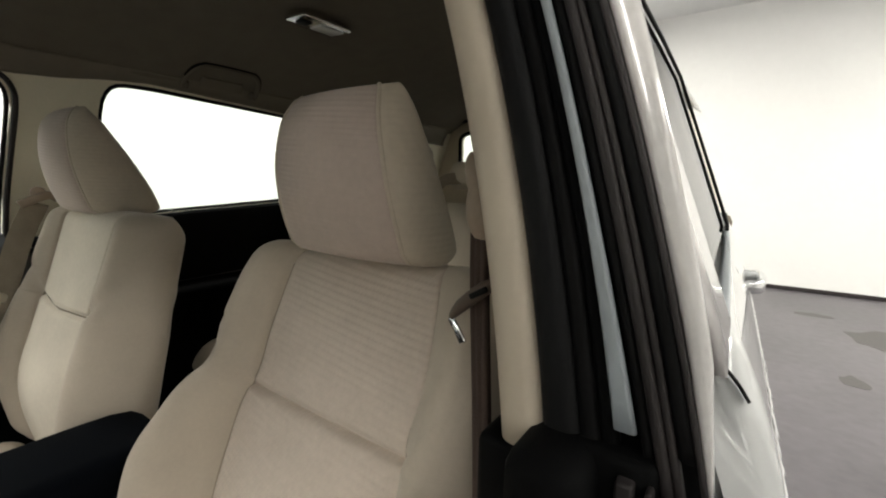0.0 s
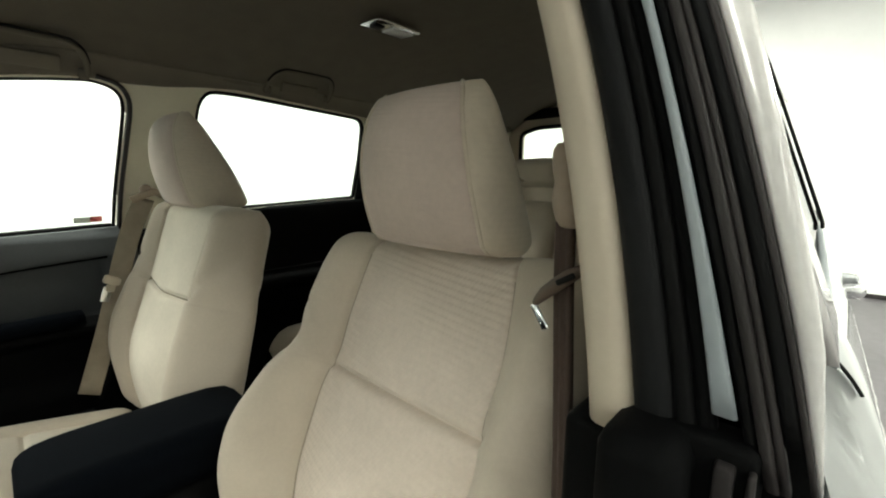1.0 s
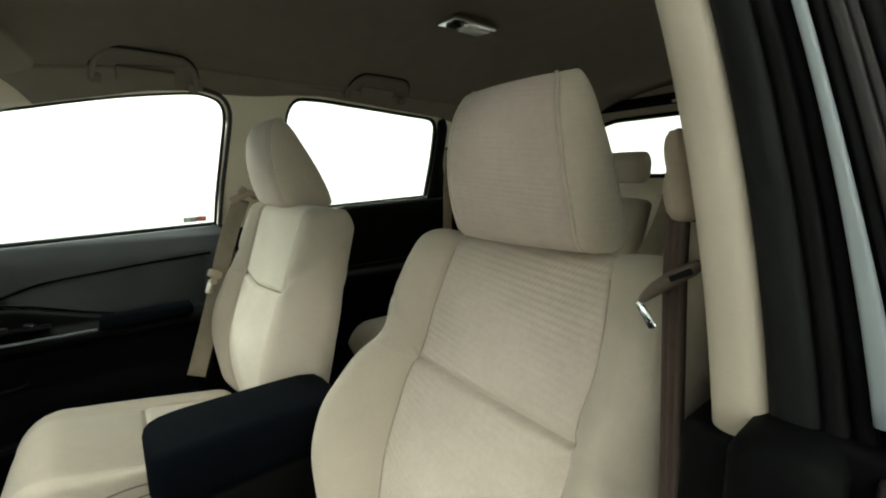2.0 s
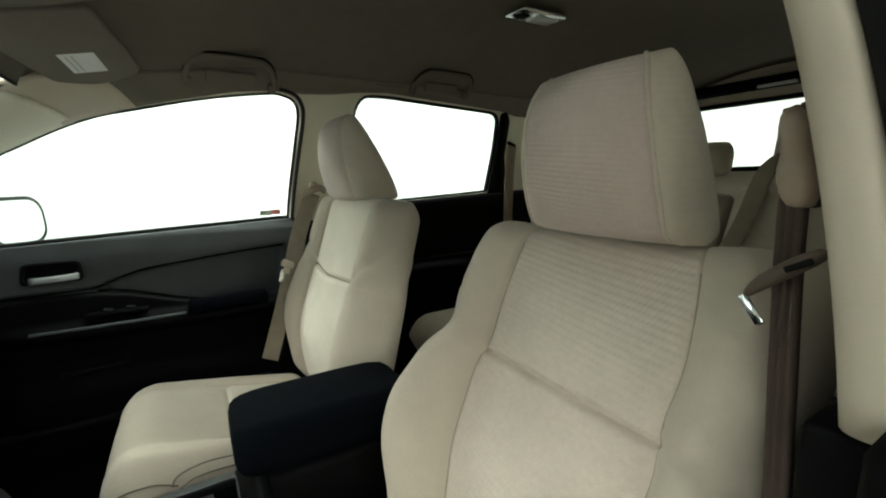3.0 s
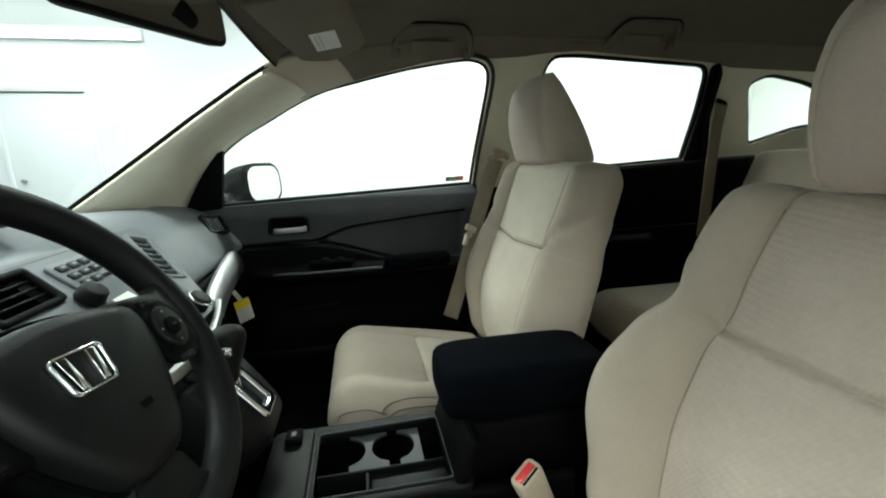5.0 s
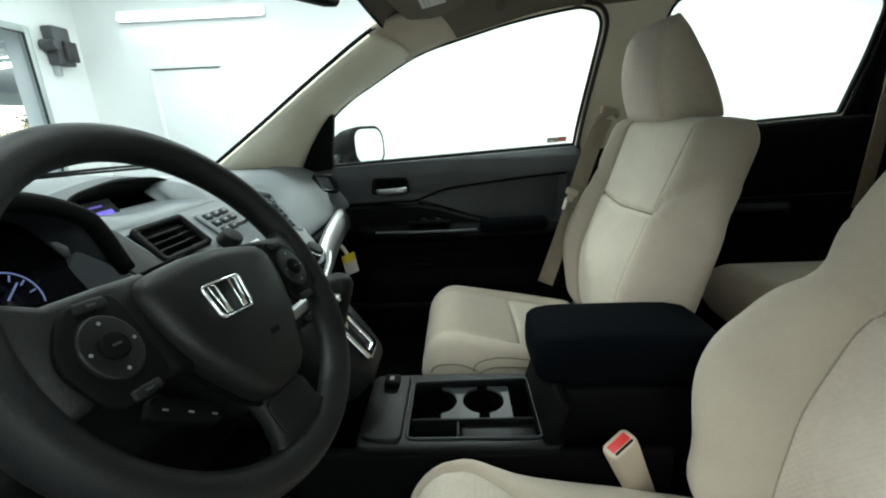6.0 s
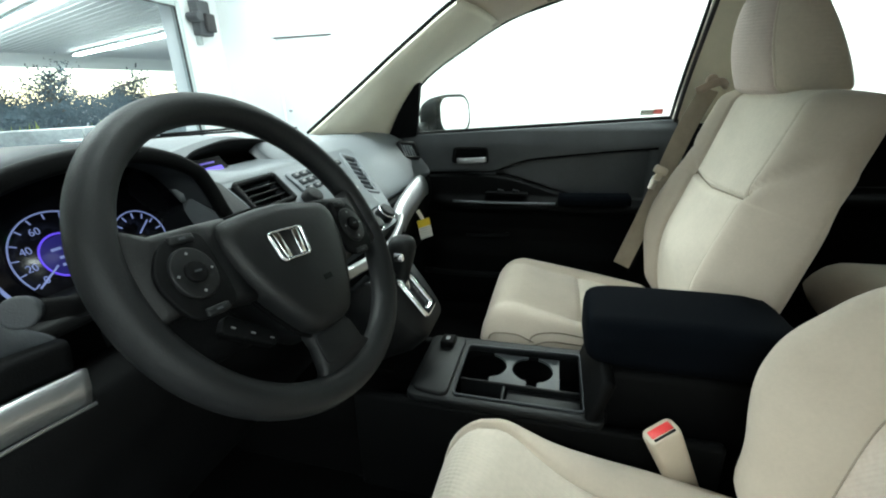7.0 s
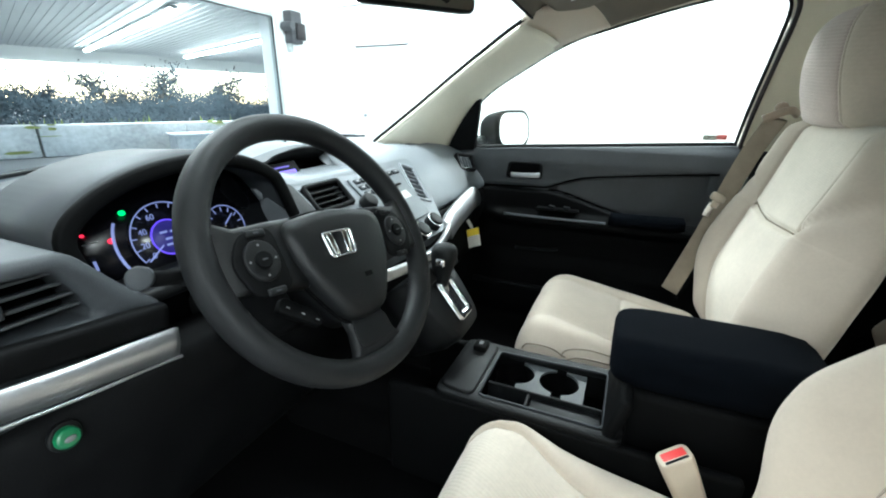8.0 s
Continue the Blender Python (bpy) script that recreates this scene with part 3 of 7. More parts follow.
def a_pillar(sgn, name, spread=0.0):
    edge_w = smooth_path([(0.545, 0.20, 1.462), (0.50, 0.42, 1.432), (0.462, 0.55, 1.382), (0.48, 0.72, 1.28), (0.515, 0.90, 1.165), (0.555, 1.10, 1.04)], 6)
    edge_d = smooth_path([(0.592, 0.16, 1.420), (0.608, 0.36, 1.372), (0.62, 0.48, 1.338), (0.642, 0.60, 1.28), (0.668, 0.76, 1.18), (0.695, 0.905, 1.0)], 6)
    rings = []
    for w, d in list(zip(edge_w, edge_d))[13:]:
        row = []
        for k in range(9):
            f = k / 8
            p = w.lerp(d, f)
            row.append(Vector((sgn * (p.x + spread - 0.03 * math.sin(math.pi * f)), p.y - 0.012 * math.sin(math.pi * f), p.z)))
        rings.append(row + [p + Vector((sgn * 0.02, 0.025, 0)) for p in row[::-1]])
    t = thing(name, "pale beige windscreen pillar trim", "pillar trim", kind="structure", at=(sgn * 0.6, 0.8, 1.1))
    part("pillar_cover", loft(rings), M_PALE, t)
    # black corner sail in front of the door glass
    sail = round_poly([(0.925, 1.006), (0.79, 1.018), (0.752, 1.188), (0.79, 1.170), (0.850, 1.13), (0.905, 1.07)], [0.004, 0.006, 0.004, 0.02, 0.03, 0.03], 4)
    part("corner_sail", plate(sail, 0.02, fn=cabin_side(sgn, spread - 0.032), bevel=0.0), M_BLACK, t, smooth=False)
    part("glass_seal", sweep([Vector((sgn * (p.x + spread + 0.012), p.y, p.z + 0.002)) for p in edge_d[8:-4]], rrect(0.008, 0.010, 0.003, 2), up=(1, 0, 0)), M_RUBBER, t)
    part("windscreen_seal", sweep([Vector((sgn * (p.x + spread - 0.004), p.y + 0.012, p.z + 0.005)) for p in edge_w[11:]], rrect(0.009, 0.012, 0.003, 2), up=(1, 0, 0)), M_RUBBER, t)


a_pillar(1, "pillar_trim_3")
a_pillar(-1, "pillar_trim_4", 0.12)


def headliner_z(x, y):
    k = min(max((y - 0.05) / 0.5, 0), 1)
    k = k * k * (3 - 2 * k)
    return (1.455 - 0.07 * k) + (0.15 - 0.085 * k) * (1 - (abs(x) / 0.585) ** 2.6)


rows = []
for j in range(41):
    y = -1.78 + 2.32 * j / 40
    w = 0.585 if y < 0.2 else 0.585 - 0.115 * ((y - 0.2) / 0.34) ** 1.5
    rows.append([Vector((w * i / 24, y, headliner_z(w * i / 24, y))) for i in range(-24, 25)])
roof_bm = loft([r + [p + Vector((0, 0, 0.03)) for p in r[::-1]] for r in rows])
solo("headliner_ceiling", roof_bm, M_ROOF, "felt headliner of the car, darkened for its shade", "ceiling", kind="structure")
def interp(v, pts):
    """A value on a broken line of (place, value) pairs."""
    if v <= pts[0][0]:
        return pts[0][1]
    return next((p[1] + (q[1] - p[1]) * (v - p[0]) / (q[0] - p[0]) for p, q in zip(pts, pts[1:]) if v <= q[0]), pts[-1][1])


def roof_rail(sgn, name):
    """The felt-covered edge of the headliner down to the tops of the side windows and to the windscreen pillar."""
    rings = []
    for j in range(61):
        yl = -1.70 + 2.22 * j / 60
        yu = yl + 0.07 * min(max((yl - 0.2) / 0.28, 0), 1)
        z = interp(yl, [(-1.7, 1.40), (-0.85, 1.42), (-0.775, 1.433), (-0.30, 1.457), (-0.20, 1.450), (-0.12, 1.438), (-0.03, 1.432), (0.02, 1.433), (0.07, 1.433), (0.16, 1.422), (0.36, 1.3745), (0.48, 1.338), (0.52, 1.3215)])
        lo = Vector((wall_x(z) - 0.004, yl, z))
        w = 0.585 if yu < 0.2 else 0.585 - 0.115 * ((yu - 0.2) / 0.34) ** 1.5
        xu = w - 0.05
        up = Vector((xu, yu, headliner_z(xu, yu) - 0.003))
        front = min(max((yl - 0.30) / 0.22, 0), 1) ** 2
        up = up.lerp(Vector((0.4635, 0.592, 1.360)), front)
        mid = (lo + up) / 2 + Vector((0.010, 0, 0.008))
        row = [(1 - f) ** 2 * lo + 2 * f * (1 - f) * mid + f * f * up for f in [k / 8 for k in range(9)]]
        row = [p + Vector((-0.03, -0.012, 0)) * (math.sin(math.pi * k / 8) * min(max((yl - 0.28) / 0.2, 0), 1) ** 1.5) for k, p in enumerate(row)]
        rings.append([Vector((sgn * p.x, p.y, p.z)) for p in row] + [Vector((sgn * (p.x + 0.012), p.y, p.z + 0.012)) for p in row[::-1]])
    rail = thing(name, "grey beige felt covered roof edge above the windows", "trim", kind="structure", at=(sgn * 0.57, 0, 1.45))
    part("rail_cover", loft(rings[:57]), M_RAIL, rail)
    # mid tone steps the light that fades from the pillar to the felt
    part("rail_front", loft(rings[56:]), M_TRIM, rail, "front of the roof edge, mid tone for fading light")


roof_rail(1, "trim_1")
roof_rail(-1, "trim_2")
header = []
for i in range(-20, 21):
    u = i / 20
    x = 0.465 * u
    p1 = Vector((x, 0.582 - 0.03 * abs(u) ** 4, 1.414 - 0.034 * abs(u) ** 3))
    p0 = Vector((x * 0.97, 0.49, headliner_z(x * 0.97, 0.49) - 0.004))
    row = [p0, p0.lerp(p1, 0.5) + Vector((0, 0.01, 0.006)), p1, p1 + Vector((0, 0.006, 0.012)), p1 + Vector((0, 0.0, 0.055)), p0 + Vector((0, 0, 0.03))]
    header.append(row)
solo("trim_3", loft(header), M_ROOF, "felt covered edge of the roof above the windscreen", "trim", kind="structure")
solo("trim_4", sweep([r[2] + Vector((0, 0.004, 0.002)) for r in header], rrect(0.008, 0.010, 0.003, 2)), M_RUBBER, "black band along the top of the windscreen", "trim", kind="structure")
outer = [[Vector((p.x * 1.04, p.y, p.z + 0.055 - 0.03 * (abs(p.x) / 0.585) ** 2)) for p in r] for r in rows]
solo("car_roof", loft([r + [p + Vector((0, 0, 0.012)) for p in r[::-1]] for r in outer]), M_PAINT, "white painted steel roof of the car", "roof", kind="structure")

bonnet = []
for j in range(13):
    y = 1.36 + 0.85 * j / 12
    z = 0.985 - 0.02 * j / 12 - 0.20 * max(0, (j - 4) / 8) ** 2
    bonnet.append([Vector((0.74 * u, y - 0.14 * u * u, z - 0.07 * abs(u) ** 2.5)) for u in [k / 12 for k in range(-12, 13)]])
# the bonnet takes the shade-greyed tone, not the body white
solo("car_bonnet", loft([r + [p + Vector((0, 0, -0.02)) for p in r[::-1]] for r in bonnet]), M_FLANGE, "white car bonnet, paint greyed for shade", "bonnet", kind="structure")
glass = thing("window_1", "clear curved windscreen", "window", kind="structure", at=(0, 1.0, 1.1))
rows = []
for j in range(17):
    f = j / 16
    row = []
    for i in range(-16, 17):
        u = i / 16
        top = Vector((0.475 * u, 0.56 + 0.03 * (1 - u * u), 1.388 + 0.075 * (1 - u * u)))
        low = Vector((0.60 * u, 1.12 + 0.2 * (1 - u * u), 1.03 + 0.02 * (1 - u * u)))
        p = top.lerp(low, f)
        p += Vector((0, 0.03, 0.03)) * math.sin(math.pi * f)
        row.append(p)
    rows.append(row)
pane = part("pane", loft(rows, closed=False), M_SCREEN, glass)
pane.visible_shadow = False
for sgn in (1, -1):
    w = thing("window_2" if sgn > 0 else "window_3", "clear fixed side glass of the car", "window", kind="structure", at=(sgn * 0.7, -0.5, 1.2))
    for poly in (REAR_WIN, QUARTER):
        outer_left = sgn < 0 and poly is REAR_WIN
        g = part("pane", plate(dense(grow(poly, 0.004)), 0.004, fn=cabin_side(sgn, 0.05 if outer_left else 0.014)), M_SHEER if outer_left else M_GLASS, w)
        g.visible_shadow = False
FRONT_WIN = round_poly([(0.03, 1.05), (0.0, 1.425), (0.10, 1.43), (0.25, 1.40), (0.42, 1.36), (0.60, 1.285), (0.78, 1.18), (0.815, 1.02)], [0.01, 0.06, 0.05, 0.05, 0.05, 0.05, 0.02, 0.01], 4)
w = thing("window_4", "clear door glass with a small printed sticker in its lower corner", "window", kind="structure", at=(0.7, 0.4, 1.05))
g = part("pane", plate(dense(grow(FRONT_WIN, 0.004)), 0.004, fn=cabin_side(1, 0.012)), M_GLASS, w)
g.visible_shadow = False
part("rear_run", sweep([cabin_side(1)(Vector((y, z, 0.006))) for y, z in [tuple(q)[:2] for q in smooth_path([(0.007, 1.03, 0), (0.000, 1.15, 0), (-0.014, 1.28, 0), (-0.023, 1.375, 0), (-0.012, 1.412, 0), (0.02, 1.427, 0), (0.07, 1.428, 0), (0.23, 1.402, 0), (0.42, 1.357, 0)], 4)]], rrect(0.008, 0.013, 0.003, 2), up=(1, 0, 0)), M_RUBBER, w)
part("pillar_run", sweep([cabin_side(1)(Vector((q.x, q.y, -0.004))) for q in smooth_path([(-0.004, 1.03, 0), (-0.012, 1.15, 0), (-0.027, 1.28, 0), (-0.036, 1.36, 0), (-0.033, 1.40, 0), (-0.012, 1.428, 0), (0.03, 1.440, 0)], 5)], rrect(0.010, 0.014, 0.004, 3), up=(1, 0, 0)), M_SEAL, w, "grey rubber glass run on the pillar")
sticker = thing("window_sticker", "small grey and red printed sticker on the door glass", "sticker", at=(0.71, 0.06, 1.08))
part("grey_half", box(0.001, 0.036, 0.016, Matrix.Translation(cabin_side(1)(Vector((0.072, 1.082, 0.010)))) @ pose(0, 0, 0, 0, -20, 0), 0), M_FILMGREY, sticker, smooth=False)
part("red_half", box(0.001, 0.026, 0.016, Matrix.Translation(cabin_side(1)(Vector((0.042, 1.084, 0.010)))) @ pose(0, 0, 0, 0, -20, 0), 0), M_FILMRED, sticker, smooth=False)

# back window and tailgate
back = thing("tailgate", "beige tailgate trim round the back window", "tailgate", kind="structure", at=(0, -1.75, 1.1))
BW = round_poly([(-0.50, 1.205), (0.50, 1.205), (0.50, 1.45), (0.40, 1.475), (-0.40, 1.475), (-0.50, 1.45)], 0.03, 4)
part("panel", plate(dense([(-0.66, 0.5), (0.66, 0.5), (0.66, 1.2), (0.60, 1.44)] + [(0.58 - 0.116 * k, headliner_z(0.58 - 0.116 * k, -1.75) + 0.02) for k in range(11)] + [(-0.60, 1.44), (-0.66, 1.2)]), 0.03, Matrix.Translation((0, -1.745, 0)) @ Matrix.Rotation(radians(90), 4, "X"), holes=[dense(BW)]), M_TRIM, back, smooth=False)
g = part("pane", plate(dense(grow(BW, 0.01)), 0.004, Matrix.Translation((0, -1.76, 0)) @ Matrix.Rotation(radians(90), 4, "X")), M_GLASS, back)
g.visible_shadow = False
part("window_seal", sweep([(x, -1.742, z) for x, z in dense(BW, 0.05)], rrect(0.02, 0.014, 0.004, 2), up=(0, 1, 0), cyclic=True), M_RUBBER, back)
part("upper_cover", box(0.98, 0.03, 0.048, pose(0, -1.727, 1.540), 0.01), M_BLACK, back)
part("brake_lamp", box(0.13, 0.024, 0.012, pose(0.05, -1.705, 1.524), 0.004), M_LENS, back)

# ---- floor tub and outer body ----
solo("car_floor", merge(box(1.44, 2.9, 0.05, pose(0, -0.2, 0.385), 0.01), box(0.24, 2.2, 0.14, pose(0, -0.1, 0.45), 0.04)), M_CARPET, "black carpet on the car floor", "carpet", kind="structure")
solo("firewall", box(1.44, 0.05, 0.62, pose(0, 1.25, 0.70), 0.01), M_CARPET, "black carpeted bulkhead under the dashboard", "panel", kind="structure")


def tail(y):
    """How far the body draws in towards the back."""
    return 0.022 * max(0, -y) + 0.012 * max(0, -y - 0.3) ** 2


def body_side(sgn, y0, y1, name, label, dz=0.0):
    """Outer skin of the car below the belt line, between two places along the car."""
    sec = [(0.745, 1.10), (0.775, 1.092), (0.795, 1.075), (0.812, 1.04), (0.833, 0.97), (0.840, 0.90), (0.838, 0.75), (0.85, 0.60), (0.85, 0.42), (0.80, 0.30), (0.74, 0.29)]
    if sgn < 0:
        sec = [(0.774, 1.084), (0.782, 1.086), (0.793, 1.078)] + sec[3:]
    path = smooth_path([(x, 0, z) for x, z in sec], 4)
    rings = []
    for j in range(17):
        y = y0 + (y1 - y0) * j / 16
        rings.append([Vector((sgn * (p.x - tail(y)), y, p.z + dz + 0.006 * max(0, -y))) for p in path])
    t = thing(name, label, "car body", kind="structure", at=(sgn * 0.85, y0, 0.3))
    part("skin", loft([r + [p + Vector((-sgn * 0.03, 0, -0.004)) for p in r[::-1]] for r in rings]), M_PAINT, t)
    belt = [Vector((sgn * ((0.774 if sgn > 0 else 0.781) - tail(y)), y, (1.092 if sgn > 0 else 1.087) + dz + 0.006 * max(0, -y))) for y in [y0 + (y1 - y0) * k / 12 for k in range(13)]]
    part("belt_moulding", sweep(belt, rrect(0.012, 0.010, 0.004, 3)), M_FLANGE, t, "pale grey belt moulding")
    return t


def road_wheel(x, y):
    """A tyre on a spoked rim, standing on the floor."""
    sgn = math.copysign(1, x)
    t = thing("road_wheel", "black tyre on a silver spoked wheel under the car", "car wheel", "car wheels", at=(x, y, 0.335))
    ring = [Vector((x, y + 0.262 * math.cos(a), 0.335 + 0.262 * math.sin(a))) for a in [2 * math.pi * k / 40 for k in range(40)]]
    part("tyre", sweep(ring, rrect(0.145, 0.215, 0.045, 4), up=(1, 0, 0), cyclic=True), M_RUBBER, t)
    rim = part("rim", tube(0.20, 0.20, 0.16, pose(x - sgn * 0.01, y, 0.335, 0, 90, 0), 36, 0.01), M_OPENER, t)
    for k in range(5):
        a = radians(90 + 72 * k)
        part("spoke", box(0.02, 0.18, 0.05, Matrix.Translation((x + sgn * 0.082, y + 0.10 * math.cos(a), 0.335 + 0.10 * math.sin(a))) @ Matrix.Rotation(a, 4, "X"), 0.008), M_SATIN, rim)


for wx in (-0.72, 0.72):
    for wy in (1.62, -1.35):
        road_wheel(wx, wy)
left_body = body_side(-1, -0.092, -1.95, "car_side_1", "white painted rear door and quarter of the car")
body_side(1, 0.95, -1.95, "car_side_2", "white painted side of the car", -0.075)
part("door_gap", sweep(smooth_path([(-0.770, -0.091, 1.095), (-0.781, -0.091, 1.0925), (-0.790, -0.091, 1.0835), (-0.797, -0.091, 1.073)], 5), rrect(0.002, 0.003, 0.0008, 1), up=(0, 1, 0)), M_RUBBER, left_body)
handle = part("door_handle", sweep(smooth_path([(-0.800, -0.90, 0.985), (-0.828, -0.92, 0.987), (-0.829, -1.02, 0.989), (-0.798, -1.05, 0.985)], 5), rrect(0.016, 0.03, 0.007, 3)), M_CHROME, left_body, "chrome pull handle")
wrap_r = random.Random(12)
wrap_rows = []
for j in range(131):
    y = -0.06 - 1.35 * j / 130
    row = []
    for k in range(27):
        z = 0.972 - 0.24 * k / 26
        x = interp(-z, [(-1.04, 0.812), (-0.97, 0.833), (-0.90, 0.840), (-0.75, 0.838), (-0.60, 0.85)]) - tail(y)
        row.append(Vector((-(x + 0.0015 + 0.0035 * min(k, 4) / 4 + 0.0022 * math.sin(j * 2.1 + 0.7 * math.sin(k)) * math.sin(k * 1.9) + wrap_r.uniform(0, 0.0016)), y, z + 0.006 * max(0, -y))))
    wrap_rows.append(row)
part("bubble_film", loft([r + [p + Vector((0.002, 0, 0)) for p in r[::-1]] for r in wrap_rows]), M_WRAP, left_body, "clear bumpy protective film on the door")
# rear door upper frame, glass edge and the forward face of the pillar, one strip after another
frame_l = thing("pillar_face", "black and grey seals on the open face of the centre pillar", "pillar", kind="structure", at=(-0.7, 0, 1.05))


LIP_IN = [(1.03, 0.660), (1.09, 0.651), (1.17, 0.6325), (1.245, 0.612), (1.333, 0.581), (1.50, 0.512)]
LIP_OUT = [(1.03, 0.692), (1.10, 0.684), (1.17, 0.667), (1.245, 0.646), (1.32, 0.620), (1.50, 0.549)]
FLANGE_IN = [(1.03, 0.739), (1.06, 0.734), (1.135, 0.7195), (1.22, 0.695), (1.31, 0.664), (1.50, 0.590)]
FLANGE_OUT = [(1.03, 0.754), (1.06, 0.7475), (1.136, 0.7265), (1.222, 0.701), (1.307, 0.673), (1.50, 0.602)]
SEAL_OUT = [(1.03, 0.782), (1.061, 0.776), (1.11, 0.766), (1.18, 0.746), (1.24, 0.725), (1.31, 0.700), (1.50, 0.625)]
FILM_OUT = [(1.03, 0.795), (1.09, 0.783), (1.135, 0.772), (1.21, 0.752), (1.303, 0.723), (1.50, 0.650)]


def strip(edge_a, fa, edge_b, fb, y, mat, name, z0=1.05, z1=1.46, thick=0.012, label="", tip=0.0):
    """A seal along the pillar, between fractions fa and fb of the way from one edge line to another."""
    rings = []
    for k in range(25):
        z = z0 + (z1 - z0) * k / 24
        xa, xb = (np.polyval(np.polyfit([q[0] for q in e], [q[1] for q in e], 2), z) for e in (edge_a, edge_b))
        lo, hi = xa + (xb - xa) * fa, xa + (xb - xa) * fb
        if tip:
            hi = lo + (hi - lo) * min(1, 0.15 + 0.85 * (z - z0) / tip)
        rings.append([Vector((-(lo + hi) / 2 + px, y + py - 0.12 * (z - 1.05), z)) for px, py in rrect(hi - lo, thick, min(thick, hi - lo) * 0.42, 4)])
    return part(name, loft(rings), mat, frame_l, label)


strip(LIP_IN, 0.0, LIP_OUT, 1.0, -0.045, M_TRIM, "pillar_lip", z0=1.03, z1=1.50, thick=0.03, label="beige pillar lip")
strip(LIP_OUT, -0.02, FLANGE_IN, 0.56, -0.042, M_STRIP, "door_seal", z0=1.0, thick=0.024)
strip(LIP_OUT, 0.53, FLANGE_IN, 0.80, -0.039, M_RUBBER, "pillar_web", z0=1.0)
strip(LIP_OUT, 0.79, FLANGE_IN, 1.02, -0.041, M_BLACK, "pillar_web", z0=1.0)
strip(FLANGE_IN, 0.0, FLANGE_OUT, 1.0, -0.033, M_FLANGE, "body_flange", z0=1.062, thick=0.006, label="bare flange, body paint greyed for shade")
strip(LIP_OUT, 0.1, FILM_OUT, 0.9, -0.062, M_BLACK, "pillar_backing", z0=1.0, thick=0.008)
strip(FLANGE_OUT, 0.02, SEAL_OUT, 0.26, -0.040, M_RUBBER, "gap_seal", z0=1.03)
strip(FLANGE_OUT, 0.26, SEAL_OUT, 0.50, -0.036, M_SEAL, "outer_seal", z0=1.03)
strip(FLANGE_OUT, 0.50, SEAL_OUT, 0.66, -0.037, M_SEAL, "outer_seal", z0=1.03, thick=0.010)
strip(FLANGE_OUT, 0.66, SEAL_OUT, 1.0, -0.038, M_RUBBER, "gap_seal", z0=1.055)
strip(SEAL_OUT, -0.1, FILM_OUT, 0.16, -0.037, M_SEAL, "frame_edge", z0=1.035)
strip(SEAL_OUT, 0.14, FILM_OUT, 1.0, -0.040, M_GLOSS, "frame_face", z0=1.035, tip=0.075, label="window frame face, wall reflection in its pale colour")
for fx, wd in ((-0.7445, 0.010), (-0.757, 0.004)):
    part("seal_end", box(wd, 0.010, 0.11, pose(fx, -0.022, 0.985), 0.002), M_SEAL, frame_l)
part("pillar_foot", box(0.070, 0.09, 0.12, pose(-0.7255, -0.070, 0.990), 0.006), M_BLACK, frame_l)
part("pillar_foot", box(0.045, 0.09, 0.10, pose(-0.668, -0.072, 0.979), 0.006), M_BLACK, frame_l)
part("pillar_foot_cover", box(0.05, 0.19, 0.56, pose(-0.705, -0.085, 0.77), 0.015), M_BLACK, frame_l)
part("outer_film", plate(dense([(-0.065, 1.095), (-0.175, 1.10), (-0.215, 1.45), (-0.105, 1.44)], 0.04), 0.006, fn=cabin_side(-1, 0.072)), M_GLOSS, frame_l)
part("glass_channel", sweep([cabin_side(-1)(Vector((y, z, 0.056))) for y, z in ((-0.16, 1.105), (-0.75, 1.13), (-0.80, 1.42), (-0.45, 1.46), (-0.19, 1.455))], rrect(0.007, 0.007, 0.002, 2), up=(1, 0, 0)), M_RUBBER, frame_l)
part("glass_edge", sweep([cabin_side(-1)(Vector((y, z, 0.066))) for y, z in ((-0.70, 1.125), (-0.752, 1.13), (-0.785, 1.28), (-0.80, 1.42), (-0.62, 1.45), (-0.45, 1.46), (-0.19, 1.455))], rrect(0.006, 0.006, 0.002, 2), up=(1, 0, 0)), M_RUBBER, frame_l)
part("door_glass", plate(dense([(-0.16, 1.105), (-0.75, 1.13), (-0.80, 1.42), (-0.45, 1.46), (-0.19, 1.455)], 0.08), 0.004, fn=cabin_side(-1, 0.057)), M_SHEER, frame_l, "tinted rear door glass", smooth=False)


# ---- seats ----
def endf(s, hl):
    """How far the rounded ends of a headrest close it at a height."""
    f = 1.0
    if s < 0.02:
        f = math.sqrt(max(1 - ((0.02 - s) / 0.02) ** 2, 0))
    if hl - s < 0.035:
        f = min(f, math.sqrt(max(1 - ((0.035 - hl + s) / 0.035) ** 2, 0)))
    return f


def seam_d(hf, hb, s, hl, t=0.77):
    a, b = hf(t, s), hb(t, s)
    return (a + b) / 2 + (a - b) / 2 * math.sqrt(1 - t ** 10) * max(endf(s, hl), 0.03) + 0.001


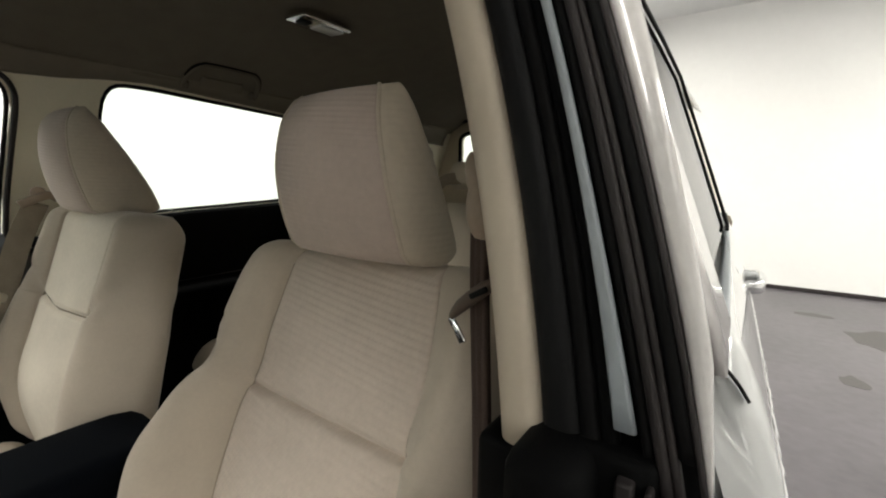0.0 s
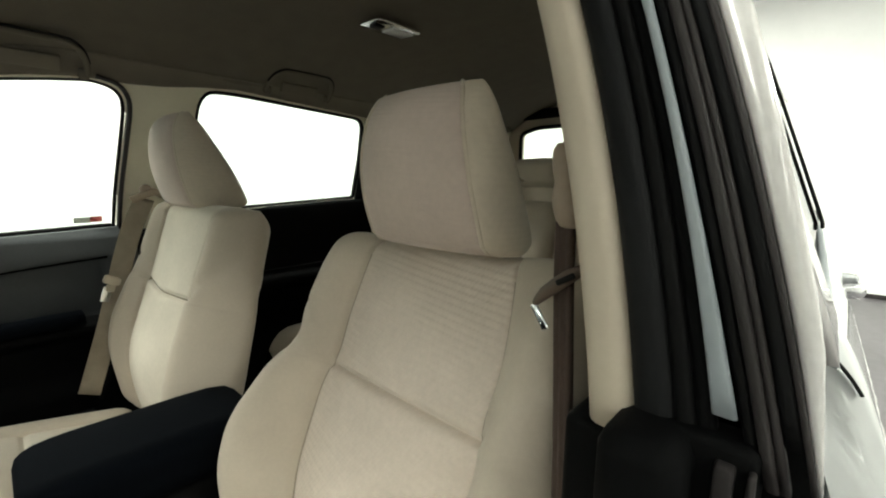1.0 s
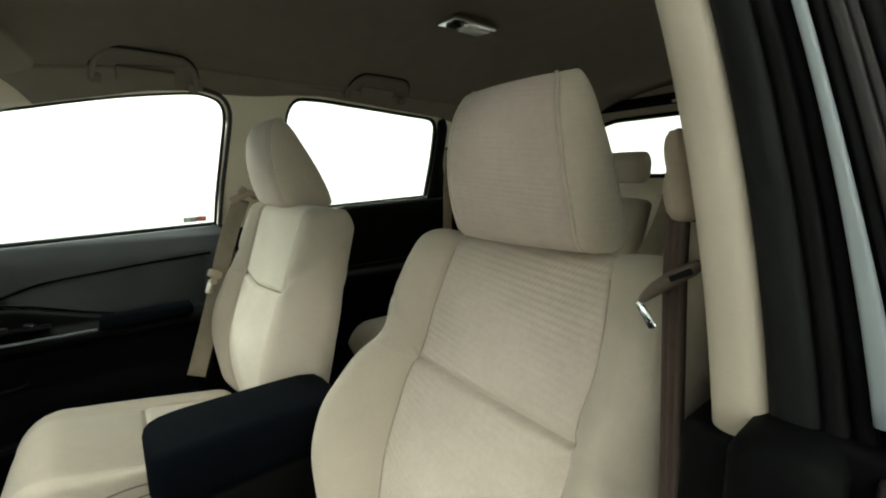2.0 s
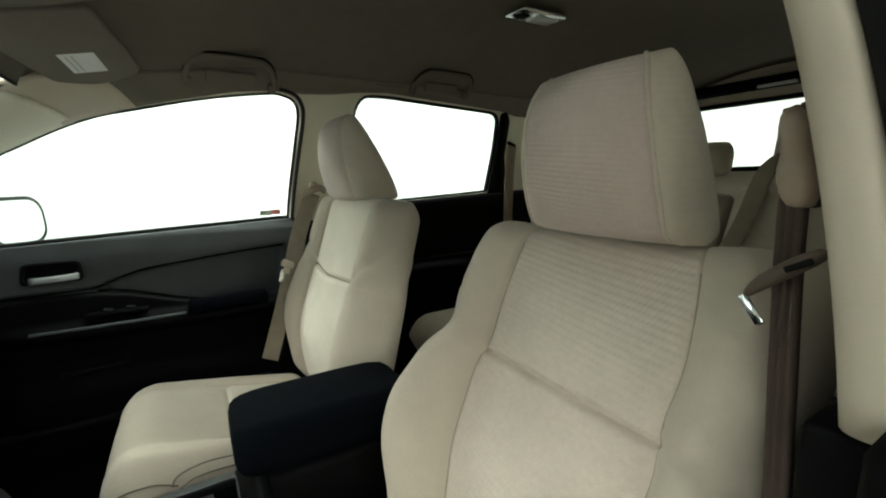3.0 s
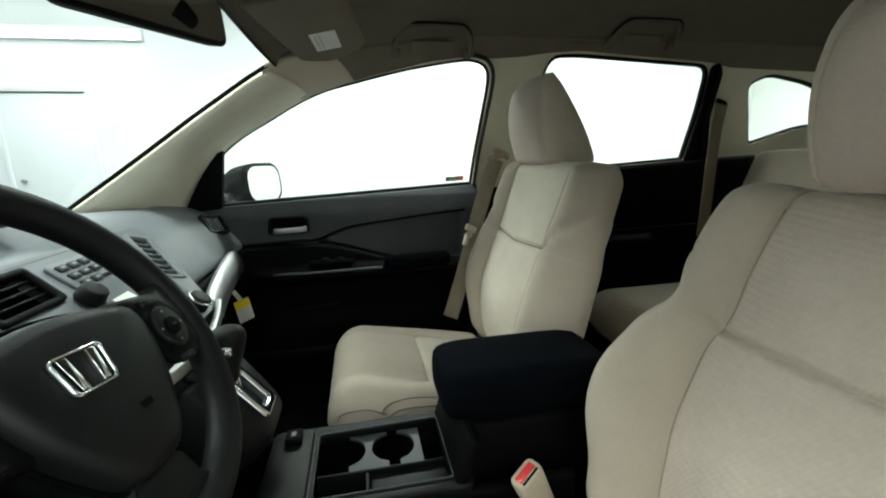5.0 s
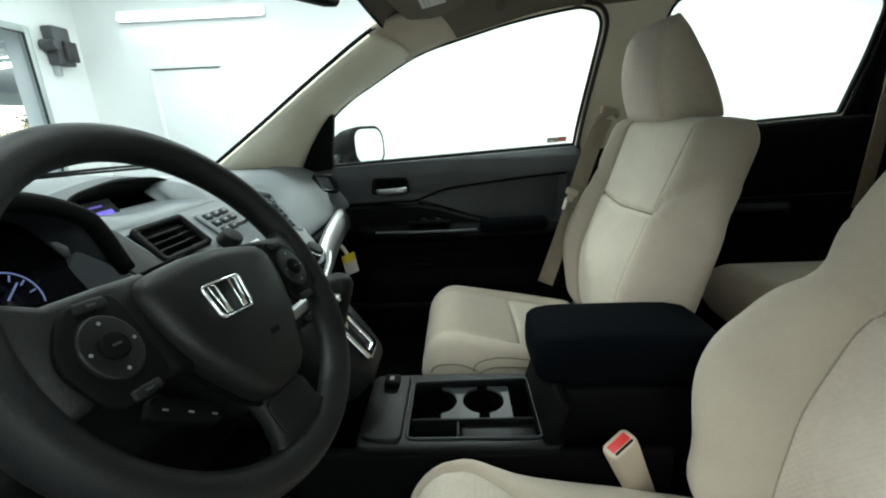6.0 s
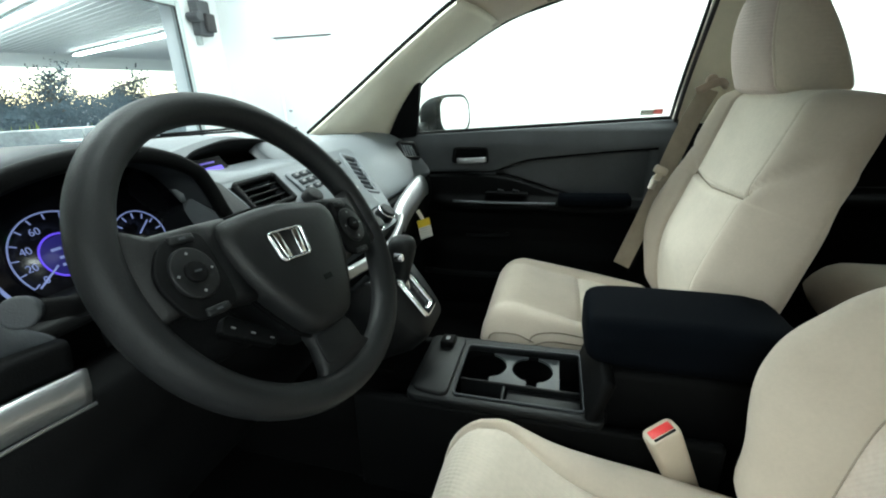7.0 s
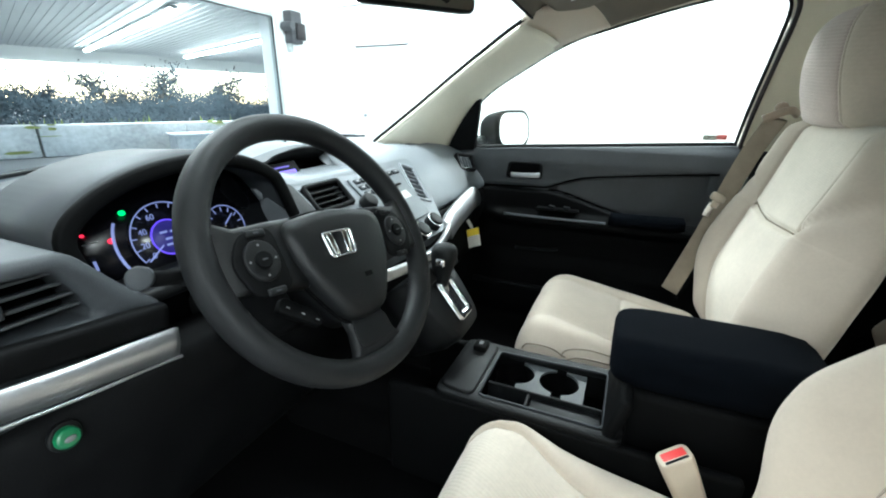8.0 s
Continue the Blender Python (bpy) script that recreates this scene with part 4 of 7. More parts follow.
def seat(name, label, cx, oy, oz, group, wide=0.215, recline=26):
    """A front seat: hinge at the back of the cushion. oy, oz move it, as the two seats are set differently."""
    t = thing(name, label, "car seat", group, at=(cx, 0.15 + oy, 0.42))
    a = radians(recline)
    upv, fwd = Vector((0, -math.sin(a), math.cos(a))), Vector((0, math.cos(a), math.sin(a)))
    hinge = Vector((cx, (0.018 if cx < 0 else 0.008) + oy, 0.665 + oz))
    length, sh, tsm = 0.495 if cx < 0 else 0.478, 0.272 if cx < 0 else 0.264, 0.60 if cx < 0 else 0.58
    lerp = lambda v, pts: next((p[1] + (q[1] - p[1]) * (v - p[0]) / (q[0] - p[0]) for p, q in zip(pts, pts[1:]) if v <= q[0]), pts[-1][1])

    def sm(v, pts):
        return (lerp(v - 0.015, pts) + lerp(v, pts) + lerp(v + 0.015, pts)) / 3

    hw = lambda s: sm(s, [(-1, .235), (0, .236), (.12, .252), (.24, .248), (.292, .225 if cx < 0 else .238), (.35, .240), (.43, .242), (.48, .238), (.55, .23)]) * wide / 0.215 * (1 + (0.10 * bell(s - 0.10, 0.12) if cx < 0 else 0))
    bol = lambda s: sm(s, [(-1, .02), (0, .07), (.08, .098), (.16, .104), (.25, .078), (.292, .054), (.35, .058), (.43, .050), (.48, .036), (.55, .02)] if cx < 0 else [(-1, .02), (0, .06), (.08, .078), (.16, .082), (.25, .066), (.292, .055), (.35, .054), (.43, .046), (.48, .034), (.55, .02)])

    def df(tt, s):
        k = min(max((abs(tt) - tsm + 0.02) / 0.26, 0), 1)
        d = bol(s) * math.sin(math.pi / 2 * k) ** 1.25 * (1.0 if cx < 0 else (0.80 if tt > 0 else (0.42 if s < sh + 0.05 else 0.30))) + 0.012 * (1 - tt * tt) * (1 if s < sh else 0.7)
        d -= (0.030 if cx > 0 else 0.018) * min(max((0.14 - s) / 0.14, 0), 1.5) ** 2
        d += 0.014 * bell(s - 0.10, 0.10) * (1 - min(abs(tt) / tsm, 1) ** 2)
        across = 0.012 * bell(s - sh + (0.0 if cx < 0 else 0.010 * (1 - abs(tt) / tsm)), 0.0055) if abs(tt) < tsm else 0.009 * bell(s - sh - 0.30 * (abs(tt) - tsm), 0.007)
        if cx > 0 and tt < -tsm:
            turn = min(max((sh + 0.10 - s) / 0.10, 0), 1)
            d -= (0.025 + 0.050 * turn) * max(0, (-tt - tsm - 0.07) / (0.93 - tsm)) ** 1.4
        if cx < 0 and tt < -tsm:
            across = max(across, 0.006 * bell(s - sh - 0.012 - 0.62 * (abs(tt) - tsm), 0.006), 0.004 * bell(s - sh + 0.03 - 0.20 * (abs(tt) - tsm), 0.008) * min(1, (abs(tt) - tsm) / 0.1))
        if cx > 0 and abs(tt) > tsm:
            across = (0.014 if tt < 0 else 0.008) * bell(s - sh - 0.27 * (abs(tt) - tsm), 0.012)
        d -= max((0.006 if cx < 0 else 0.010) * bell(abs(tt) - tsm, 0.010), across)
        return d

    db = lambda tt, s: (-0.125 if cx < 0 else -0.168) + 0.05 * s / length

    def put(x, s, d):
        """The driver's centre panel narrows towards the seat."""
        if cx < 0:
            q, r = abs(x) / hw(s), tsm * sm(s, [(-1, .72), (0, .72), (.08, .75), (.18, .88), (.25, .975)] + ([(.29, .995), (.33, .985), (.38, .95), (.43, .895), (.48, .84), (1, .80)] if x < 0 else [(.29, 1), (1, 1)]))
            q = q * r / tsm if q < tsm else r + (q - tsm) * (1 - r) / (1 - tsm)
            x = math.copysign(q * hw(s), x)
        elif x < 0:
            q, r = abs(x) / hw(s), tsm * sm(s, [(-1, 1.0), (0, 1.02), (.12, 1.08), (.22, 1.10), (.264, 1.13), (.34, 1.20), (.48, 1.26), (1, 1.26)])
            q = q * r / tsm if q < tsm else r + (q - tsm) * (1 - r) / (1 - tsm)
            x = -q * hw(s)
        return hinge + Vector((x, 0, 0)) + upv * s + fwd * d

    def pick(tt, s):
        if tt is None or abs(tt) > tsm:
            return "side_bolster"
        return "upper_insert" if s > sh else "lower_insert"

    ts = [math.sin(math.pi / 2 * k) for k in clustered(-1, 1, 44, (-math.asin(tsm) / (math.pi / 2), math.asin(tsm) / (math.pi / 2)), 0.03, 4)]
    br = thing_part(t, "backrest")
    for nm, bm in pillow(clustered(-0.09, length, 60, (sh,), 0.012, 5), ts, hw, df, db, (0.05, 0.04), put, pick, 0.02, 4.2 if cx > 0 else 7.5).items():
        part(nm, bm, (M_QUILT if cx < 0 else M_PLAIN) if "insert" in nm else M_CLOTH, br)

    pw = 4.2 if cx > 0 else 7.5

    def skin(tt, s):
        """A place on the front of the backrest."""
        a, b = df(tt, s), db(tt, s)
        return put(hw(s) * tt, s, (a + b) / 2 + (a - b) / 2 * math.sqrt(1 - abs(tt) ** pw) + 0.001)

    for sx in (-1, 1):
        part("seam", sweep([skin(sx * tsm, -0.05 + (length + 0.01) * k / 50) for k in range(51)], circle2(0.0011 if cx < 0 else 0.0018, 5), up=(0, 1, 0)), M_THREAD if cx < 0 else M_SEAM, br)
    if cx > 0:
        part("seam", sweep([skin(tsm * (k / 20 - 1), sh - 0.010 * (1 - abs(k / 20 - 1))) for k in range(41)], circle2(0.0016, 5), up=(0, 1, 0)), M_SEAM, br)

    # cushion: s runs forwards from the hinge
    cl = 0.455 if cx > 0 else 0.502
    cw = lambda s: sm(s, [(-1, .20), (0, .205), (.2, .215), (.4, .213), (.5, .20)]) * wide / 0.215
    def spread(x, s):
        """The driver's cushion insert opens towards the front edge."""
        if cx > 0:
            return x
        q, r = min(abs(x) / cw(s), 1), sm(s, [(-1, .50), (.20, .50), (.27, .52), (.32, .58), (.36, .68), (.39, .78), (.46, .88), (.6, .9)])
        return math.copysign((q * r / cs if q < cs else r + (q - cs) * (1 - r) / (1 - cs)) * cw(s), x)

    cend, cs = (0.22, 0.62) if cx > 0 else (0.50, 0.70)
    cput = lambda x, s, d: Vector((cx + spread(x, s), -0.03 + oy + s, (0.675 if cx > 0 else 0.682) + oz * 0.15 - 0.085 * (1 - s / cl) + d))

    def cf(tt, s):
        k = min(max((abs(tt) - cs + 0.07) / (0.3 if cx > 0 else 0.22), 0), 1)
        d = (0.032 if cx > 0 else 0.026) * k * k * (3 - 2 * k) * (1 - 0.5 * max(s - 0.3, 0) / 0.2) + 0.012 * (1 - tt * tt) + 0.012 * bell(s - 0.42, 0.08)
        return d - (0.006 if cx > 0 else 0.012) * bell(abs(tt) - cs, 0.016 if cx > 0 else 0.03) * (1 if s < cend else max(0, 1 - (s - cend) / 0.05)) - (0.006 * bell(s - 0.22, 0.006) if abs(tt) < cs and cx > 0 else 0)

    cb = lambda tt, s: -0.13 - 0.08 * (s / cl) ** 2

    def cpick(tt, s):
        return "cushion_insert" if tt is not None and abs(tt) < cs and s < cend else "cushion_side"

    cu = thing_part(t, "cushion")
    ct = [math.sin(math.pi / 2 * k) for k in clustered(-1, 1, 36, (-math.asin(cs) / (math.pi / 2), math.asin(cs) / (math.pi / 2)), 0.03, 4)]
    for nm, bm in pillow(clustered(0, cl, 36, (0.22,), 0.012, 4), ct, cw, cf, cb, (0.05, 0.10), cput, cpick, 0.045, 4).items():
        part(nm, bm, (M_PLAIN if cx > 0 else M_FLATQUILT) if "insert" in nm else M_CLOTH, cu)
    def edge_at(s, d):
        """A place on the inner flank of the cushion."""
        f = math.sqrt(max(1 - (max(0, s - cl + 0.10) / 0.10) ** 2, 0.02))
        a, b = cf(0.97, s), cb(0.97, s)
        q = min(abs((d - (a + b) / 2) / ((a - b) / 2 * f)), 0.98)
        return cput(-math.copysign(1, cx) * (cw(s) - (1 - f) * 0.045) * (1 - q * q) ** (1 / 4) * 1.004, s, d)

    folds = (((0.335, 0.618), (0.330, 0.630), (0.309, 0.638), (0.264, 0.639), (0.188, 0.628), (0.06, 0.605)), ((0.341, 0.602), (0.32, 0.614), (0.285, 0.623), (0.189, 0.616), (0.06, 0.592)), ((0.430, 0.606), (0.426, 0.616), (0.410, 0.627), (0.365, 0.632), (0.326, 0.618)))
    # the piping takes the dark seam tone for the shading under its edges
    for line in folds if cx > 0 else ():
        part("piping", sweep(smooth_path([edge_at(s, z - cput(0, s, 0).z) for s, z in line], 6), circle2(0.0016, 6)), M_SEAM, cu)
    part("seat_base", box(0.38, 0.42, 0.10, pose(cx, 0.17 + oy, 0.49), 0.02), M_BLACK, t)
    for sx in (-1, 1):
        part("rail", box(0.035, 0.46, 0.05, pose(cx + sx * 0.17, 0.17 + oy, 0.43), 0.006), M_BLACK, t)

    # headrest: s runs up, thick below and thin at the top
    hl = 0.201 if cx < 0 else 0.216
    base = Vector((cx + (0.034 if cx > 0 else -0.015), (-0.092 if cx > 0 else -0.105) + oy, 1.103 + oz * 0.7))
    hs = 0.76 if cx > 0 else 0.735
    hh = lambda s: (1.06 if cx > 0 else 0.935) * sm(s, [(-1, .118), (0, .120), (.05, .126), (.12, .124), (.18, .112), (.22, .10)])

    def hput(x, s, d):
        """The driver's front panel widens towards the foot of the headrest."""
        if cx < 0:
            q, r = min(abs(x) / hh(s), 1), hs + 0.12 * (1 - min(max(s / hl, 0), 1))
            x = math.copysign((q * r / hs if q < hs else r + (q - hs) * (1 - r) / (1 - hs)) * hh(s), x)
        return base + Vector((x, d - 0.10 * s, s))

    hf = lambda tt, s: -0.03 + 0.055 * math.sin(min(s / hl, 1) * 1.9 + 0.2) - 0.022 * tt * tt - 0.004 * bell(abs(tt) - hs, 0.03)
    hb = lambda tt, s: -0.135 + 0.115 * s / hl - ((0.022 + 0.012 * math.sin(min(max(s / hl, 0), 1) * math.pi)) * (1 - 0.75 * s / hl) + 0.004 if cx > 0 else 0)
    hp = lambda tt, s: "front_panel" if tt is not None and abs(tt) < hs else "side_panel"
    hr = thing_part(t, "headrest")
    ht = [math.sin(math.pi / 2 * k) for k in clustered(-1, 1, 36, (-math.asin(hs) / (math.pi / 2), math.asin(hs) / (math.pi / 2)), 0.03, 4)]
    for nm, bm in pillow(clustered(0, hl, 28), ht, hh, hf, hb, (0.02, 0.035), hput, hp, 0.012, 10).items():
        part(nm, bm, M_KNIT if nm == "front_panel" else M_RIB, hr)
    for sx in (-1, 1):
        seam = [hput(sx * (hh(s) - 0.012 * (1 - endf(s, hl))) * (hs + 0.01), s, seam_d(hf, hb, s, hl, hs + 0.01)) for s in [hl * k / 20 for k in range(21)]]
        part("piping", sweep(seam, circle2(0.0028, 6), up=(0, 1, 0.2)), M_RIB, hr)
    return t


def thing_part(parent, name):
    """A part that only holds its own pieces."""
    ob = new(name)
    ob.empty_display_size = 0.03
    bpy.context.view_layer.update()
    ob.parent = parent
    ob.matrix_parent_inverse = parent.matrix_world.inverted()
    return ob


seat("driver_seat", "beige cloth front seat with quilted centre panels and large headrest", -0.375, 0.0, 0.0, "front seats", 0.222)
seat("passenger_seat", "beige cloth front seat beside the centre armrest", 0.34, 0.055, 0.03, "front seats", 0.215, 18)

# rear bench
bench = thing("rear_bench", "beige cloth rear bench with split backrests", "car seat", at=(0, -0.8, 0.45))


def bench_block(name, x0, x1, y, z, h, depth, tilt, parent, mat, axis="up", ends=(0.03, 0.04)):
    cx, hwid = (x0 + x1) / 2, (x1 - x0) / 2
    a = radians(tilt)
    up = Vector((0, -math.sin(a), math.cos(a))) if axis == "up" else Vector((0, 1, 0))
    fw = Vector((0, math.cos(a), math.sin(a))) if axis == "up" else Vector((0, 0, 1))
    o = Vector((cx, y, z))
    ts = [math.sin(math.pi / 2 * k / 10) for k in range(-10, 11)]
    d = pillow([h * k / 20 for k in range(21)], ts, lambda s: hwid, lambda t, s: 0.012 * (1 - t * t), lambda t, s: -depth, ends, lambda x, s, q: o + Vector((x, 0, 0)) + up * s + fw * q, lambda t, s: name, 0.02, 8)
    return part(name, d[name], mat, parent)


bench_block("backrest", -0.62, -0.14, -0.83, 0.72, 0.48, 0.12, 22, bench, M_CLOTH)
bench_block("backrest", -0.135, 0.135, -0.83, 0.72, 0.46, 0.12, 22, bench, M_CLOTH)
bench_block("backrest", 0.14, 0.62, -0.83, 0.72, 0.48, 0.12, 22, bench, M_CLOTH)
bench_block("seat", -0.52, 0.0, -0.82, 0.735, 0.50, 0.16, 0, bench, M_CLOTH, "flat", (0.05, 0.06))
bench_block("seat", 0.004, 0.52, -0.82, 0.735, 0.50, 0.16, 0, bench, M_CLOTH, "flat", (0.05, 0.06))
for hx in (-0.33, 0.33):
    bench_block("headrest", hx - 0.12, hx + 0.12, -1.03, 1.18, 0.17, 0.09, 10, bench, M_CLOTH)
bench_block("headrest", -0.10, 0.10, -1.04, 1.185, 0.10, 0.08, 10, bench, M_CLOTH)
part("bench_base", box(1.2, 0.5, 0.2, pose(0, -0.58, 0.50), 0.02), M_CARPET, bench)
for bx in (-0.2, 0.13):
    part("shoulder_strap", sweep(smooth_path([(bx - 0.10, -1.05, 1.22), (bx - 0.03, -1.005, 1.195), (bx, -0.93, 1.02), (bx + 0.08, -0.83, 0.80)], 6), rrect(0.045, 0.003, 0.001, 2), up=(0, 1, .4)), M_BELT, bench)

# ---- passenger door and rear door panels ----
def bump01(v, a, b, c, d):
    """0 below a, 1 from b to c, 0 above d, eased."""
    def e(t):
        t = min(max(t, 0), 1)
        return t * t * (3 - 2 * t)
    return e((v - a) / max(b - a, 1e-6)) * (1 - e((v - c) / max(d - c, 1e-6)))


door_line = lambda y: interp(y, [(0.06, 0.815), (0.20, 0.820), (0.27, 0.827), (0.33, 0.842), (0.40, 0.864), (0.46, 0.882), (0.52, 0.892), (0.62, 0.895), (0.93, 0.885)])


def door_x(y, z):
    """Inner face of the front passenger door: belt, swept recess, armrest ledge and map pocket."""
    low = door_line(y)
    high = interp(y, [(0.02, 0.980), (0.17, 0.968), (0.31, 0.953), (0.39, 0.943), (0.44, 0.933), (0.48, 0.920), (0.53, 0.900)])
    inset = bump01(z, low - 0.004, low + 0.005, high - 0.006, high + 0.003) * bump01(y, 0.035, 0.045, 0.49, 0.52)
    x = 0.712 + 0.018 * inset - 0.010 * bump01(z, 0.90, 1.0, 1.03, 1.06)
    x += 0.008 * bell(z - low - 0.004, 0.005) * bump01(y, 0.46, 0.50, 0.92, 0.93)
    ledge = bump01(y, -0.02, 0.05, 0.62, 0.76)
    if z < low:
        x -= 0.034 * ledge * bump01(z, 0.755, 0.785, 0.795, 0.825) + 0.010 * bump01(z, 0.70, 0.76, low - 0.008, low)
    x -= 0.018 * bump01(z, 0.40, 0.46, 0.60, 0.67) * bump01(y, 0.05, 0.1, 0.7, 0.8)
    return x


def panel_grid(fx, y0, y1, foot, ny, nz, sill, back=0.045):
    """A sheet between two edges, given as heights along the car."""
    rows = []
    for j in range(nz + 1):
        row = []
        for i in range(ny + 1):
            y = y0 + (y1 - y0) * i / ny
            z = foot(y) + (sill(y) - foot(y)) * j / nz
            row.append(Vector((fx(y, z), y, z)))
        rows.append(row)
    return loft([r + [Vector((0.74 + back * 0.2, p.y, p.z)) for p in r[::-1]] for r in rows])


sill = lambda y: 1.062 - 0.04 * y / 0.8
pdoor = thing("door_2", "closed black passenger door with swept trim and armrest", "car door", kind="structure", at=(0.72, 0.4, 0.4))
part("upper_panel", panel_grid(door_x, -0.015, 0.93, door_line, 140, 60, sill), M_DOOR, pdoor, "charcoal grained upper trim")
part("lower_panel", panel_grid(door_x, -0.015, 0.93, lambda y: 0.38, 140, 110, lambda y: door_line(y) - 0.0005), M_BLACK, pdoor)
part("sill_strip", sweep([(0.726, y, sill(y) + 0.004) for y in (0.01, 0.3, 0.6, 0.9)], rrect(0.016, 0.012, 0.005, 3)), M_RUBBER, pdoor)
# black tubes paint the crease shade that the even lighting leaves faint
for nm, line in (("crease_line", ((0.03, 0.979), (0.17, 0.968), (0.31, 0.9535), (0.40, 0.943), (0.445, 0.932), (0.49, 0.915), (0.53, 0.902), (0.62, 0.897), (0.80, 0.891))), ("crease_line", ((0.27, 0.828), (0.33, 0.843), (0.40, 0.865), (0.46, 0.883), (0.52, 0.893)))):
    part(nm, sweep([Vector((door_x(q.x, q.y) - 0.0005, q.x, q.y)) for q in smooth_path([(y, z, 0) for y, z in line], 6)], circle2(0.0035, 6), up=(1, 0, 0)), M_CARPET, pdoor)
bez = part("handle_bezel", plate(round_poly([(-0.064, -0.024), (0.064, -0.024), (0.060, 0.030), (-0.056, 0.030)], 0.014), 0.007, basis((0.7035, 0.605, 0.954), (-1, 0, 0), (0, -1, 0)), holes=[round_poly([(-0.055, -0.016), (0.055, -0.016), (0.051, 0.023), (-0.047, 0.023)], 0.010)]), M_BLACK, pdoor)
part("handle_cup", box(0.004, 0.112, 0.044, pose(0.7022, 0.605, 0.958), 0.001), M_CARPET, pdoor)
part("pull_handle", sweep(smooth_path([(0.700, 0.648, 0.938), (0.692, 0.635, 0.939), (0.690, 0.60, 0.940), (0.692, 0.562, 0.942), (0.700, 0.553, 0.943)], 5), rrect(0.01, 0.018, 0.004, 3)), M_SATIN, bez, "satin silver pull handle")
part("armrest_pad", sweep(smooth_path([(0.675, 0.31, 0.822), (0.668, 0.20, 0.826), (0.670, 0.10, 0.828)], 5), rrect(0.075, 0.03, 0.012, 3)), M_NAVY, pdoor, "soft black armrest pad")
sw = part("switch_panel", box(0.05, 0.14, 0.008, pose(0.69, 0.48, 0.833, 0, 4, 0), 0.003), M_BLACK, pdoor)
for k in (0.45, 0.50):
    part("window_switch", box(0.02, 0.022, 0.01, pose(0.688, k, 0.84, 8, 4, 0), 0.003), M_SOFT, sw)
# lighter grey tube paints the highlight along the armrest ledge
part("ledge_highlight", sweep(smooth_path([(0.668, 0.66, 0.806), (0.664, 0.5, 0.806), (0.664, 0.32, 0.808)], 5), circle2(0.004, 6)), M_GREY, pdoor)
part("pocket_lip", sweep(smooth_path([(0.712, 0.62, 0.672), (0.70, 0.60, 0.675), (0.70, 0.50, 0.681), (0.712, 0.47, 0.684)], 4), circle2(0.006, 6)), M_SOFT, pdoor)
part("map_pocket", sweep(smooth_path([(0.70, 0.78, 0.53), (0.69, 0.6, 0.53), (0.69, 0.3, 0.54), (0.70, 0.1, 0.55)], 5), rrect(0.012, 0.02, 0.005, 3)), M_SOFT, pdoor)
for sgn, nm in ((1, "door_3"), (-1, "door_4")):
    rdoor = thing(nm, "black rear door panel below its window", "car door", kind="structure", at=(sgn * 0.72, -0.5, 0.4))
    rp = lambda y, z: 0.715 - 0.05 * bump01(y, -0.75, -0.65, -0.3, -0.2) * bump01(z, 0.78, 0.83, 0.85, 0.87) - 0.05 * bump01(z, 0.86, 1.10, 1.2, 1.3)
    b = panel_grid(rp, -1.08, -0.05, lambda y: 0.38, 40, 60, lambda y: 1.086 - 0.050 * (y + 0.1) if y < -0.13 else 1.050)
    if sgn < 0:
        b.transform(Matrix.Diagonal((-1, 1, 1, 1)))
    part("door_panel", b, M_BLACK, rdoor)
    part("trim_line", sweep([(sgn * 0.712, y, 0.862 - 0.02 * y) for y in (-0.15, -0.5, -0.9)], circle2(0.002, 6)), M_POD, rdoor)
solo("rear_corner_trim", plate(dense(round_poly([(-0.905, 1.09), (-0.835, 1.27), (-0.822, 1.40), (-0.800, 1.432), (-0.776, 1.425), (-0.791, 1.29), (-0.799, 1.115)], 0.012, 3), 0.03), 0.012, fn=cabin_side(1, -0.012)), M_BLACK, "black corner trim at the rear of the door glass", "trim", kind="structure")
for sgn in (1, -1):
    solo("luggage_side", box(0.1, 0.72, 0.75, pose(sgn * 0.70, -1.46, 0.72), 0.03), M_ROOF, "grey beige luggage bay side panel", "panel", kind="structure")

# exterior mirror seen through the door glass
mirror = thing("wing_mirror", "black wing mirror outside the door glass", "mirror", at=(0.88, 0.78, 1.03))
shell = []
MM = basis((0.92, 0.708, 1.080), (-0.46, -0.87, 0.07), (0.87, -0.46, 0))
for k in range(9):
    f = k / 8
    s = math.sqrt(max(1 - (f * 0.97) ** 4, 0.02))
    shell.append([MM @ Vector((px * s, pz * s - 0.01 * f, -0.14 * f)) for px, pz in rrect(0.185, 0.142, 0.05, 5)])
part("housing", loft(shell), M_BLACK, mirror)
part("mirror_glass", plate(rrect(0.160, 0.120, 0.042, 5), 0.003, MM @ pose(0, 0, 0.001)), M_MIRROR, mirror, smooth=False)
part("foot", box(0.12, 0.05, 0.045, pose(0.78, 0.81, 1.035), 0.015), M_SOFT, mirror)

# ---- dashboard ----
dash = thing("dashboard", "dark grey dashboard with black lower half and silver trim", "dashboard", at=(0, 0.9, 0.6))


def dash_lift(x, y):
    return 0.040 * bell(x + 0.02, 0.16) * bump01(y, 0.80, 0.90, 1.1, 1.3) + 0.035 * bell(x + 0.37, 0.13) * bump01(y, 0.82, 0.92, 1.02, 1.25)


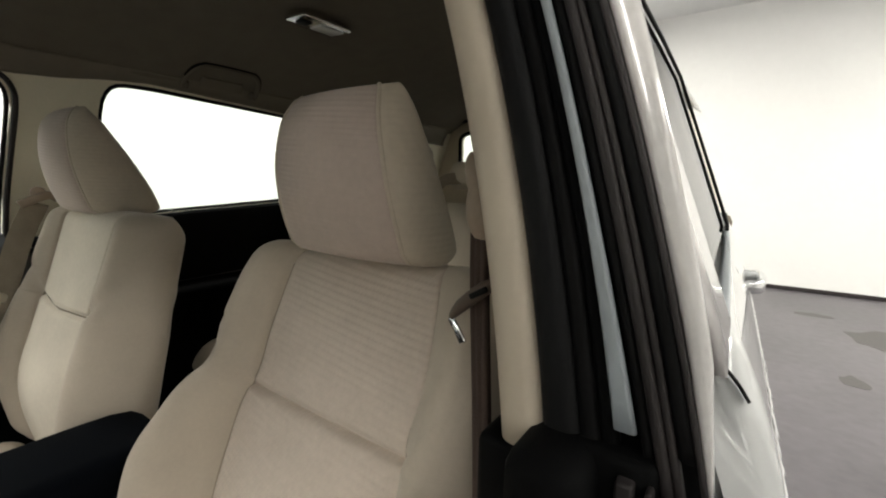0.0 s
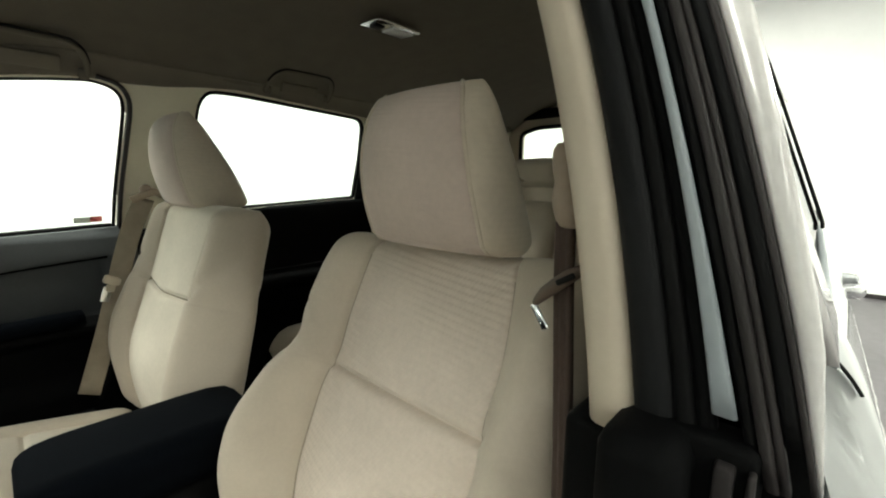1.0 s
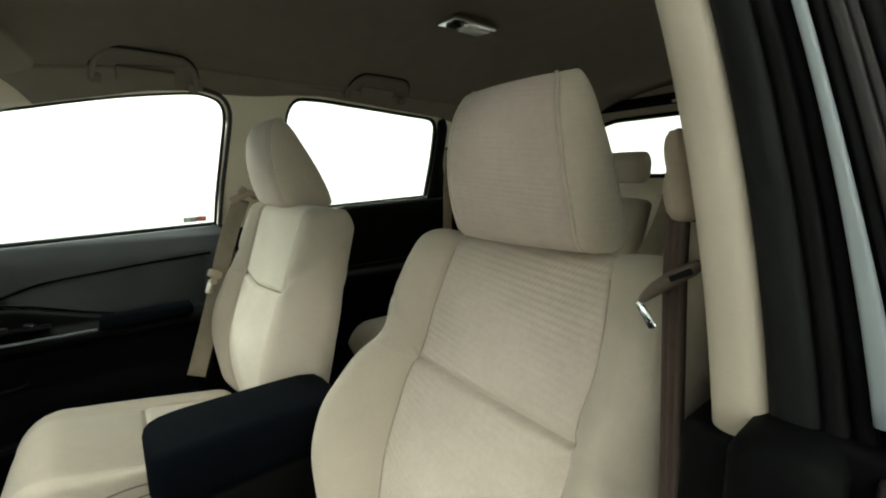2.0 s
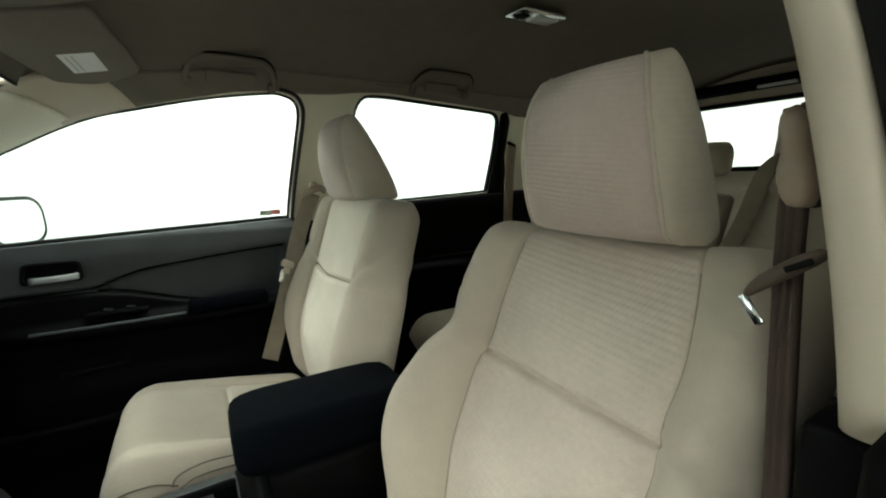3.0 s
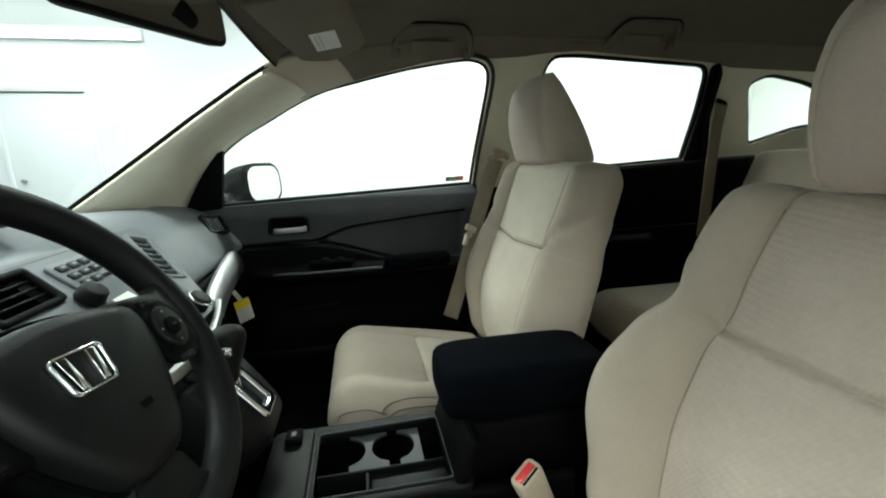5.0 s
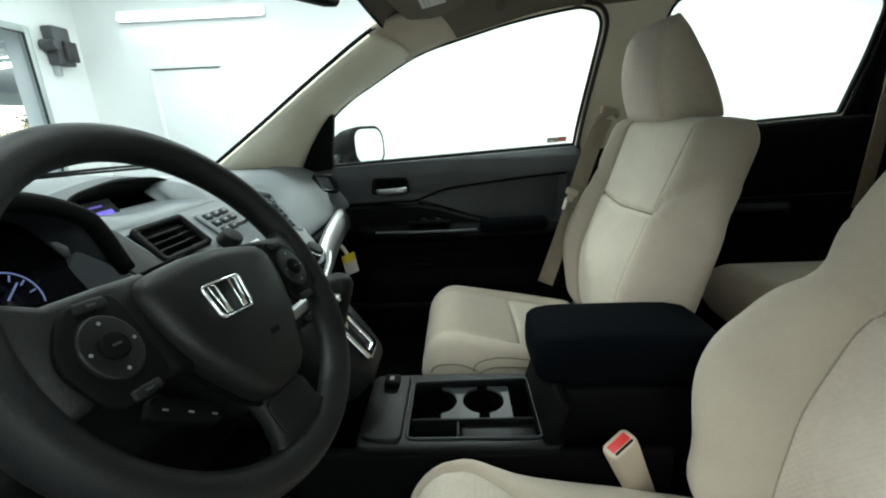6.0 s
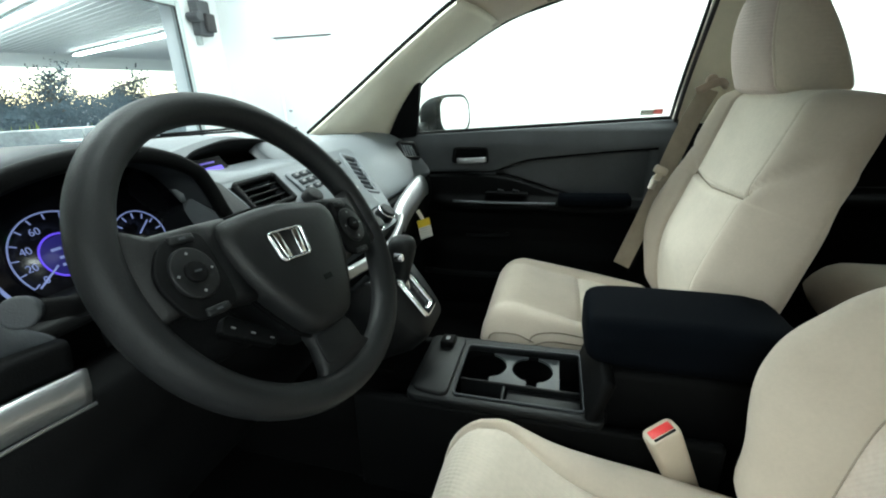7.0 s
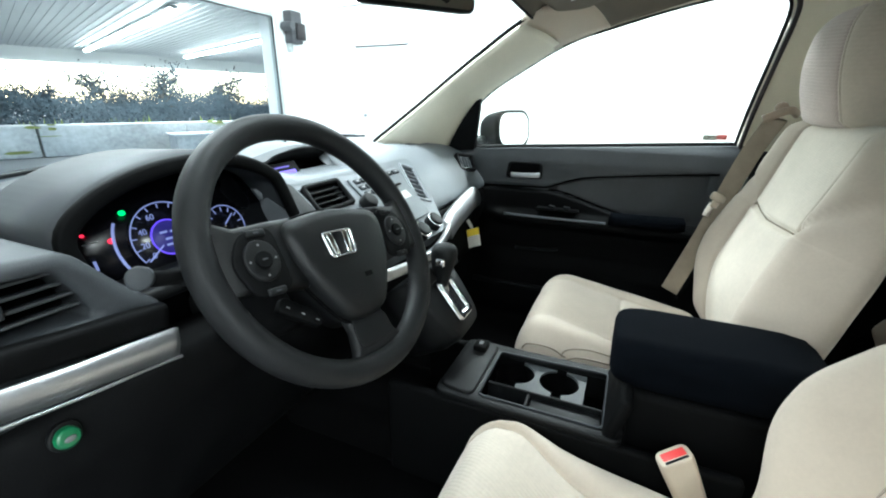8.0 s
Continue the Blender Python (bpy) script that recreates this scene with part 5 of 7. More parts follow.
sec = smooth_path([(1.33, 0, 1.02), (1.12, 0, 1.04), (0.98, 0, 1.045), (0.89, 0, 1.03), (0.82, 0, 0.99), (0.765, 0, 0.925), (0.752, 0, 0.895), (0.765, 0, 0.88)], 7)
rows = []
for i in range(73):
    x = -0.715 + 1.43 * i / 72
    edge = 0.05 * max(0, abs(x) - 0.5) / 0.2
    ymin = 0.95 if -0.545 < x < -0.24 else (0.938 if -0.24 <= x < 0.07 else 0.0)
    clip = [p if p.x >= ymin else next(q for q in reversed(sec) if q.x >= ymin) for p in sec]
    rows.append([Vector((x, p.x - (edge if p.x > 1 else 0) * 2 + 0.012 * bell(x - 0.45, 0.3) * 0, p.z + dash_lift(x, p.x) - (0.012 if p.x > 0.95 else 0.0) * (abs(x) / 0.7) ** 4)) for p in clip])
for piece, mat in ((rows[:25], M_POD), (rows[24:], M_GREY)):
    part("dash_skin", loft([r + [p + Vector((0, 0.01, -0.02)) for p in r[::-1]] for r in piece]), mat, dash)
low = smooth_path([(0.775, 0, 0.888), (0.748, 0, 0.872), (0.745, 0, 0.82), (0.765, 0, 0.76), (0.80, 0, 0.66), (0.86, 0, 0.56), (0.98, 0, 0.52)], 5)
part("lower_panel", loft([[Vector((x, p.x, p.z)) for p in low] + [Vector((x, p.x + 0.03, p.z)) for p in low[::-1]] for x in (-0.71, -0.4, 0.0, 0.4, 0.71)]), M_BLACK, dash)
glove = part("glove_box", loft([[Vector((x, 0.742 - 0.008 * bump01(x, 0.2, 0.24, 0.56, 0.60), z)) for x in [0.2 + 0.4 * i / 20 for i in range(21)]] + [Vector((x, 0.775, z)) for x in [0.6 - 0.4 * i / 20 for i in range(21)]] for z in (0.845, 0.80, 0.74, 0.70)]), M_BLACK, dash)


def face(p, n):
    return basis(p, n, (1, 0, 0))


# silver bands
band = smooth_path([(0.598, 0.737, 0.880), (0.51, 0.729, 0.884), (0.39, 0.716, 0.878), (0.28, 0.703, 0.867), (0.225, 0.695, 0.856)], 6)
prof = [(-0.008, -0.027), (0.004, -0.025), (0.013, -0.008), (0.012, 0.012), (0.002, 0.026), (-0.010, 0.028), (-0.014, 0.0)]
part("silver_band", sweep(band, [(x + 0.38 * y, y) for x, y in prof], scales=[(1.10 - 0.15 * k / (len(band) - 1)) * min(1, 0.62 + 0.14 * k) for k in range(len(band))]), M_SATIN, dash, "satin silver trim band")
band = smooth_path([(-0.488, 0.722, 0.911), (-0.53, 0.722, 0.917), (-0.58, 0.723, 0.922), (-0.635, 0.728, 0.928), (-0.70, 0.74, 0.932)], 6)
part("silver_band", sweep(band, prof, scales=[0.62 - 0.12 * k / (len(band) - 1) for k in range(len(band))]), M_SATIN, dash, "satin silver trim band")
part("band_line", sweep([p + Vector((0, -0.006, -0.018)) for p in band], circle2(0.0018, 6)), M_SATIN, dash)
# solid black strip drawn as the shadow between band and pod
part("band_shadow_strip", sweep([p + Vector((0, 0.012, 0.03)) for p in band], rrect(0.02, 0.03, 0.006, 2)), M_BLACK, dash)


def vent(m, w, h, slats, parent, upright=False, skew=0.0, frame_mat=M_SOFT, slat_mat=M_BLACK, lean=25):
    """An air outlet: frame, dark back and movable slats."""
    fo = round_poly([(-w / 2 - 0.008, -h / 2 - 0.008), (w / 2 + 0.008 - skew, -h / 2 - 0.008), (w / 2 + 0.008, h / 2 + 0.008), (-w / 2 - 0.008 + skew, h / 2 + 0.008)], 0.009)
    fi = round_poly([(-w / 2, -h / 2), (w / 2 - skew, -h / 2), (w / 2, h / 2), (-w / 2 + skew, h / 2)], 0.006)
    v = part("air_vent", plate(fo, 0.012, m @ pose(0, 0, -0.008), holes=[fi]), frame_mat, parent)
    part("vent_back", plate(fo, 0.004, m @ pose(0, 0, -0.03)), M_CARPET, v)
    for k in range(slats):
        f = (k + 0.5) / slats - 0.5
        if upright:
            part("slat", box(w * 0.99, 0.0030, 0.008, m @ pose(0, (f + 0.5 / slats) * h, -0.0035), 0.001, 1), slat_mat, v)
        else:
            part("slat", box(w * 0.97, 0.003, 0.018, m @ pose(0, f * h, -0.012, lean, 0, 0), 0.001, 1), slat_mat, v)
    return v


vent(basis((0.640, 0.810, 0.978), (-0.28, -0.76, 0.60), (1, -0.3, 0)) @ pose(0, -0.006, 0.013, 0, 0, 75), 0.046, 0.064, 5, dash, True, -0.004, M_SOFT, M_GREY)
hole = [(-0.69, 0.966), (-0.545, 0.966), (-0.549, 0.985), (-0.568, 1.022), (-0.69, 1.028)]
rimo = [(-0.715, 0.946), (-0.472, 0.946), (-0.512, 0.985), (-0.552, 1.036), (-0.715, 1.048)]
outr, innr = round_poly(rimo, 0.016), round_poly(hole, 0.010)
small = [((x - o[0]) * 0.12 + o[0], (z - o[1]) * 0.12 + o[1]) for (x, z), o in zip(innr, outr)]
near = [((x - o[0]) * 0.80 + o[0], (z - o[1]) * 0.80 + o[1]) for (x, z), o in zip(innr, outr)]
# pod tone darker than the dash top, for the shade on its down-turned face
pod = part("vent_pod", loft([[Vector((x, y, z)) for x, z in ring] for ring, y in ((outr, 0.92), (outr, 0.752), (small, 0.743), (near, 0.739), (innr, 0.743), (innr, 0.752), (innr, 0.80))], caps=False), M_POD, dash)
part("vent_back", plate(grow(hole, 0.006), 0.004, Matrix.Translation((0, 0.80, 0)) @ Matrix.Rotation(radians(90), 4, "X")), M_CARPET, pod, smooth=False)
for k in range(4):
    zz = 0.977 + 0.0125 * k
    part("slat", box(0.15 - (0.004, 0.006, 0.012, 0.018)[k], 0.022, 0.0035, pose(-0.62 - (0.002, 0.003, 0.006, 0.009)[k], 0.766, zz, -14, 0, 0), 0.0012, 2), M_DOOR, pod)
part("vent_tab", box(0.03, 0.006, 0.014, pose(-0.62, 0.752, 0.996), 0.002), M_POD, pod)
part("vent_slider", box(0.06, 0.006, 0.007, pose(-0.605, 0.7385, 0.957), 0.002), M_BLACK, dash)
ecob = part("eco_button", tube(0.0118, 0.0102, 0.012, basis((-0.598, 0.736, 0.862), (0.1, -1, 0.2)), 24, 0.003), M_GREEN, dash, "round green push button")
part("button_ring", tube(0.0145, 0.0145, 0.006, basis((-0.598, 0.740, 0.862), (0.1, -1, 0.2)), 24, 0.002), M_SOFT, ecob)
part("leaf_mark", ball(0.004, basis((-0.598, 0.7292, 0.863), (0.1, -1, 0.2)) @ Matrix.Diagonal((1.3, 0.8, 0.3, 1)), 10, 6), M_MARK, ecob)

# gauges
cl = thing("instrument_cluster", "dark instrument cluster with blue lit gauges under a hood", "gauges", at=(-0.37, 0.83, 1.0))
lip = [(-0.515, 0.978), (-0.525, 1.03), (-0.495, 1.062), (-0.44, 1.083), (-0.367, 1.091), (-0.30, 1.083), (-0.25, 1.062), (-0.230, 1.04), (-0.205, 0.985)]
arch = smooth_path([(x, 0, z) for x, z in lip], 5)
rings = []
for p in arch:
    c = Vector((-0.37, 0, 1.0))
    o = (p - c).normalized()
    rings.append([Vector((q.x, y, q.z)) for q, y in ((p, 0.80), (p + o * 0.010, 0.797), (p + o * 0.018, 0.81), (p + o * 0.012, 0.96), (p - o * 0.004, 0.96), (p - o * 0.003, 0.84))])
part("hood", loft(rings), M_POD, cl)
part("hood_lip", sweep([Vector((p.x, 0.799, p.z)) + (p - Vector((-0.37, 0, 1.0))).normalized() * 0.004 for p in arch], rrect(0.020, 0.014, 0.005, 2), up=(0, 1, 0)), M_BLACK, cl)
GP = basis((-0.37, 0.848, 1.0), (0, -0.944, 0.33))
part("face_panel", plate(round_poly([(-0.16, -0.06), (0.16, -0.06), (0.15, 0.05), (0.08, 0.085), (-0.08, 0.085), (-0.15, 0.05)], 0.03), 0.006, GP @ pose(0, 0, -0.012)), M_DARKFACE, cl)
part("lower_lip", box(0.32, 0.06, 0.02, pose(-0.37, 0.815, 0.945, 10, 0, 0), 0.008), M_SOFT, cl)


def on_gauge(x, z):
    """A place on the gauge plane by its world x and z."""
    return Vector((x + 0.37, (z - 1.0) / 0.944, 0.0))


def ring_arc(c, r, a0, a1, w, mat, name, parent, n=36):
    pts = [GP @ (c + Vector((r * math.cos(radians(a0 + (a1 - a0) * k / n)), r * math.sin(radians(a0 + (a1 - a0) * k / n)), 0.002))) for k in range(n + 1)]
    return part(name, sweep(pts, rrect(w, 0.0012, 0.0004, 1), up=GP.to_3x3() @ Vector((0, 0, 1))), mat, parent)


sc = on_gauge(-0.393, 0.992)
spd = part("speedometer", tube(0.050, 0.050, 0.003, GP @ Matrix.Translation(sc + Vector((0, 0, -0.003))), 36), M_DARKFACE, cl)
ring_arc(sc, 0.049, -30, 210, 0.0016, M_BLUEWHITE, "rim_light", spd)
ring_arc(sc, 0.024, 0, 360, 0.0022, M_VIOLET, "inner_ring", spd)
part("centre_display", tube(0.022, 0.022, 0.0015, GP @ Matrix.Translation(sc + Vector((0, 0, 0.0008))), 28), glowing("blue display", (0.05, 0.04, 0.30), 0.10), spd)
for k in range(13):
    a = radians(210 - 20 * k)
    m = GP @ Matrix.Translation(sc + Vector((0.0445 * math.cos(a), 0.0445 * math.sin(a), 0.0016))) @ pose(0, 0, 0, 0, 0, math.degrees(a))
    part("tick", box(0.006, 0.0012, 0.0008, m, 0), M_BLUEWHITE, spd, smooth=False)
for body, a in (("0", 214), ("20", 186), ("40", 156), ("60", 116)):
    q = sc + Vector((0.0345 * math.cos(radians(a)), 0.0345 * math.sin(radians(a)), 0.002))
    part("numeral", text_mesh(body, 0.011, GP @ Matrix.Translation(q)), M_BLUEWHITE, spd, smooth=False)
part("needle", box(0.030, 0.0018, 0.001, GP @ Matrix.Translation(sc + Vector((-0.0255, -0.017, 0.003))) @ pose(0, 0, 0, 0, 0, 33), 0), M_BLUEWHITE, spd, smooth=False)
for k, (dx, dz, w) in enumerate(((-0.006, 0.008, 0.010), (0.006, 0.007, 0.006), (0.0, -0.002, 0.014), (-0.003, -0.010, 0.010))):
    part("display_bar", box(w, 0.003, 0.0008, GP @ Matrix.Translation(sc + Vector((dx, dz, 0.002))), 0), M_BLUEWHITE, spd, smooth=False)
tcn = on_gauge(-0.305, 0.985)
tach = part("tachometer", tube(0.034, 0.034, 0.003, GP @ Matrix.Translation(tcn + Vector((0, 0, -0.003))), 30), M_DARKFACE, cl)
ring_arc(tcn, 0.033, -20, 200, 0.0016, M_BLUEWHITE, "rim_light", tach)
for k in range(8):
    a = radians(190 - 26 * k)
    part("tick", box(0.007, 0.0014, 0.0008, GP @ Matrix.Translation(tcn + Vector((0.027 * math.cos(a), 0.027 * math.sin(a), 0.0016))) @ pose(0, 0, 0, 0, 0, math.degrees(a)), 0), M_BLUEWHITE, tach, smooth=False)
part("needle", box(0.022, 0.0016, 0.001, GP @ Matrix.Translation(tcn + Vector((0.008, 0.010, 0.003))) @ pose(0, 0, 0, 0, 0, 38), 0), M_BLUEWHITE, tach, smooth=False)
ring_arc(sc, 0.068, 150, 205, 0.0035, M_BLUEWHITE, "eco_arc", cl)
for x, z, mat, nm in ((-0.437, 1.034, M_GREENLED, "green_light"), (-0.461, 1.005, M_REDLED, "red_light"), (-0.335, 0.985, M_GREENLED, "green_light"), (-0.488, 1.018, M_REDLED, "red_light")):
    part(nm, ball(0.0036 if x != -0.488 else 0.002, GP @ Matrix.Translation(on_gauge(x, z)) @ Matrix.Diagonal((1.3, 1, 0.4, 1)), 10, 6), mat, cl)
part("fuel_bar", box(0.016, 0.001, 0.0008, GP @ Matrix.Translation(on_gauge(-0.484, 1.008) + Vector((0, 0, 0.001))), 0), M_MARK, cl, smooth=False)
part("fuel_bar", box(0.003, 0.012, 0.0008, GP @ Matrix.Translation(on_gauge(-0.488, 0.982) + Vector((0, 0, 0.001))), 0), M_BLUEWHITE, cl, smooth=False)

# centre stack: a sloping face with vents, keys and knobs
CS = basis((0.068, 0.753, 0.948), (0, -0.629, 0.777))
stack = thing("centre_stack", "dark grey centre stack with vents, audio keys and a knob", "control panel", at=(0.09, 0.8, 0.85))
outline = round_poly([(-0.295, 0.125), (-0.262, 0.0), (-0.16, -0.10), (0.10, -0.11), (0.19, 0.01), (0.245, 0.125)], 0.03)
part("fascia", plate(outline, 0.05, CS @ pose(0, 0, -0.05), holes=[[(-0.215, 0.044), (-0.106, 0.044), (-0.098, 0.106), (-0.215, 0.106)], [(0.1102, -0.0022), (0.1467, -0.0233), (0.2098, 0.0862), (0.1733, 0.1073)]]), M_GREY, stack, smooth=False)
shoulder = []
for x, z in ((-0.228, 1.066), (-0.19, 1.060), (-0.15, 1.049), (-0.11, 1.035), (-0.06, 1.029), (0.0, 1.029), (0.06, 1.030), (0.09, 1.033)):
    front = CS @ Vector((x - 0.068, 0.117, 0.001))
    top = smooth_path([(x, 0.94, z + 0.001), (x, 0.893, z), (x, 0.866, z * 0.45 + front.z * 0.55 + 0.003), tuple(front)], 4)
    shoulder.append(top + [p + Vector((0, 0.004, -0.012)) for p in top[::-1]])
part('shoulder', loft(shoulder), M_GREY, stack)
part("side_panel", plate(round_poly([(-0.293, 0.124), (-0.260, 0.0), (-0.165, -0.095), (-0.105, -0.098), (-0.222, 0.036), (-0.222, 0.124)], 0.012), 0.003, CS @ pose(0, 0, 0.001), bevel=0.001), M_SOFT, stack, "black side panel")
vent(CS @ pose(-0.158, 0.075, 0.002), 0.108, 0.054, 4, stack, False, 0.012, M_BLACK, M_SOFT)
vent(CS @ pose(0.160, 0.042, -0.001, 0, 0, -30), 0.043, 0.124, 7, stack, True, 0.004, M_GREY, M_GREY)
rad = part("audio_unit", plate(round_poly([(-0.080, -0.055), (0.092, -0.055), (0.135, 0.10), (-0.075, 0.10)], 0.01), 0.006, CS @ pose(0, 0, 0.0), bevel=0.002), M_GREY, stack)
part("slot", box(0.11, 0.006, 0.002, CS @ pose(0.03, 0.048, 0.0075), 0.0005), M_DARKFACE, rad)
for r_, c_ in ((0, 0), (0, 1), (0, 2), (1, 0), (1, 1), (1, 2), (2, 0), (2, 1)):
    part("key", box(0.020, 0.012, 0.005, CS @ pose(-0.056 + 0.025 * c_, 0.085 - 0.018 * r_, 0.008), 0.002), M_POD, rad)
    part("key_mark", box(0.008, 0.004, 0.0006, CS @ pose(-0.056 + 0.025 * c_, 0.085 - 0.018 * r_, 0.0108), 0), M_MARK, rad, smooth=False)
for c_ in range(3):
    part("key", box(0.026, 0.012, 0.005, CS @ pose(0.045 + 0.032 * c_, 0.085, 0.008), 0.002), M_POD, rad)
    part("key_mark", box(0.009, 0.005, 0.0006, CS @ pose(0.045 + 0.032 * c_, 0.085, 0.0108), 0), M_MARK, rad, smooth=False)
part("lit_panel", box(0.045, 0.020, 0.002, CS @ pose(-0.045, -0.005, 0.0075), 0.001), M_WHITE, rad, smooth=False)
part("lit_panel", box(0.05, 0.022, 0.002, CS @ pose(0.055, 0.015, 0.0075), 0.001), M_LABELGREY, rad, smooth=False)
for kx, ky in ((0.055, -0.082), (-0.02, -0.088)):
    kn = part("knob", tube(0.021, 0.018, 0.026, CS @ pose(kx, ky, 0.014), 28, 0.003), M_SOFT, stack)
    part("knob_ring", sweep([CS @ Vector((kx + 0.0195 * math.cos(a), ky + 0.0195 * math.sin(a), 0.020)) for a in [2 * math.pi * k / 28 for k in range(28)]], circle2(0.0022, 6), up=CS.to_3x3() @ Vector((0, 0, 1)), cyclic=True), M_CHROME, kn)
part("side_knob", tube(0.02, 0.017, 0.022, CS @ pose(-0.088, 0.025, 0.014), 28, 0.003), M_SOFT, stack)
part("silver_lip", sweep(smooth_path([CS @ Vector((x, y, 0.004)) for x, y in ((-0.215, -0.125), (-0.12, -0.137), (-0.03, -0.14), (0.06, -0.125), (0.11, -0.11))], 5), rrect(0.012, 0.022, 0.005, 3), up=(0, 0, 1)), M_SATIN, stack)
part("lower_switch_panel", plate(round_poly([(-0.12, -0.19), (0.03, -0.19), (0.06, -0.145), (-0.14, -0.145)], 0.01), 0.01, CS @ pose(0, 0, -0.012)), M_SOFT, stack)

screen = thing("upper_display", "recessed upper display with a violet lit screen", "display", at=(-0.02, 0.93, 1.05))
DM = basis((-0.025, 0.915, 1.050), (-0.05, -0.80, 0.60))
lens = [(-0.126, -0.006), (-0.06, -0.032), (0.05, -0.046), (0.104, -0.036), (0.108, 0.0), (0.090, 0.022), (0.0, 0.030), (-0.085, 0.022)]
part("surround", plate(grow(round_poly(lens, 0.03), 0.006), 0.070, DM @ pose(0, 0, -0.067), holes=[round_poly(lens, 0.03)]), M_BLACK, screen)
part("recess", plate(grow(round_poly(lens, 0.03), 0.004), 0.004, DM @ pose(0, 0, -0.064)), M_CARPET, screen)
part("glass_screen", box(0.085, 0.036, 0.034, DM @ pose(-0.055, -0.001, -0.0355), 0.001), M_BLACK, screen)
part("lit_text_bar", box(0.06, 0.010, 0.001, DM @ pose(-0.055, -0.008, -0.0175), 0), M_VIOLET, screen, smooth=False)
part("lit_text_bar", box(0.05, 0.003, 0.001, DM @ pose(-0.06, 0.006, -0.0175), 0), glowing("dim violet", (0.06, 0.03, 0.3), 0.5), screen, smooth=False)

# hang tag
tag = thing("hang_tag", "yellow and white paper tag hanging from the glove box", "tag", at=(0.478, 0.703, 0.80))
TM = basis((0.480, 0.705, 0.762), (-0.75, -0.66, 0.05), (0.66, -0.75, 0.0)) @ pose(0, 0, 0, 0, 0, 9)
part("card", box(0.042, 0.062, 0.0012, TM, 0.0004), M_WHITE, tag)
part("yellow_field", box(0.042, 0.024, 0.0006, TM @ pose(0, 0.019, 0.001), 0), M_YELLOW, tag, smooth=False)
for k in range(5):
    part("print_bar", box(0.032, 0.0022, 0.0004, TM @ pose(0, 0.002 - 0.007 * k, 0.0009), 0), M_LABELGREY, tag, smooth=False)
part("loop", sweep(smooth_path([TM @ Vector(p) for p in ((0.0, 0.028, 0), (-0.006, 0.045, 0.002), (-0.012, 0.062, 0.0))], 4), rrect(0.012, 0.001, 0.0004, 1), up=(-1, -1, 0)), M_WHITE, tag)

# ---- steering wheel ----
WM = basis((-0.341, 0.611, 1.0), (-0.074, -0.851, 0.520)) @ pose(0, 0, 0, 0, 0, -9)
wheel = thing("steering_wheel", "dark grey three spoke steering wheel with control keys", "steering wheel", at=WM.translation)
RR = 0.163
rim = [WM @ Vector((RR * math.cos(a), RR * math.sin(a), 0)) for a in [2 * math.pi * k / 96 for k in range(96)]]
part("rim", sweep(rim, circle2(0.0162, 16, 1.0, 1.08), up=WM.to_3x3() @ Vector((0, 0, 1)), cyclic=True), M_LEATHER, wheel)
pad = round_poly([(-0.030, -0.104), (0.030, -0.104), (0.062, -0.055), (0.078, -0.015), (0.082, 0.030), (0.0, 0.044), (-0.082, 0.030), (-0.078, -0.015), (-0.062, -0.055)], [0.02, 0.02, 0.03, 0.03, 0.018, 0.07, 0.018, 0.03, 0.03], 4)
rings = []
for h, s in ((-0.028, 1.0), (0.004, 1.0), (0.014, 0.985), (0.021, 0.955), (0.0255, 0.90), (0.028, 0.78), (0.0295, 0.5), (0.030, 0.2)):
    rings.append([WM @ Vector((x * s, (y + 0.03) * s - 0.03, h)) for x, y in pad])
part("airbag_pad", loft(rings), M_HUB, wheel)
pad_in = [WM @ Vector((x * 1.012, (y + 0.03) * 1.012 - 0.03, 0.006)) for x, y in pad]
part("pad_gap", sweep(pad_in, circle2(0.0024, 6), up=WM.to_3x3() @ Vector((0, 0, 1)), cyclic=True), M_CARPET, wheel)
part("pad_mark", box(0.012, 0.006, 0.0006, WM @ pose(0.012, -0.055, 0.0302), 0), M_BLACK, wheel, smooth=False)


def spoke(pts, widths, mat, name, depth=0.02):
    rings = []
    for (x, y, h), w, d in zip(pts, widths, [depth] * len(pts)):
        p = Vector((x, y, h))
        rings.append((p, w, d))
    out = []
    for k, (p, w, d) in enumerate(rings):
        a = rings[max(k - 1, 0)][0]
        b = rings[min(k + 1, len(rings) - 1)][0]
        t = (b - a).normalized()
        sd = t.cross(Vector((0, 0, 1))).normalized()
        out.append([WM @ (p + sd * px + Vector((0, 0, pz))) for px, pz in rrect(w, d, 0.008, 4)])
    return part(name, loft(out), mat, wheel)


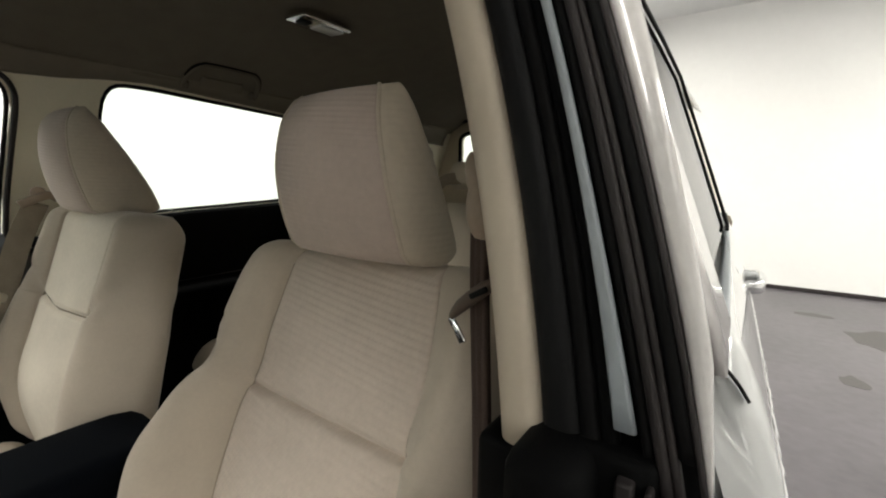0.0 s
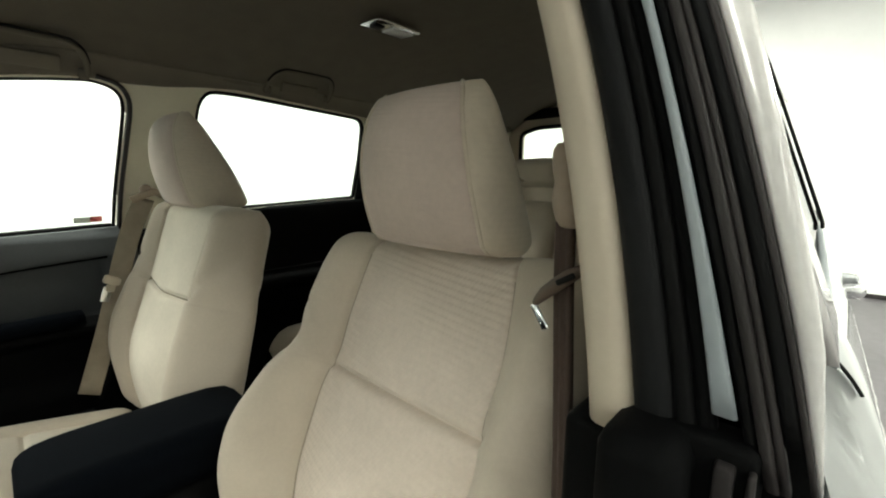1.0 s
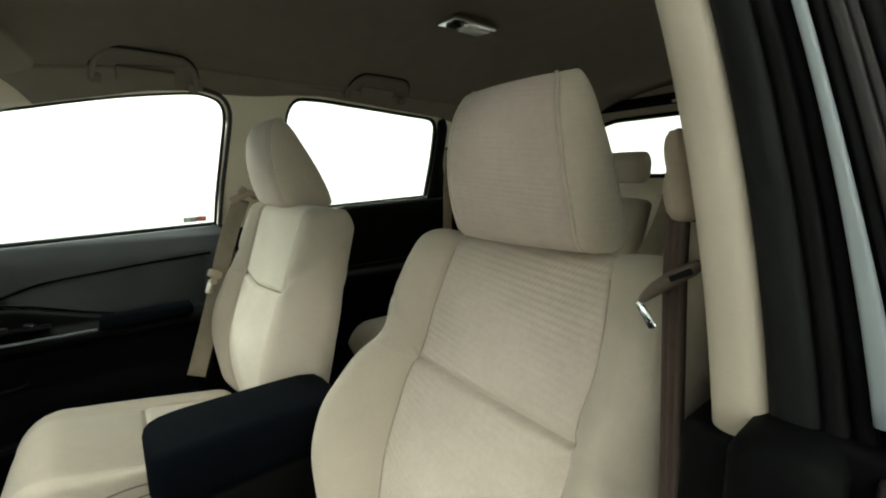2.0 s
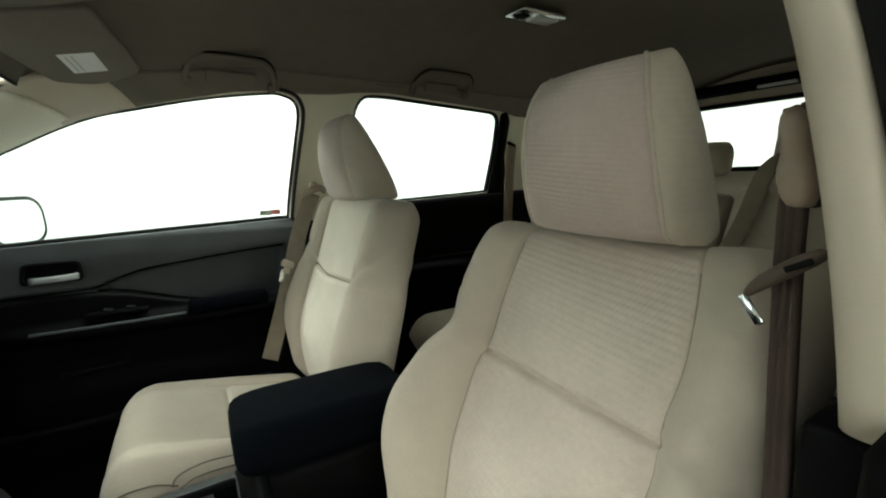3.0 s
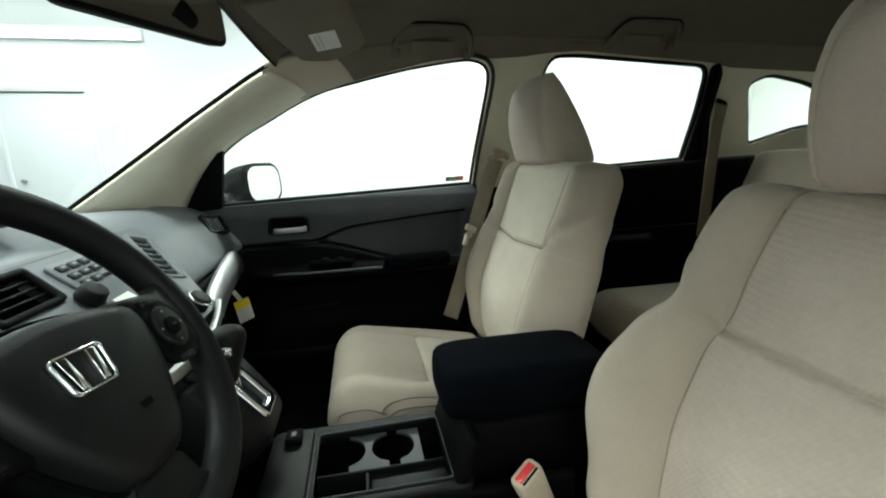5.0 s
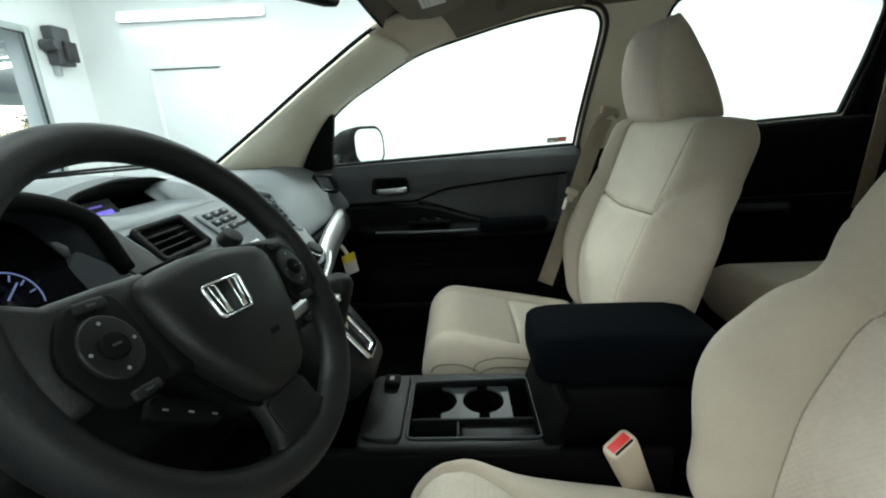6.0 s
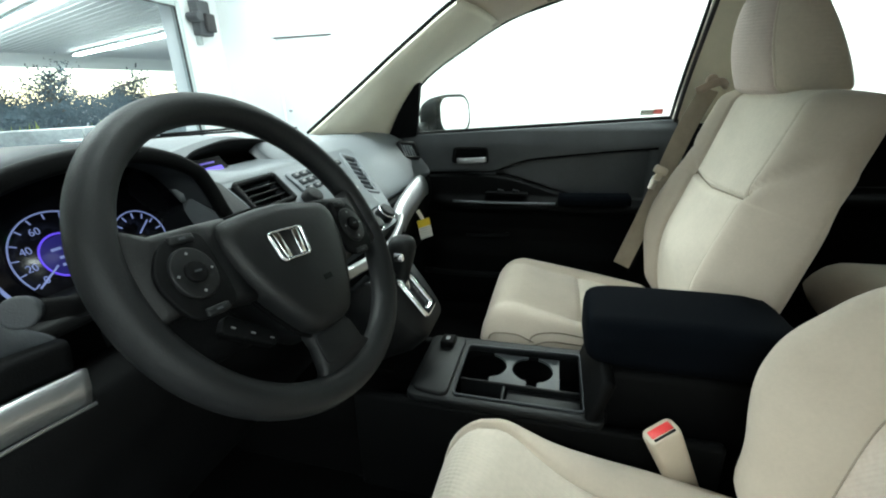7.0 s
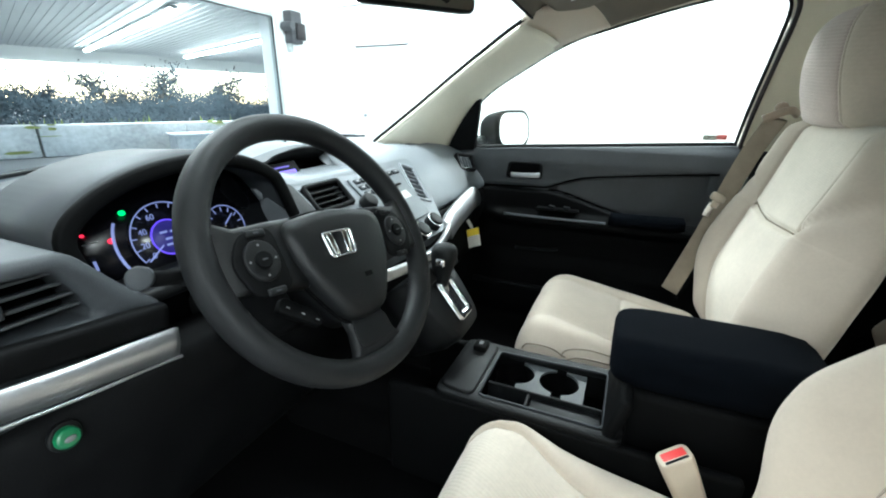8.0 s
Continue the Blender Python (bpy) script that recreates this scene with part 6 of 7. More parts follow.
for sx in (-1, 1):
    spoke([(sx * 0.060, -0.005, 0.004), (sx * 0.095, -0.003, 0.006), (sx * 0.13, 0.0, 0.002), (sx * 0.160, 0.004, -0.002)], [0.085, 0.078, 0.070, 0.095], M_HUB, "side_spoke", 0.024)
    kp = part("key_pad", plate(round_poly([(sx * 0.084, 0.034), (sx * 0.122, 0.030), (sx * 0.140, 0.0), (sx * 0.126, -0.042), (sx * 0.080, -0.038)], 0.014), 0.006, WM @ pose(-0.007, -0.005, 0.0165), bevel=0.002), M_BLACK, wheel)
    c = WM @ pose(sx * 0.108 - 0.007, -0.008, 0.023)
    part("key_ring", tube(0.0215, 0.0205, 0.005, c @ Matrix.Diagonal((0.92, 1.08, 1, 1)), 30, 0.0015), M_HUB, kp)
    part("key_centre", tube(0.010, 0.009, 0.004, c @ pose(0, 0, 0.004), 20, 0.0015), M_BLACK, kp)
    for ang in (0, 90, 180, 270):
        part("key_mark", box(0.0020, 0.0020, 0.0006, c @ pose(0.0145 * math.cos(radians(ang)), 0.0165 * math.sin(radians(ang)), 0.0029, 0, 0, 45), 0), M_MARK, kp, smooth=False)
    part("key_mark", box(0.006, 0.0016, 0.0005, c @ pose(0, 0, 0.0063), 0), M_POD, kp, smooth=False)
    for dy in (0.030, -0.034):
        part("key", box(0.022, 0.008, 0.005, c @ pose(-sx * 0.004, dy, -0.001), 0.002), M_SOFT, kp)
        part("key_mark", box(0.006, 0.0018, 0.0005, c @ pose(-sx * 0.004, dy, 0.0018), 0), M_POD, kp, smooth=False)
spoke([(0.0, -0.085, 0.0), (0.003, -0.112, 0.0), (0.006, -0.135, -0.002), (0.008, -0.158, -0.004)], [0.062, 0.062, 0.074, 0.115], M_LEATHER, "lower_spoke", 0.018)
part("spoke_inlay", plate(round_poly([(-0.026, -0.104), (0.031, -0.104), (0.036, -0.136), (-0.026, -0.138)], 0.008), 0.003, WM @ pose(0, 0, 0.0075), bevel=0.001), M_SOFT, wheel)
lowk = part("phone_keys", plate(round_poly([(-0.105, -0.060), (-0.060, -0.094), (-0.052, -0.080), (-0.092, -0.046)], 0.006), 0.012, WM @ pose(0, 0, -0.012), bevel=0.002), M_BLACK, wheel)
for k in range(3):
    part("key_mark", box(0.0042, 0.0014, 0.0006, WM @ pose(-0.092 + 0.015 * k, -0.060 - 0.012 * k, 0.0005, 0, 0, -40), 0), M_MARK, lowk, smooth=False)
EM = WM @ pose(-0.016, -0.010, 0.0295) @ Matrix.Diagonal((0.82, 0.70, 1, 1))
frame_o = round_poly([(-0.0245, -0.023), (0.0245, -0.023), (0.0285, 0.023), (-0.0285, 0.023)], 0.008)
frame_i = round_poly([(-0.022, -0.0205), (0.022, -0.0205), (0.0258, 0.0205), (-0.0258, 0.0205)], 0.0065)
emb = part("emblem", plate(frame_o, 0.005, EM, holes=[frame_i]), M_CHROME, wheel, "chrome badge of plain bars in a frame")
for sx in (-1, 1):
    part("badge_bar", plate([(sx * 0.0075, -0.019), (sx * 0.0165, -0.019), (sx * 0.0205, 0.0195), (sx * 0.0105, 0.0195)], 0.005, EM, bevel=0.001), M_CHROME, emb)
part("column_shroud", loft([[WM @ Vector((x * s, y * s - 0.02, h)) for x, y in rrect(0.13, 0.12, 0.03, 4)] for h, s in ((-0.035, 0.9), (-0.06, 1.0), (-0.16, 1.05), (-0.26, 1.0))]), M_BLACK, wheel)
stalk = part("stalk", sweep([(-0.40, 0.73, 0.965), (-0.46, 0.708, 0.983), (-0.515, 0.692, 1.003)], circle2(0.0085, 12)), M_BLACK, wheel)
part("stalk_knob", tube(0.0105, 0.0122, 0.022, basis((-0.525, 0.690, 1.008), (-0.62, -0.74, 0.28)), 24, 0.003), M_POD, stalk)
part("stalk_ring", tube(0.0105, 0.0105, 0.012, basis((-0.478, 0.703, 0.9895), (-0.93, -0.27, 0.34)), 20), M_SOFT, stalk)
part("wiper_stalk", sweep([(-0.30, 0.70, 0.97), (-0.22, 0.69, 0.985), (-0.185, 0.685, 0.99)], circle2(0.008, 12)), M_BLACK, wheel)

# ---- centre console ----
con = thing("centre_console", "black centre console with cup holders, tray and gear gate", "console", at=(-0.01, 0.35, 0.4))
CX = -0.014
hole_tray = round_poly([(CX - 0.094, 0.256), (CX + 0.074, 0.256), (CX + 0.066, 0.482), (CX - 0.094, 0.482)], 0.012)
for wx in (CX - 0.105, CX + 0.092):
    part("side_wall", box(0.022, 0.62, 0.24, pose(wx, 0.36, 0.512), 0.008), M_BLACK, con)
part("top_frame", plate(round_poly([(CX - 0.116, 0.225), (CX + 0.098, 0.225), (CX + 0.094, 0.566), (CX - 0.112, 0.566)], 0.02), 0.014, pose(0, 0, 0.630), holes=[hole_tray], bevel=0.003), M_SOFT, con)
part("tray_floor", box(0.178, 0.24, 0.01, pose(CX - 0.008, 0.37, 0.572), 0.003), M_CARPET, con)
part("tray_rim", sweep([(x, y, 0.645) for x, y in dense(hole_tray, 0.03)], rrect(0.005, 0.004, 0.0015, 2), cyclic=True), M_POD, con)
part("rear_wall", box(0.19, 0.03, 0.10, pose(CX, 0.235, 0.600), 0.008), M_BLACK, con)
part("divider", box(0.006, 0.222, 0.055, pose(CX - 0.031, 0.369, 0.606), 0.002), M_SOFT, con)
part("divider", box(0.060, 0.006, 0.05, pose(CX - 0.064, 0.396, 0.606), 0.002), M_SOFT, con)
part("tray_step", box(0.059, 0.132, 0.04, pose(CX - 0.064, 0.325, 0.604), 0.004), M_SOFT, con)
CUPX, CUPR = CX + 0.025, 0.0395


def cup_edge(x, cy, sgn):
    """The rim of a cup's opening at x, on its far (+1) or near (-1) half."""
    return cy + sgn * math.sqrt(max(CUPR ** 2 - (x - CUPX) ** 2, 0.0001))


across_x = [CX - 0.028 + 0.096 * k / 20 for k in range(21)]
for lo_edge, hi_edge in ((lambda x: cup_edge(x, 0.347, 1), lambda x: cup_edge(x, 0.437, -1)), (lambda x: 0.296, lambda x: cup_edge(x, 0.347, -1))):
    part("cup_bracket", plate([(x, lo_edge(x)) for x in across_x] + [(x, hi_edge(x)) for x in across_x[::-1]], 0.005, pose(0, 0, 0.626)), M_DOOR, con, smooth=False)
for cy in (0.437, 0.347):
    ring = [(CUPX + CUPR * 1.02 * math.cos(a), cy + CUPR * 1.02 * math.sin(a)) for a in [2 * math.pi * k / 32 for k in range(32)]]
    part("cup_wall", loft([[Vector((x, y, z)) for x, y in ring] for z in (0.625, 0.58)], caps=False), M_CARPET, con)
part("riser", box(0.205, 0.022, 0.10, pose(CX - 0.008, 0.238, 0.672, 16, 0, 0), 0.008), M_BLACK, con)
nose = part("front_cover", plate(round_poly([(CX - 0.106, 0.490), (CX + 0.088, 0.490), (CX + 0.08, 0.560), (CX - 0.097, 0.560)], 0.02), 0.012, pose(0, 0, 0.638), bevel=0.004), M_SOFT, con)
part("socket", box(0.034, 0.030, 0.016, pose(CX + 0.055, 0.525, 0.655), 0.004), M_BLACK, nose)
part("socket_mark", box(0.012, 0.008, 0.0008, pose(CX + 0.055, 0.525, 0.6635), 0), M_MARK, nose, smooth=False)
arm = part("armrest", loft([[Vector((0.012 + px, y, 0.752 + pz)) for px, pz in rrect(0.185 * s, 0.092 * s, 0.036 * s, 7)] for y, s in ((-0.055, 0.5), (-0.05, 0.74), (-0.038, 0.90), (-0.01, 0.98), (0.03, 1.0), (0.12, 1.0), (0.19, 1.0), (0.215, 0.985), (0.235, 0.945), (0.248, 0.88), (0.256, 0.78), (0.260, 0.6))]), M_NAVY, con, "black cloth armrest lid")
part("armrest_box", box(0.165, 0.28, 0.31, pose(0.008, 0.09, 0.555), 0.015), M_BLACK, con)
part("floor_trim", box(0.21, 0.9, 0.10, pose(CX, 0.25, 0.44), 0.02), M_BLACK, con)

# gear lever on its sloping gate
SH = basis((0.0, 0.580, 0.780), (0, -0.786, 0.618))
gear = thing("gear_lever", "black gear lever with chrome button on a chrome framed gate", "gear lever", at=(0.0, 0.59, 0.78))
pod = round_poly([(-0.065, -0.075), (0.060, -0.075), (0.075, -0.02), (0.09, 0.085), (-0.095, 0.085), (-0.08, -0.02)], [0.03, 0.03, 0.03, 0.01, 0.01, 0.03])
part("pod", loft([[SH @ Vector((x * s, y * s, h)) for x, y in pod] for h, s in ((-0.13, 0.9), (-0.05, 1.06), (-0.012, 1.0), (-0.002, 0.93))]), M_SOFT, gear)
gate = part("gate_frame", plate(rrect(0.066, 0.096, 0.010, 4), 0.010, SH @ pose(0.003, 0.0, -0.002), holes=[rrect(0.032, 0.066, 0.006, 4)], bevel=0.004), M_CHROME, gear, "chrome gate frame")
part("gate_floor", box(0.042, 0.07, 0.003, SH @ pose(0.003, 0, -0.001), 0), M_DARKFACE, gate, smooth=False)
part("stem", tube(0.007, 0.006, 0.07, basis((0.0, 0.598, 0.806), (0, 0.2, 1)), 16), M_CHROME, gear)
knob = part("knob", loft([[Vector((0.0 + px, 0.606 + py - 0.1 * (z - 0.84), z - 0.014)) for px, py in rrect(0.046 * s, 0.056 * s, 0.022, 5)] for z, s in ((0.800, 0.42), (0.815, 0.52), (0.838, 0.66), (0.860, 0.82), (0.878, 0.95), (0.892, 1.0), (0.902, 0.92), (0.909, 0.74), (0.913, 0.42))]), M_SOFT, gear)
part("release_button", box(0.008, 0.020, 0.018, pose(-0.021, 0.600, 0.864, 0, 0, 0), 0.004), M_CHROME, knob)

# buckle beside the driver's seat
buck = thing("seat_buckle", "beige belt buckle with red release button", "seat buckle", at=(-0.18, 0.13, 0.6))
BM = basis((-0.163, 0.147, 0.657), (-0.16, 0.40, 0.90), (0.42, -0.90, 0.1))
part("sleeve", loft([[BM @ Vector((x * s, y * s, h)) for x, y in rrect(0.050, 0.030, 0.009, 4)] for h, s in ((-0.12, 0.80), (-0.06, 0.88), (0.0, 0.98), (0.022, 1.0), (0.027, 0.96), (0.029, 0.90))]), M_TRIM, buck)
part("red_button", box(0.036, 0.015, 0.006, BM @ pose(0, 0.001, 0.027), 0.002), M_RED, buck)
part("slot", box(0.034, 0.0035, 0.002, BM @ pose(0, -0.010, 0.029), 0), M_DARKFACE, buck, smooth=False)


# ---- belts ----
def belt(name, label, strap, mat, parts, wide=0.046):
    t = thing(name, label, "seat belt", "seat belts", at=strap[0])
    part("webbing", sweep(smooth_path(strap, 8), rrect(wide, 0.003, 0.0012, 2), up=parts), mat, t)
    return t


pb = belt("seat_belt", "beige seat belt hanging from the pillar guide", [(0.605, -0.050, 1.142), (0.576, -0.009, 1.064), (0.567, 0.022, 0.972), (0.561, 0.040, 0.909), (0.555, 0.072, 0.803), (0.547, 0.120, 0.658)], M_BELT, (1, -0.5, 0.2))
part("guide", sweep(smooth_path([(0.628, -0.095, 1.150), (0.606, -0.075, 1.160), (0.600, -0.048, 1.152), (0.606, -0.02, 1.138)], 5), rrect(0.014, 0.020, 0.006, 3)), M_GUIDE, pb)
part("anchor_bolt", tube(0.016, 0.014, 0.02, basis((0.628, -0.06, 1.165), (-1, 0.1, 0)), 16, 0.004), M_GUIDE, pb)
ptg = part("tongue", merge(box(0.016, 0.060, 0.022, pose(0.566, 0.036, 0.932, 25, 0, 10), 0.006, 3), box(0.010, 0.030, 0.030, pose(0.566, 0.044, 0.920, 25, 0, 10), 0.004)), M_TRIM, pb, "pale plastic belt tongue")
part("tongue_plate", box(0.004, 0.024, 0.038, pose(0.563, 0.060, 0.902, 20, 0, 10), 0.001), M_CHROME, ptg)
part("slack_strap", sweep(smooth_path([(0.566, 0.030, 0.935), (0.560, 0.022, 0.90), (0.552, 0.042, 0.80), (0.545, 0.075, 0.70), (0.54, 0.10, 0.64)], 6), rrect(0.007, 0.003, 0.001, 1), up=(1, 0, 0)), M_BLACK, pb)
BELT_AT = Matrix.Translation((-0.763, 0.252, 1.191)) @ Matrix.Scale(1.09, 4) @ Matrix.Translation((0.763, -0.252, -1.191))
dbt = thing("seat_belt", "brown shaded seat belt hanging along the doorway pillar", "seat belt", "seat belts", at=(-0.62, -0.06, 1.19))
ribbed = [(-0.0085, -0.003), (0.0085, -0.003), (0.0085, 0.0015), (0.0070, 0.0030), (0.0045, 0.0030), (0.0030, -0.001), (0.0018, 0.0030), (-0.0012, 0.0030), (-0.0026, -0.001), (-0.0042, 0.0030), (-0.0070, 0.0030), (-0.0085, 0.0015)]
part("webbing", moved(sweep(smooth_path([(-0.612, -0.075, 1.225), (-0.619, -0.064, 1.175), (-0.622, -0.060, 1.12), (-0.629, -0.056, 1.02), (-0.638, -0.045, 0.93), (-0.652, -0.02, 0.82), (-0.665, 0.0, 0.60)], 8), ribbed, up=(0.25, 0.97, 0.0)), BELT_AT), M_DBELT, dbt)
part("guide_cover", moved(loft([[Vector((-0.620 + px * sc_ - 0.16 * (1.19 - z), -0.062 + py * sc_, z)) for px, py in rrect(0.024, 0.024, 0.010, 6)] for z, sc_ in ((1.1585, 0.30), (1.160, 0.62), (1.165, 0.84), (1.174, 0.96), (1.184, 0.92), (1.191, 0.76), (1.195, 0.66), (1.200, 0.72), (1.210, 0.72), (1.218, 0.58), (1.223, 0.3))]), BELT_AT), M_GUIDE, dbt, "taupe moulded belt guide")
part("guide_plate", moved(box(0.010, 0.012, 0.056, pose(-0.634, -0.066, 1.186, 0, -8, 0), 0.004), BELT_AT), M_SEAL, dbt)
hoop = part("tongue", moved(loft([[Vector((x, y + py, z + pz)) for py, pz in rrect(0.012 * sc_, 0.0125 * sc_, 0.005 * sc_, 3)] for x, y, z, sc_ in ((-0.603, -0.050, 1.0985, 0.45), (-0.606, -0.050, 1.101, 0.85), (-0.612, -0.048, 1.107, 1.05), (-0.622, -0.045, 1.115, 1.1), (-0.634, -0.042, 1.124, 1.05), (-0.643, -0.042, 1.130, 0.85), (-0.647, -0.044, 1.132, 0.45))]), BELT_AT), M_TONGUE, dbt, "brown plastic belt tongue")
part("tongue_plate", moved(box(0.007, 0.0025, 0.024, pose(-0.605, -0.056, 1.085, 10, 40, 0), 0.0012), BELT_AT), M_CHROME, hoop)
part("tongue_slot", moved(box(0.016, 0.003, 0.0045, pose(-0.636, -0.0355, 1.1245, 0, 30, 0), 0.0012), BELT_AT), M_RUBBER, hoop)
for bx, bz, by in ((0.60, 1.31, -0.85),):
    rb = belt("seat_belt", "beige rear seat belt on the rear pillar", [(bx, by, bz), (bx + 0.02, by - 0.005, 1.2), (bx + 0.015, by + 0.005, 1.0), (bx + 0.005, by + 0.02, 0.85)], M_BELT, (1, 0, 0))
    part("guide", box(0.012, 0.04, 0.016, pose(bx + 0.004, by, bz + 0.005, 20, 0, 0), 0.006), M_BLACK, rb)


# ---- roof fittings ----
def grab(y0, y1, z0, z1, lift=0.0):
    t = thing("grab_handle", "beige folding grab handle on the roof rail", "grab handle", "grab handles", at=(0.53, (y0 + y1) / 2, z1))
    d = y1 - y0
    at = lambda y, z, off: Vector((0.573 - 1.15 * (z - 1.436) - off - lift, y, z))
    dz = z1 - z0
    line = [(0.0, 0.0, 0.0), (0.015, 0.35, 0.003), (0.06, 0.70, 0.006), (0.14, 0.92, 0.009), (0.26, 1.0, 0.010), (0.74, 1.0, 0.010), (0.86, 0.92, 0.009), (0.94, 0.70, 0.006), (0.985, 0.35, 0.003), (1.0, 0.0, 0.0)]
    part("grip", sweep(smooth_path([at(y0 + u * d, z0 + v * dz, o) for u, v, o in line], 5), rrect(0.013, 0.012, 0.0055, 4), up=(1, 0, 0.66)), M_ROOF, t)
    # solid black sweep painted in as the shadow round the grip
    part("shadow_outline", sweep(smooth_path([at(y0 + (u - 0.5) * d * 1.045 + 0.5 * d, z0 + v * dz * 1.05 + 0.003, o - 0.001) for u, v, o in line[1:-1]], 5), rrect(0.0055, 0.007, 0.002, 2), up=(1, 0, 0.66)), M_RUBBER, t)
    for y in (y0 + 0.035 * d, y1 - 0.035 * d):
        part("mount", box(0.016, 0.022, 0.026, Matrix.Translation(at(y, z0 + 0.002, -0.003)) @ pose(0, 0, 0, 0, -33, 0), 0.007, 4), M_ROOF, t)
    mid, high = (y0 + y1) / 2, z0 + 0.30 * dz
    part("recess", box(0.010, d * 0.56, dz * 0.66, Matrix.Translation(at(mid, high, -0.006)) @ pose(0, 0, 0, 0, -33, 0), 0.004, 3), M_RAIL, t)


grab(0.048, 0.262, 1.434, 1.487, 0.024)
grab(-0.588, -0.370, 1.466, 1.516)

visor = thing("sun_visor", "beige sun visor with a white warning label", "sun visor", at=(0.3, 0.45, 1.43))
corners = [Vector(p) for p in ((0.150, 0.387, 1.448), (0.405, 0.338, 1.415), (0.462, 0.42, 1.391), (0.432, 0.492, 1.386), (0.165, 0.560, 1.416))]
nv = (corners[1] - corners[0]).cross(corners[4] - corners[0]).normalized()
VM = basis(corners[0], nv, corners[1] - corners[0])
flat = [tuple((VM.inverted() @ c).to_2d()) for c in corners]
part("panel", plate(round_poly(flat, [0.01, 0.035, 0.03, 0.02, 0.01], 5), 0.014, VM @ pose(0, 0, 0.0), bevel=0.004), M_RAIL, visor)
lc = VM.inverted() @ Vector((0.342, 0.429, 1.410))
part("label", box(0.086, 0.056, 0.001, VM @ pose(lc.x, lc.y, -0.0008 if nv.z > 0 else 0.0148, 0, 0, 4), 0), M_WHITE, visor, "white printed label", smooth=False)
for k in range(2):
    part("print_bar", box(0.070, 0.003, 0.0004, VM @ pose(lc.x, lc.y + 0.018 - 0.009 * k, -0.0016 if nv.z > 0 else 0.0156, 0, 0, 4), 0), M_LABELGREY, visor, smooth=False)
part("pivot", tube(0.006, 0.006, 0.04, basis((0.30, 0.522, 1.418), (1, 0.1, -0.1)), 12), M_BLACK, visor)

ohc = thing("overhead_console", "beige overhead console with two lamp lenses", "overhead console", at=(0, 0.43, 1.46))
OM = basis((0.0, 0.45, 1.437), (0, -0.12, -1))
part("body", plate(round_poly([(0.12, -0.115), (0.152, -0.10), (0.149, -0.018), (0.112, 0.064), (0.06, 0.135), (0.0, 0.16), (-0.06, 0.135), (-0.112, 0.064), (-0.149, -0.018), (-0.152, -0.10), (-0.12, -0.115)], 0.03), 0.034, OM @ pose(0, 0, -0.034), bevel=0.005), M_ROOF, ohc)
for sx in (-1, 1):
    part("lamp_lens", box(0.046, 0.048, 0.004, OM @ pose(sx * 0.112, -0.066, 0.0005), 0.0015), M_LENS, ohc)
    part("lamp_switch", box(0.024, 0.016, 0.006, OM @ pose(sx * 0.060, -0.066, 0.001), 0.002), M_TRIM, ohc)
part("glasses_lid", plate(round_poly([(-0.125, -0.030), (0.125, -0.030), (0.105, 0.045), (0.06, 0.10), (-0.06, 0.10), (-0.105, 0.045)], 0.015), 0.004, OM @ pose(0, 0, -0.001), bevel=0.0015), M_RAIL, ohc)

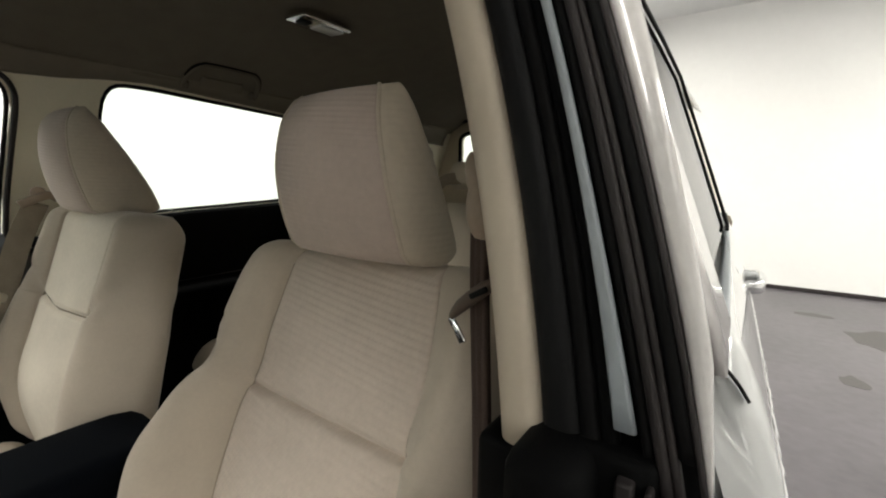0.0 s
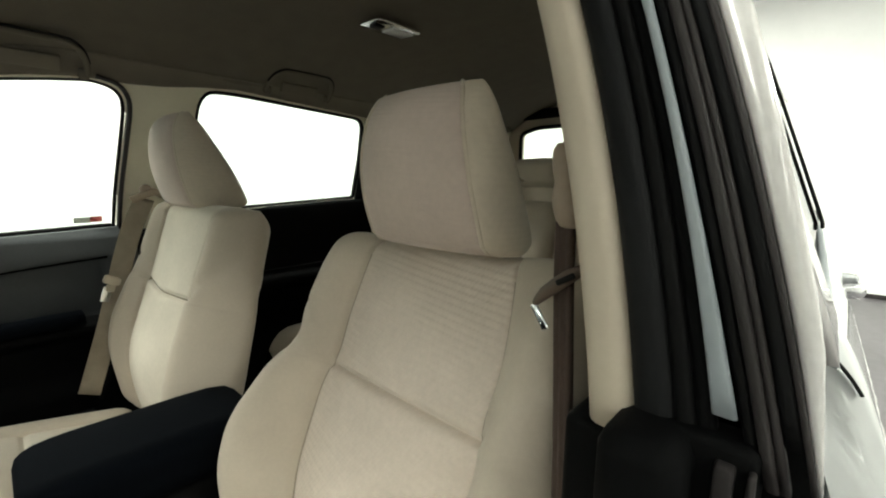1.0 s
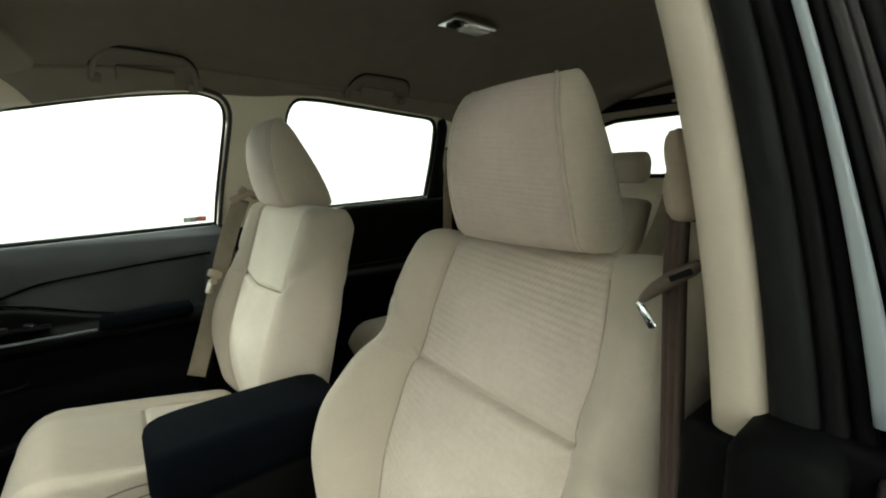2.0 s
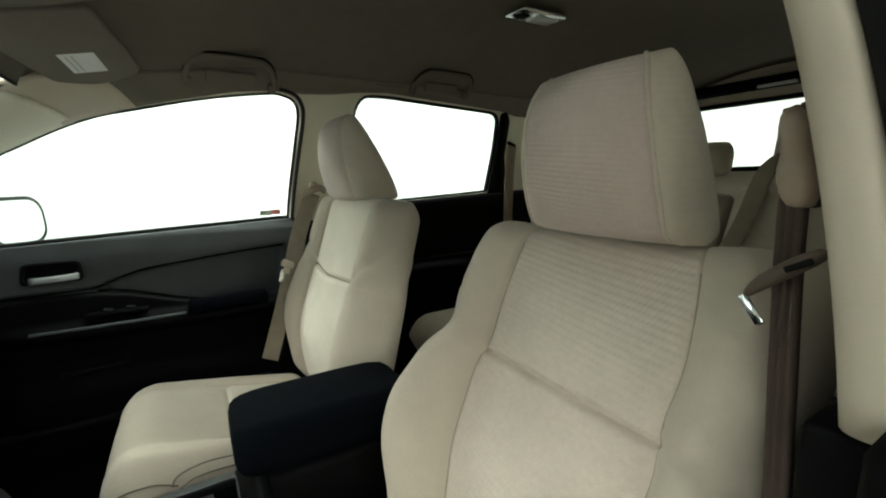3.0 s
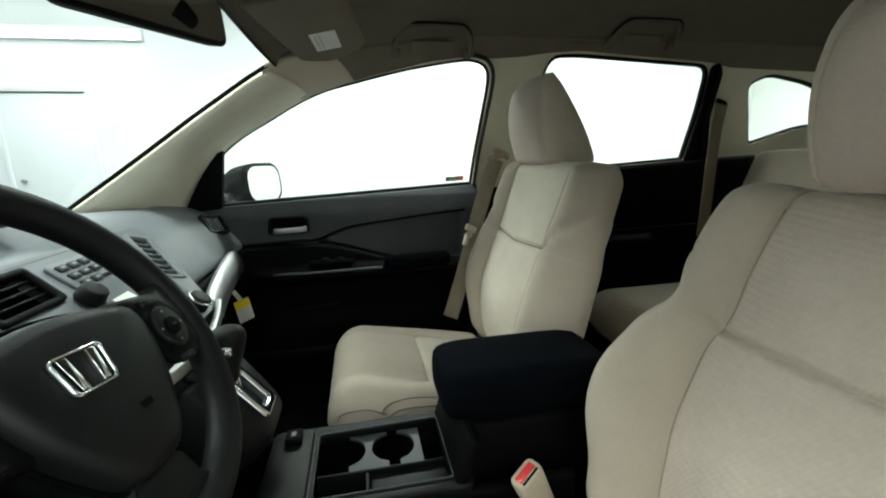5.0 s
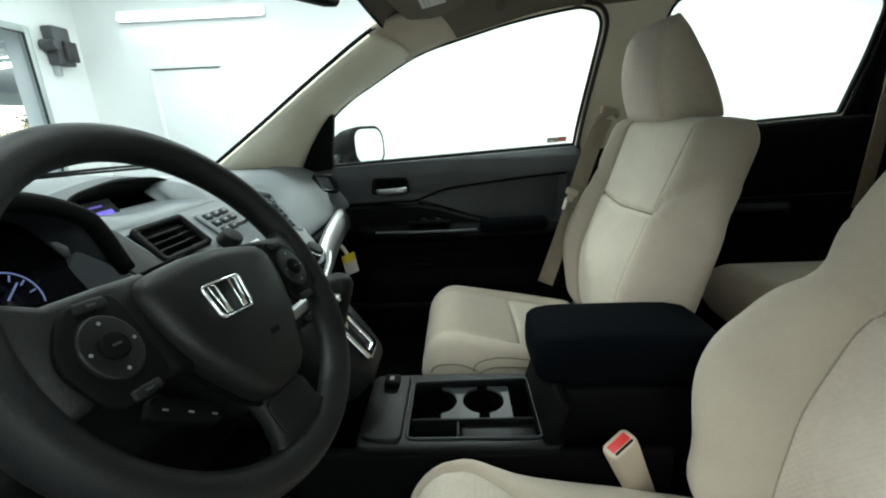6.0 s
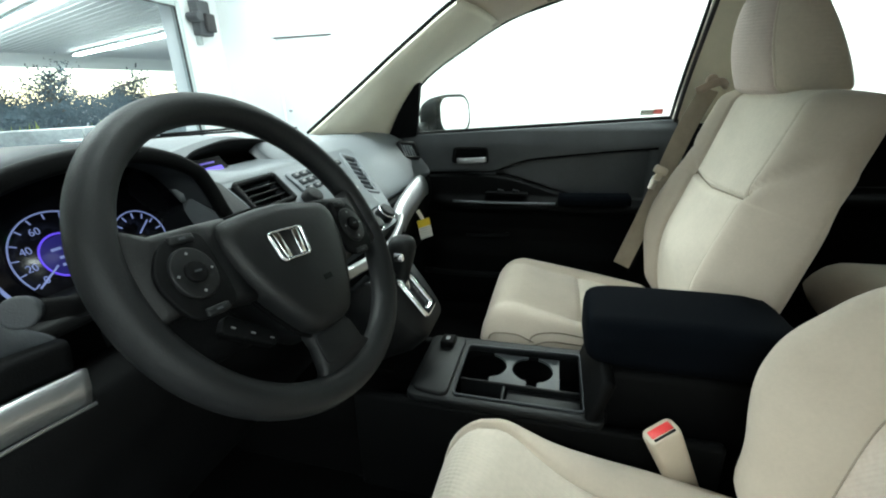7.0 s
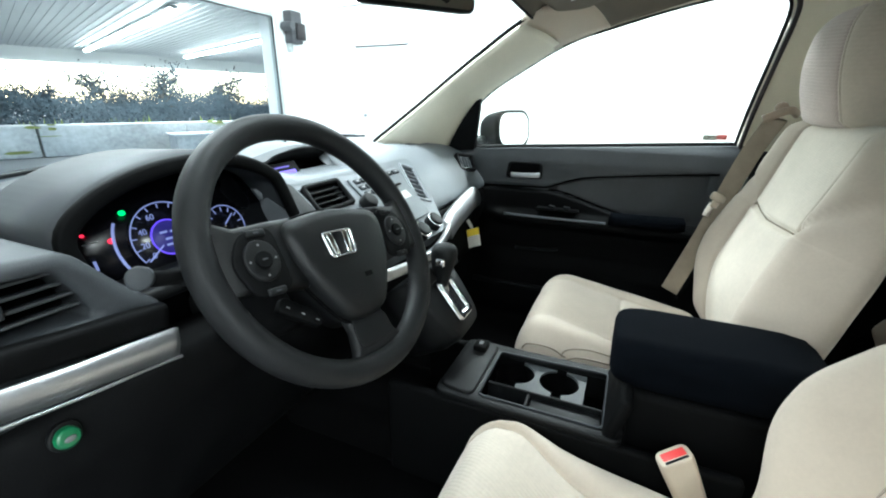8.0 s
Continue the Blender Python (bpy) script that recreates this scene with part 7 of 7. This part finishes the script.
rvm = thing("rear_view_mirror", "black framed rear view mirror on the windscreen", "mirror", at=(-0.1, 0.56, 1.33))
RM = basis((-0.124, 0.588, 1.333), (-0.33, -0.93, 0.08), (1, -0.33, 0.10))
part("housing", loft([[RM @ Vector((x * s, y * s, h)) for x, y in round_poly([(-0.125, -0.030), (0.118, -0.036), (0.125, 0.024), (0.10, 0.036), (-0.10, 0.036), (-0.125, 0.024)], 0.016)] for h, s in ((-0.03, 0.75), (-0.012, 0.95), (0.0, 1.0), (0.004, 0.98))]), M_BLACK, rvm)
part("mirror_glass", plate(round_poly([(-0.118, -0.025), (0.111, -0.031), (0.118, 0.021), (0.095, 0.031), (-0.095, 0.031), (-0.118, 0.021)], 0.014), 0.001, RM @ pose(0, 0, 0.004)), M_MIRROR, rvm, smooth=False)
part("stem", sweep([(-0.09, 0.565, 1.32), (-0.06, 0.60, 1.37), (-0.04, 0.60, 1.41)], circle2(0.012, 12)), M_BLACK, rvm)

dome = thing("dome_lamp", "small chrome edged dome lamp in the headliner", "lamp", at=(0.14, -0.55, 1.60))
DMx = basis((0.135, -0.53, headliner_z(0.135, -0.53) - 0.004), (0.05, 0, -1))
part("bezel", plate(round_poly([(-0.045, -0.075), (0.045, -0.075), (0.045, 0.075), (-0.045, 0.075)], 0.02), 0.012, DMx, bevel=0.003), M_CHROME, dome)
part("lens", box(0.05, 0.07, 0.008, DMx @ pose(0, 0.025, 0.012), 0.003), M_LENS, dome)
part("switch", box(0.03, 0.03, 0.01, DMx @ pose(0, -0.045, 0.012), 0.003), M_SOFT, dome)
wip2 = thing("wiper_arm", "black wiper arm lying below the windscreen", "wiper", "wipers", at=(-0.4, 1.24, 1.04))
part("arm", sweep(smooth_path([(-0.56, 1.17, 1.030), (-0.42, 1.245, 1.045), (-0.22, 1.305, 1.050)], 5), rrect(0.010, 0.008, 0.003, 2)), M_RUBBER, wip2)
part("blade", sweep(smooth_path([(-0.60, 1.15, 1.026), (-0.40, 1.262, 1.046), (-0.16, 1.325, 1.052)], 5), rrect(0.006, 0.008, 0.002, 2)), M_RUBBER, wip2)
wip = thing("wiper_arm", "black wiper arm lying below the windscreen", "wiper", "wipers", at=(0.2, 1.2, 1.06))
part("arm", sweep(smooth_path([(0.52, 1.17, 1.065), (0.35, 1.20, 1.075), (0.15, 1.27, 1.075)], 5), rrect(0.008, 0.006, 0.002, 2)), M_RUBBER, wip)
part("blade", sweep(smooth_path([(0.55, 1.15, 1.062), (0.30, 1.23, 1.068), (0.05, 1.30, 1.07)], 5), rrect(0.005, 0.006, 0.002, 2)), M_RUBBER, wip)
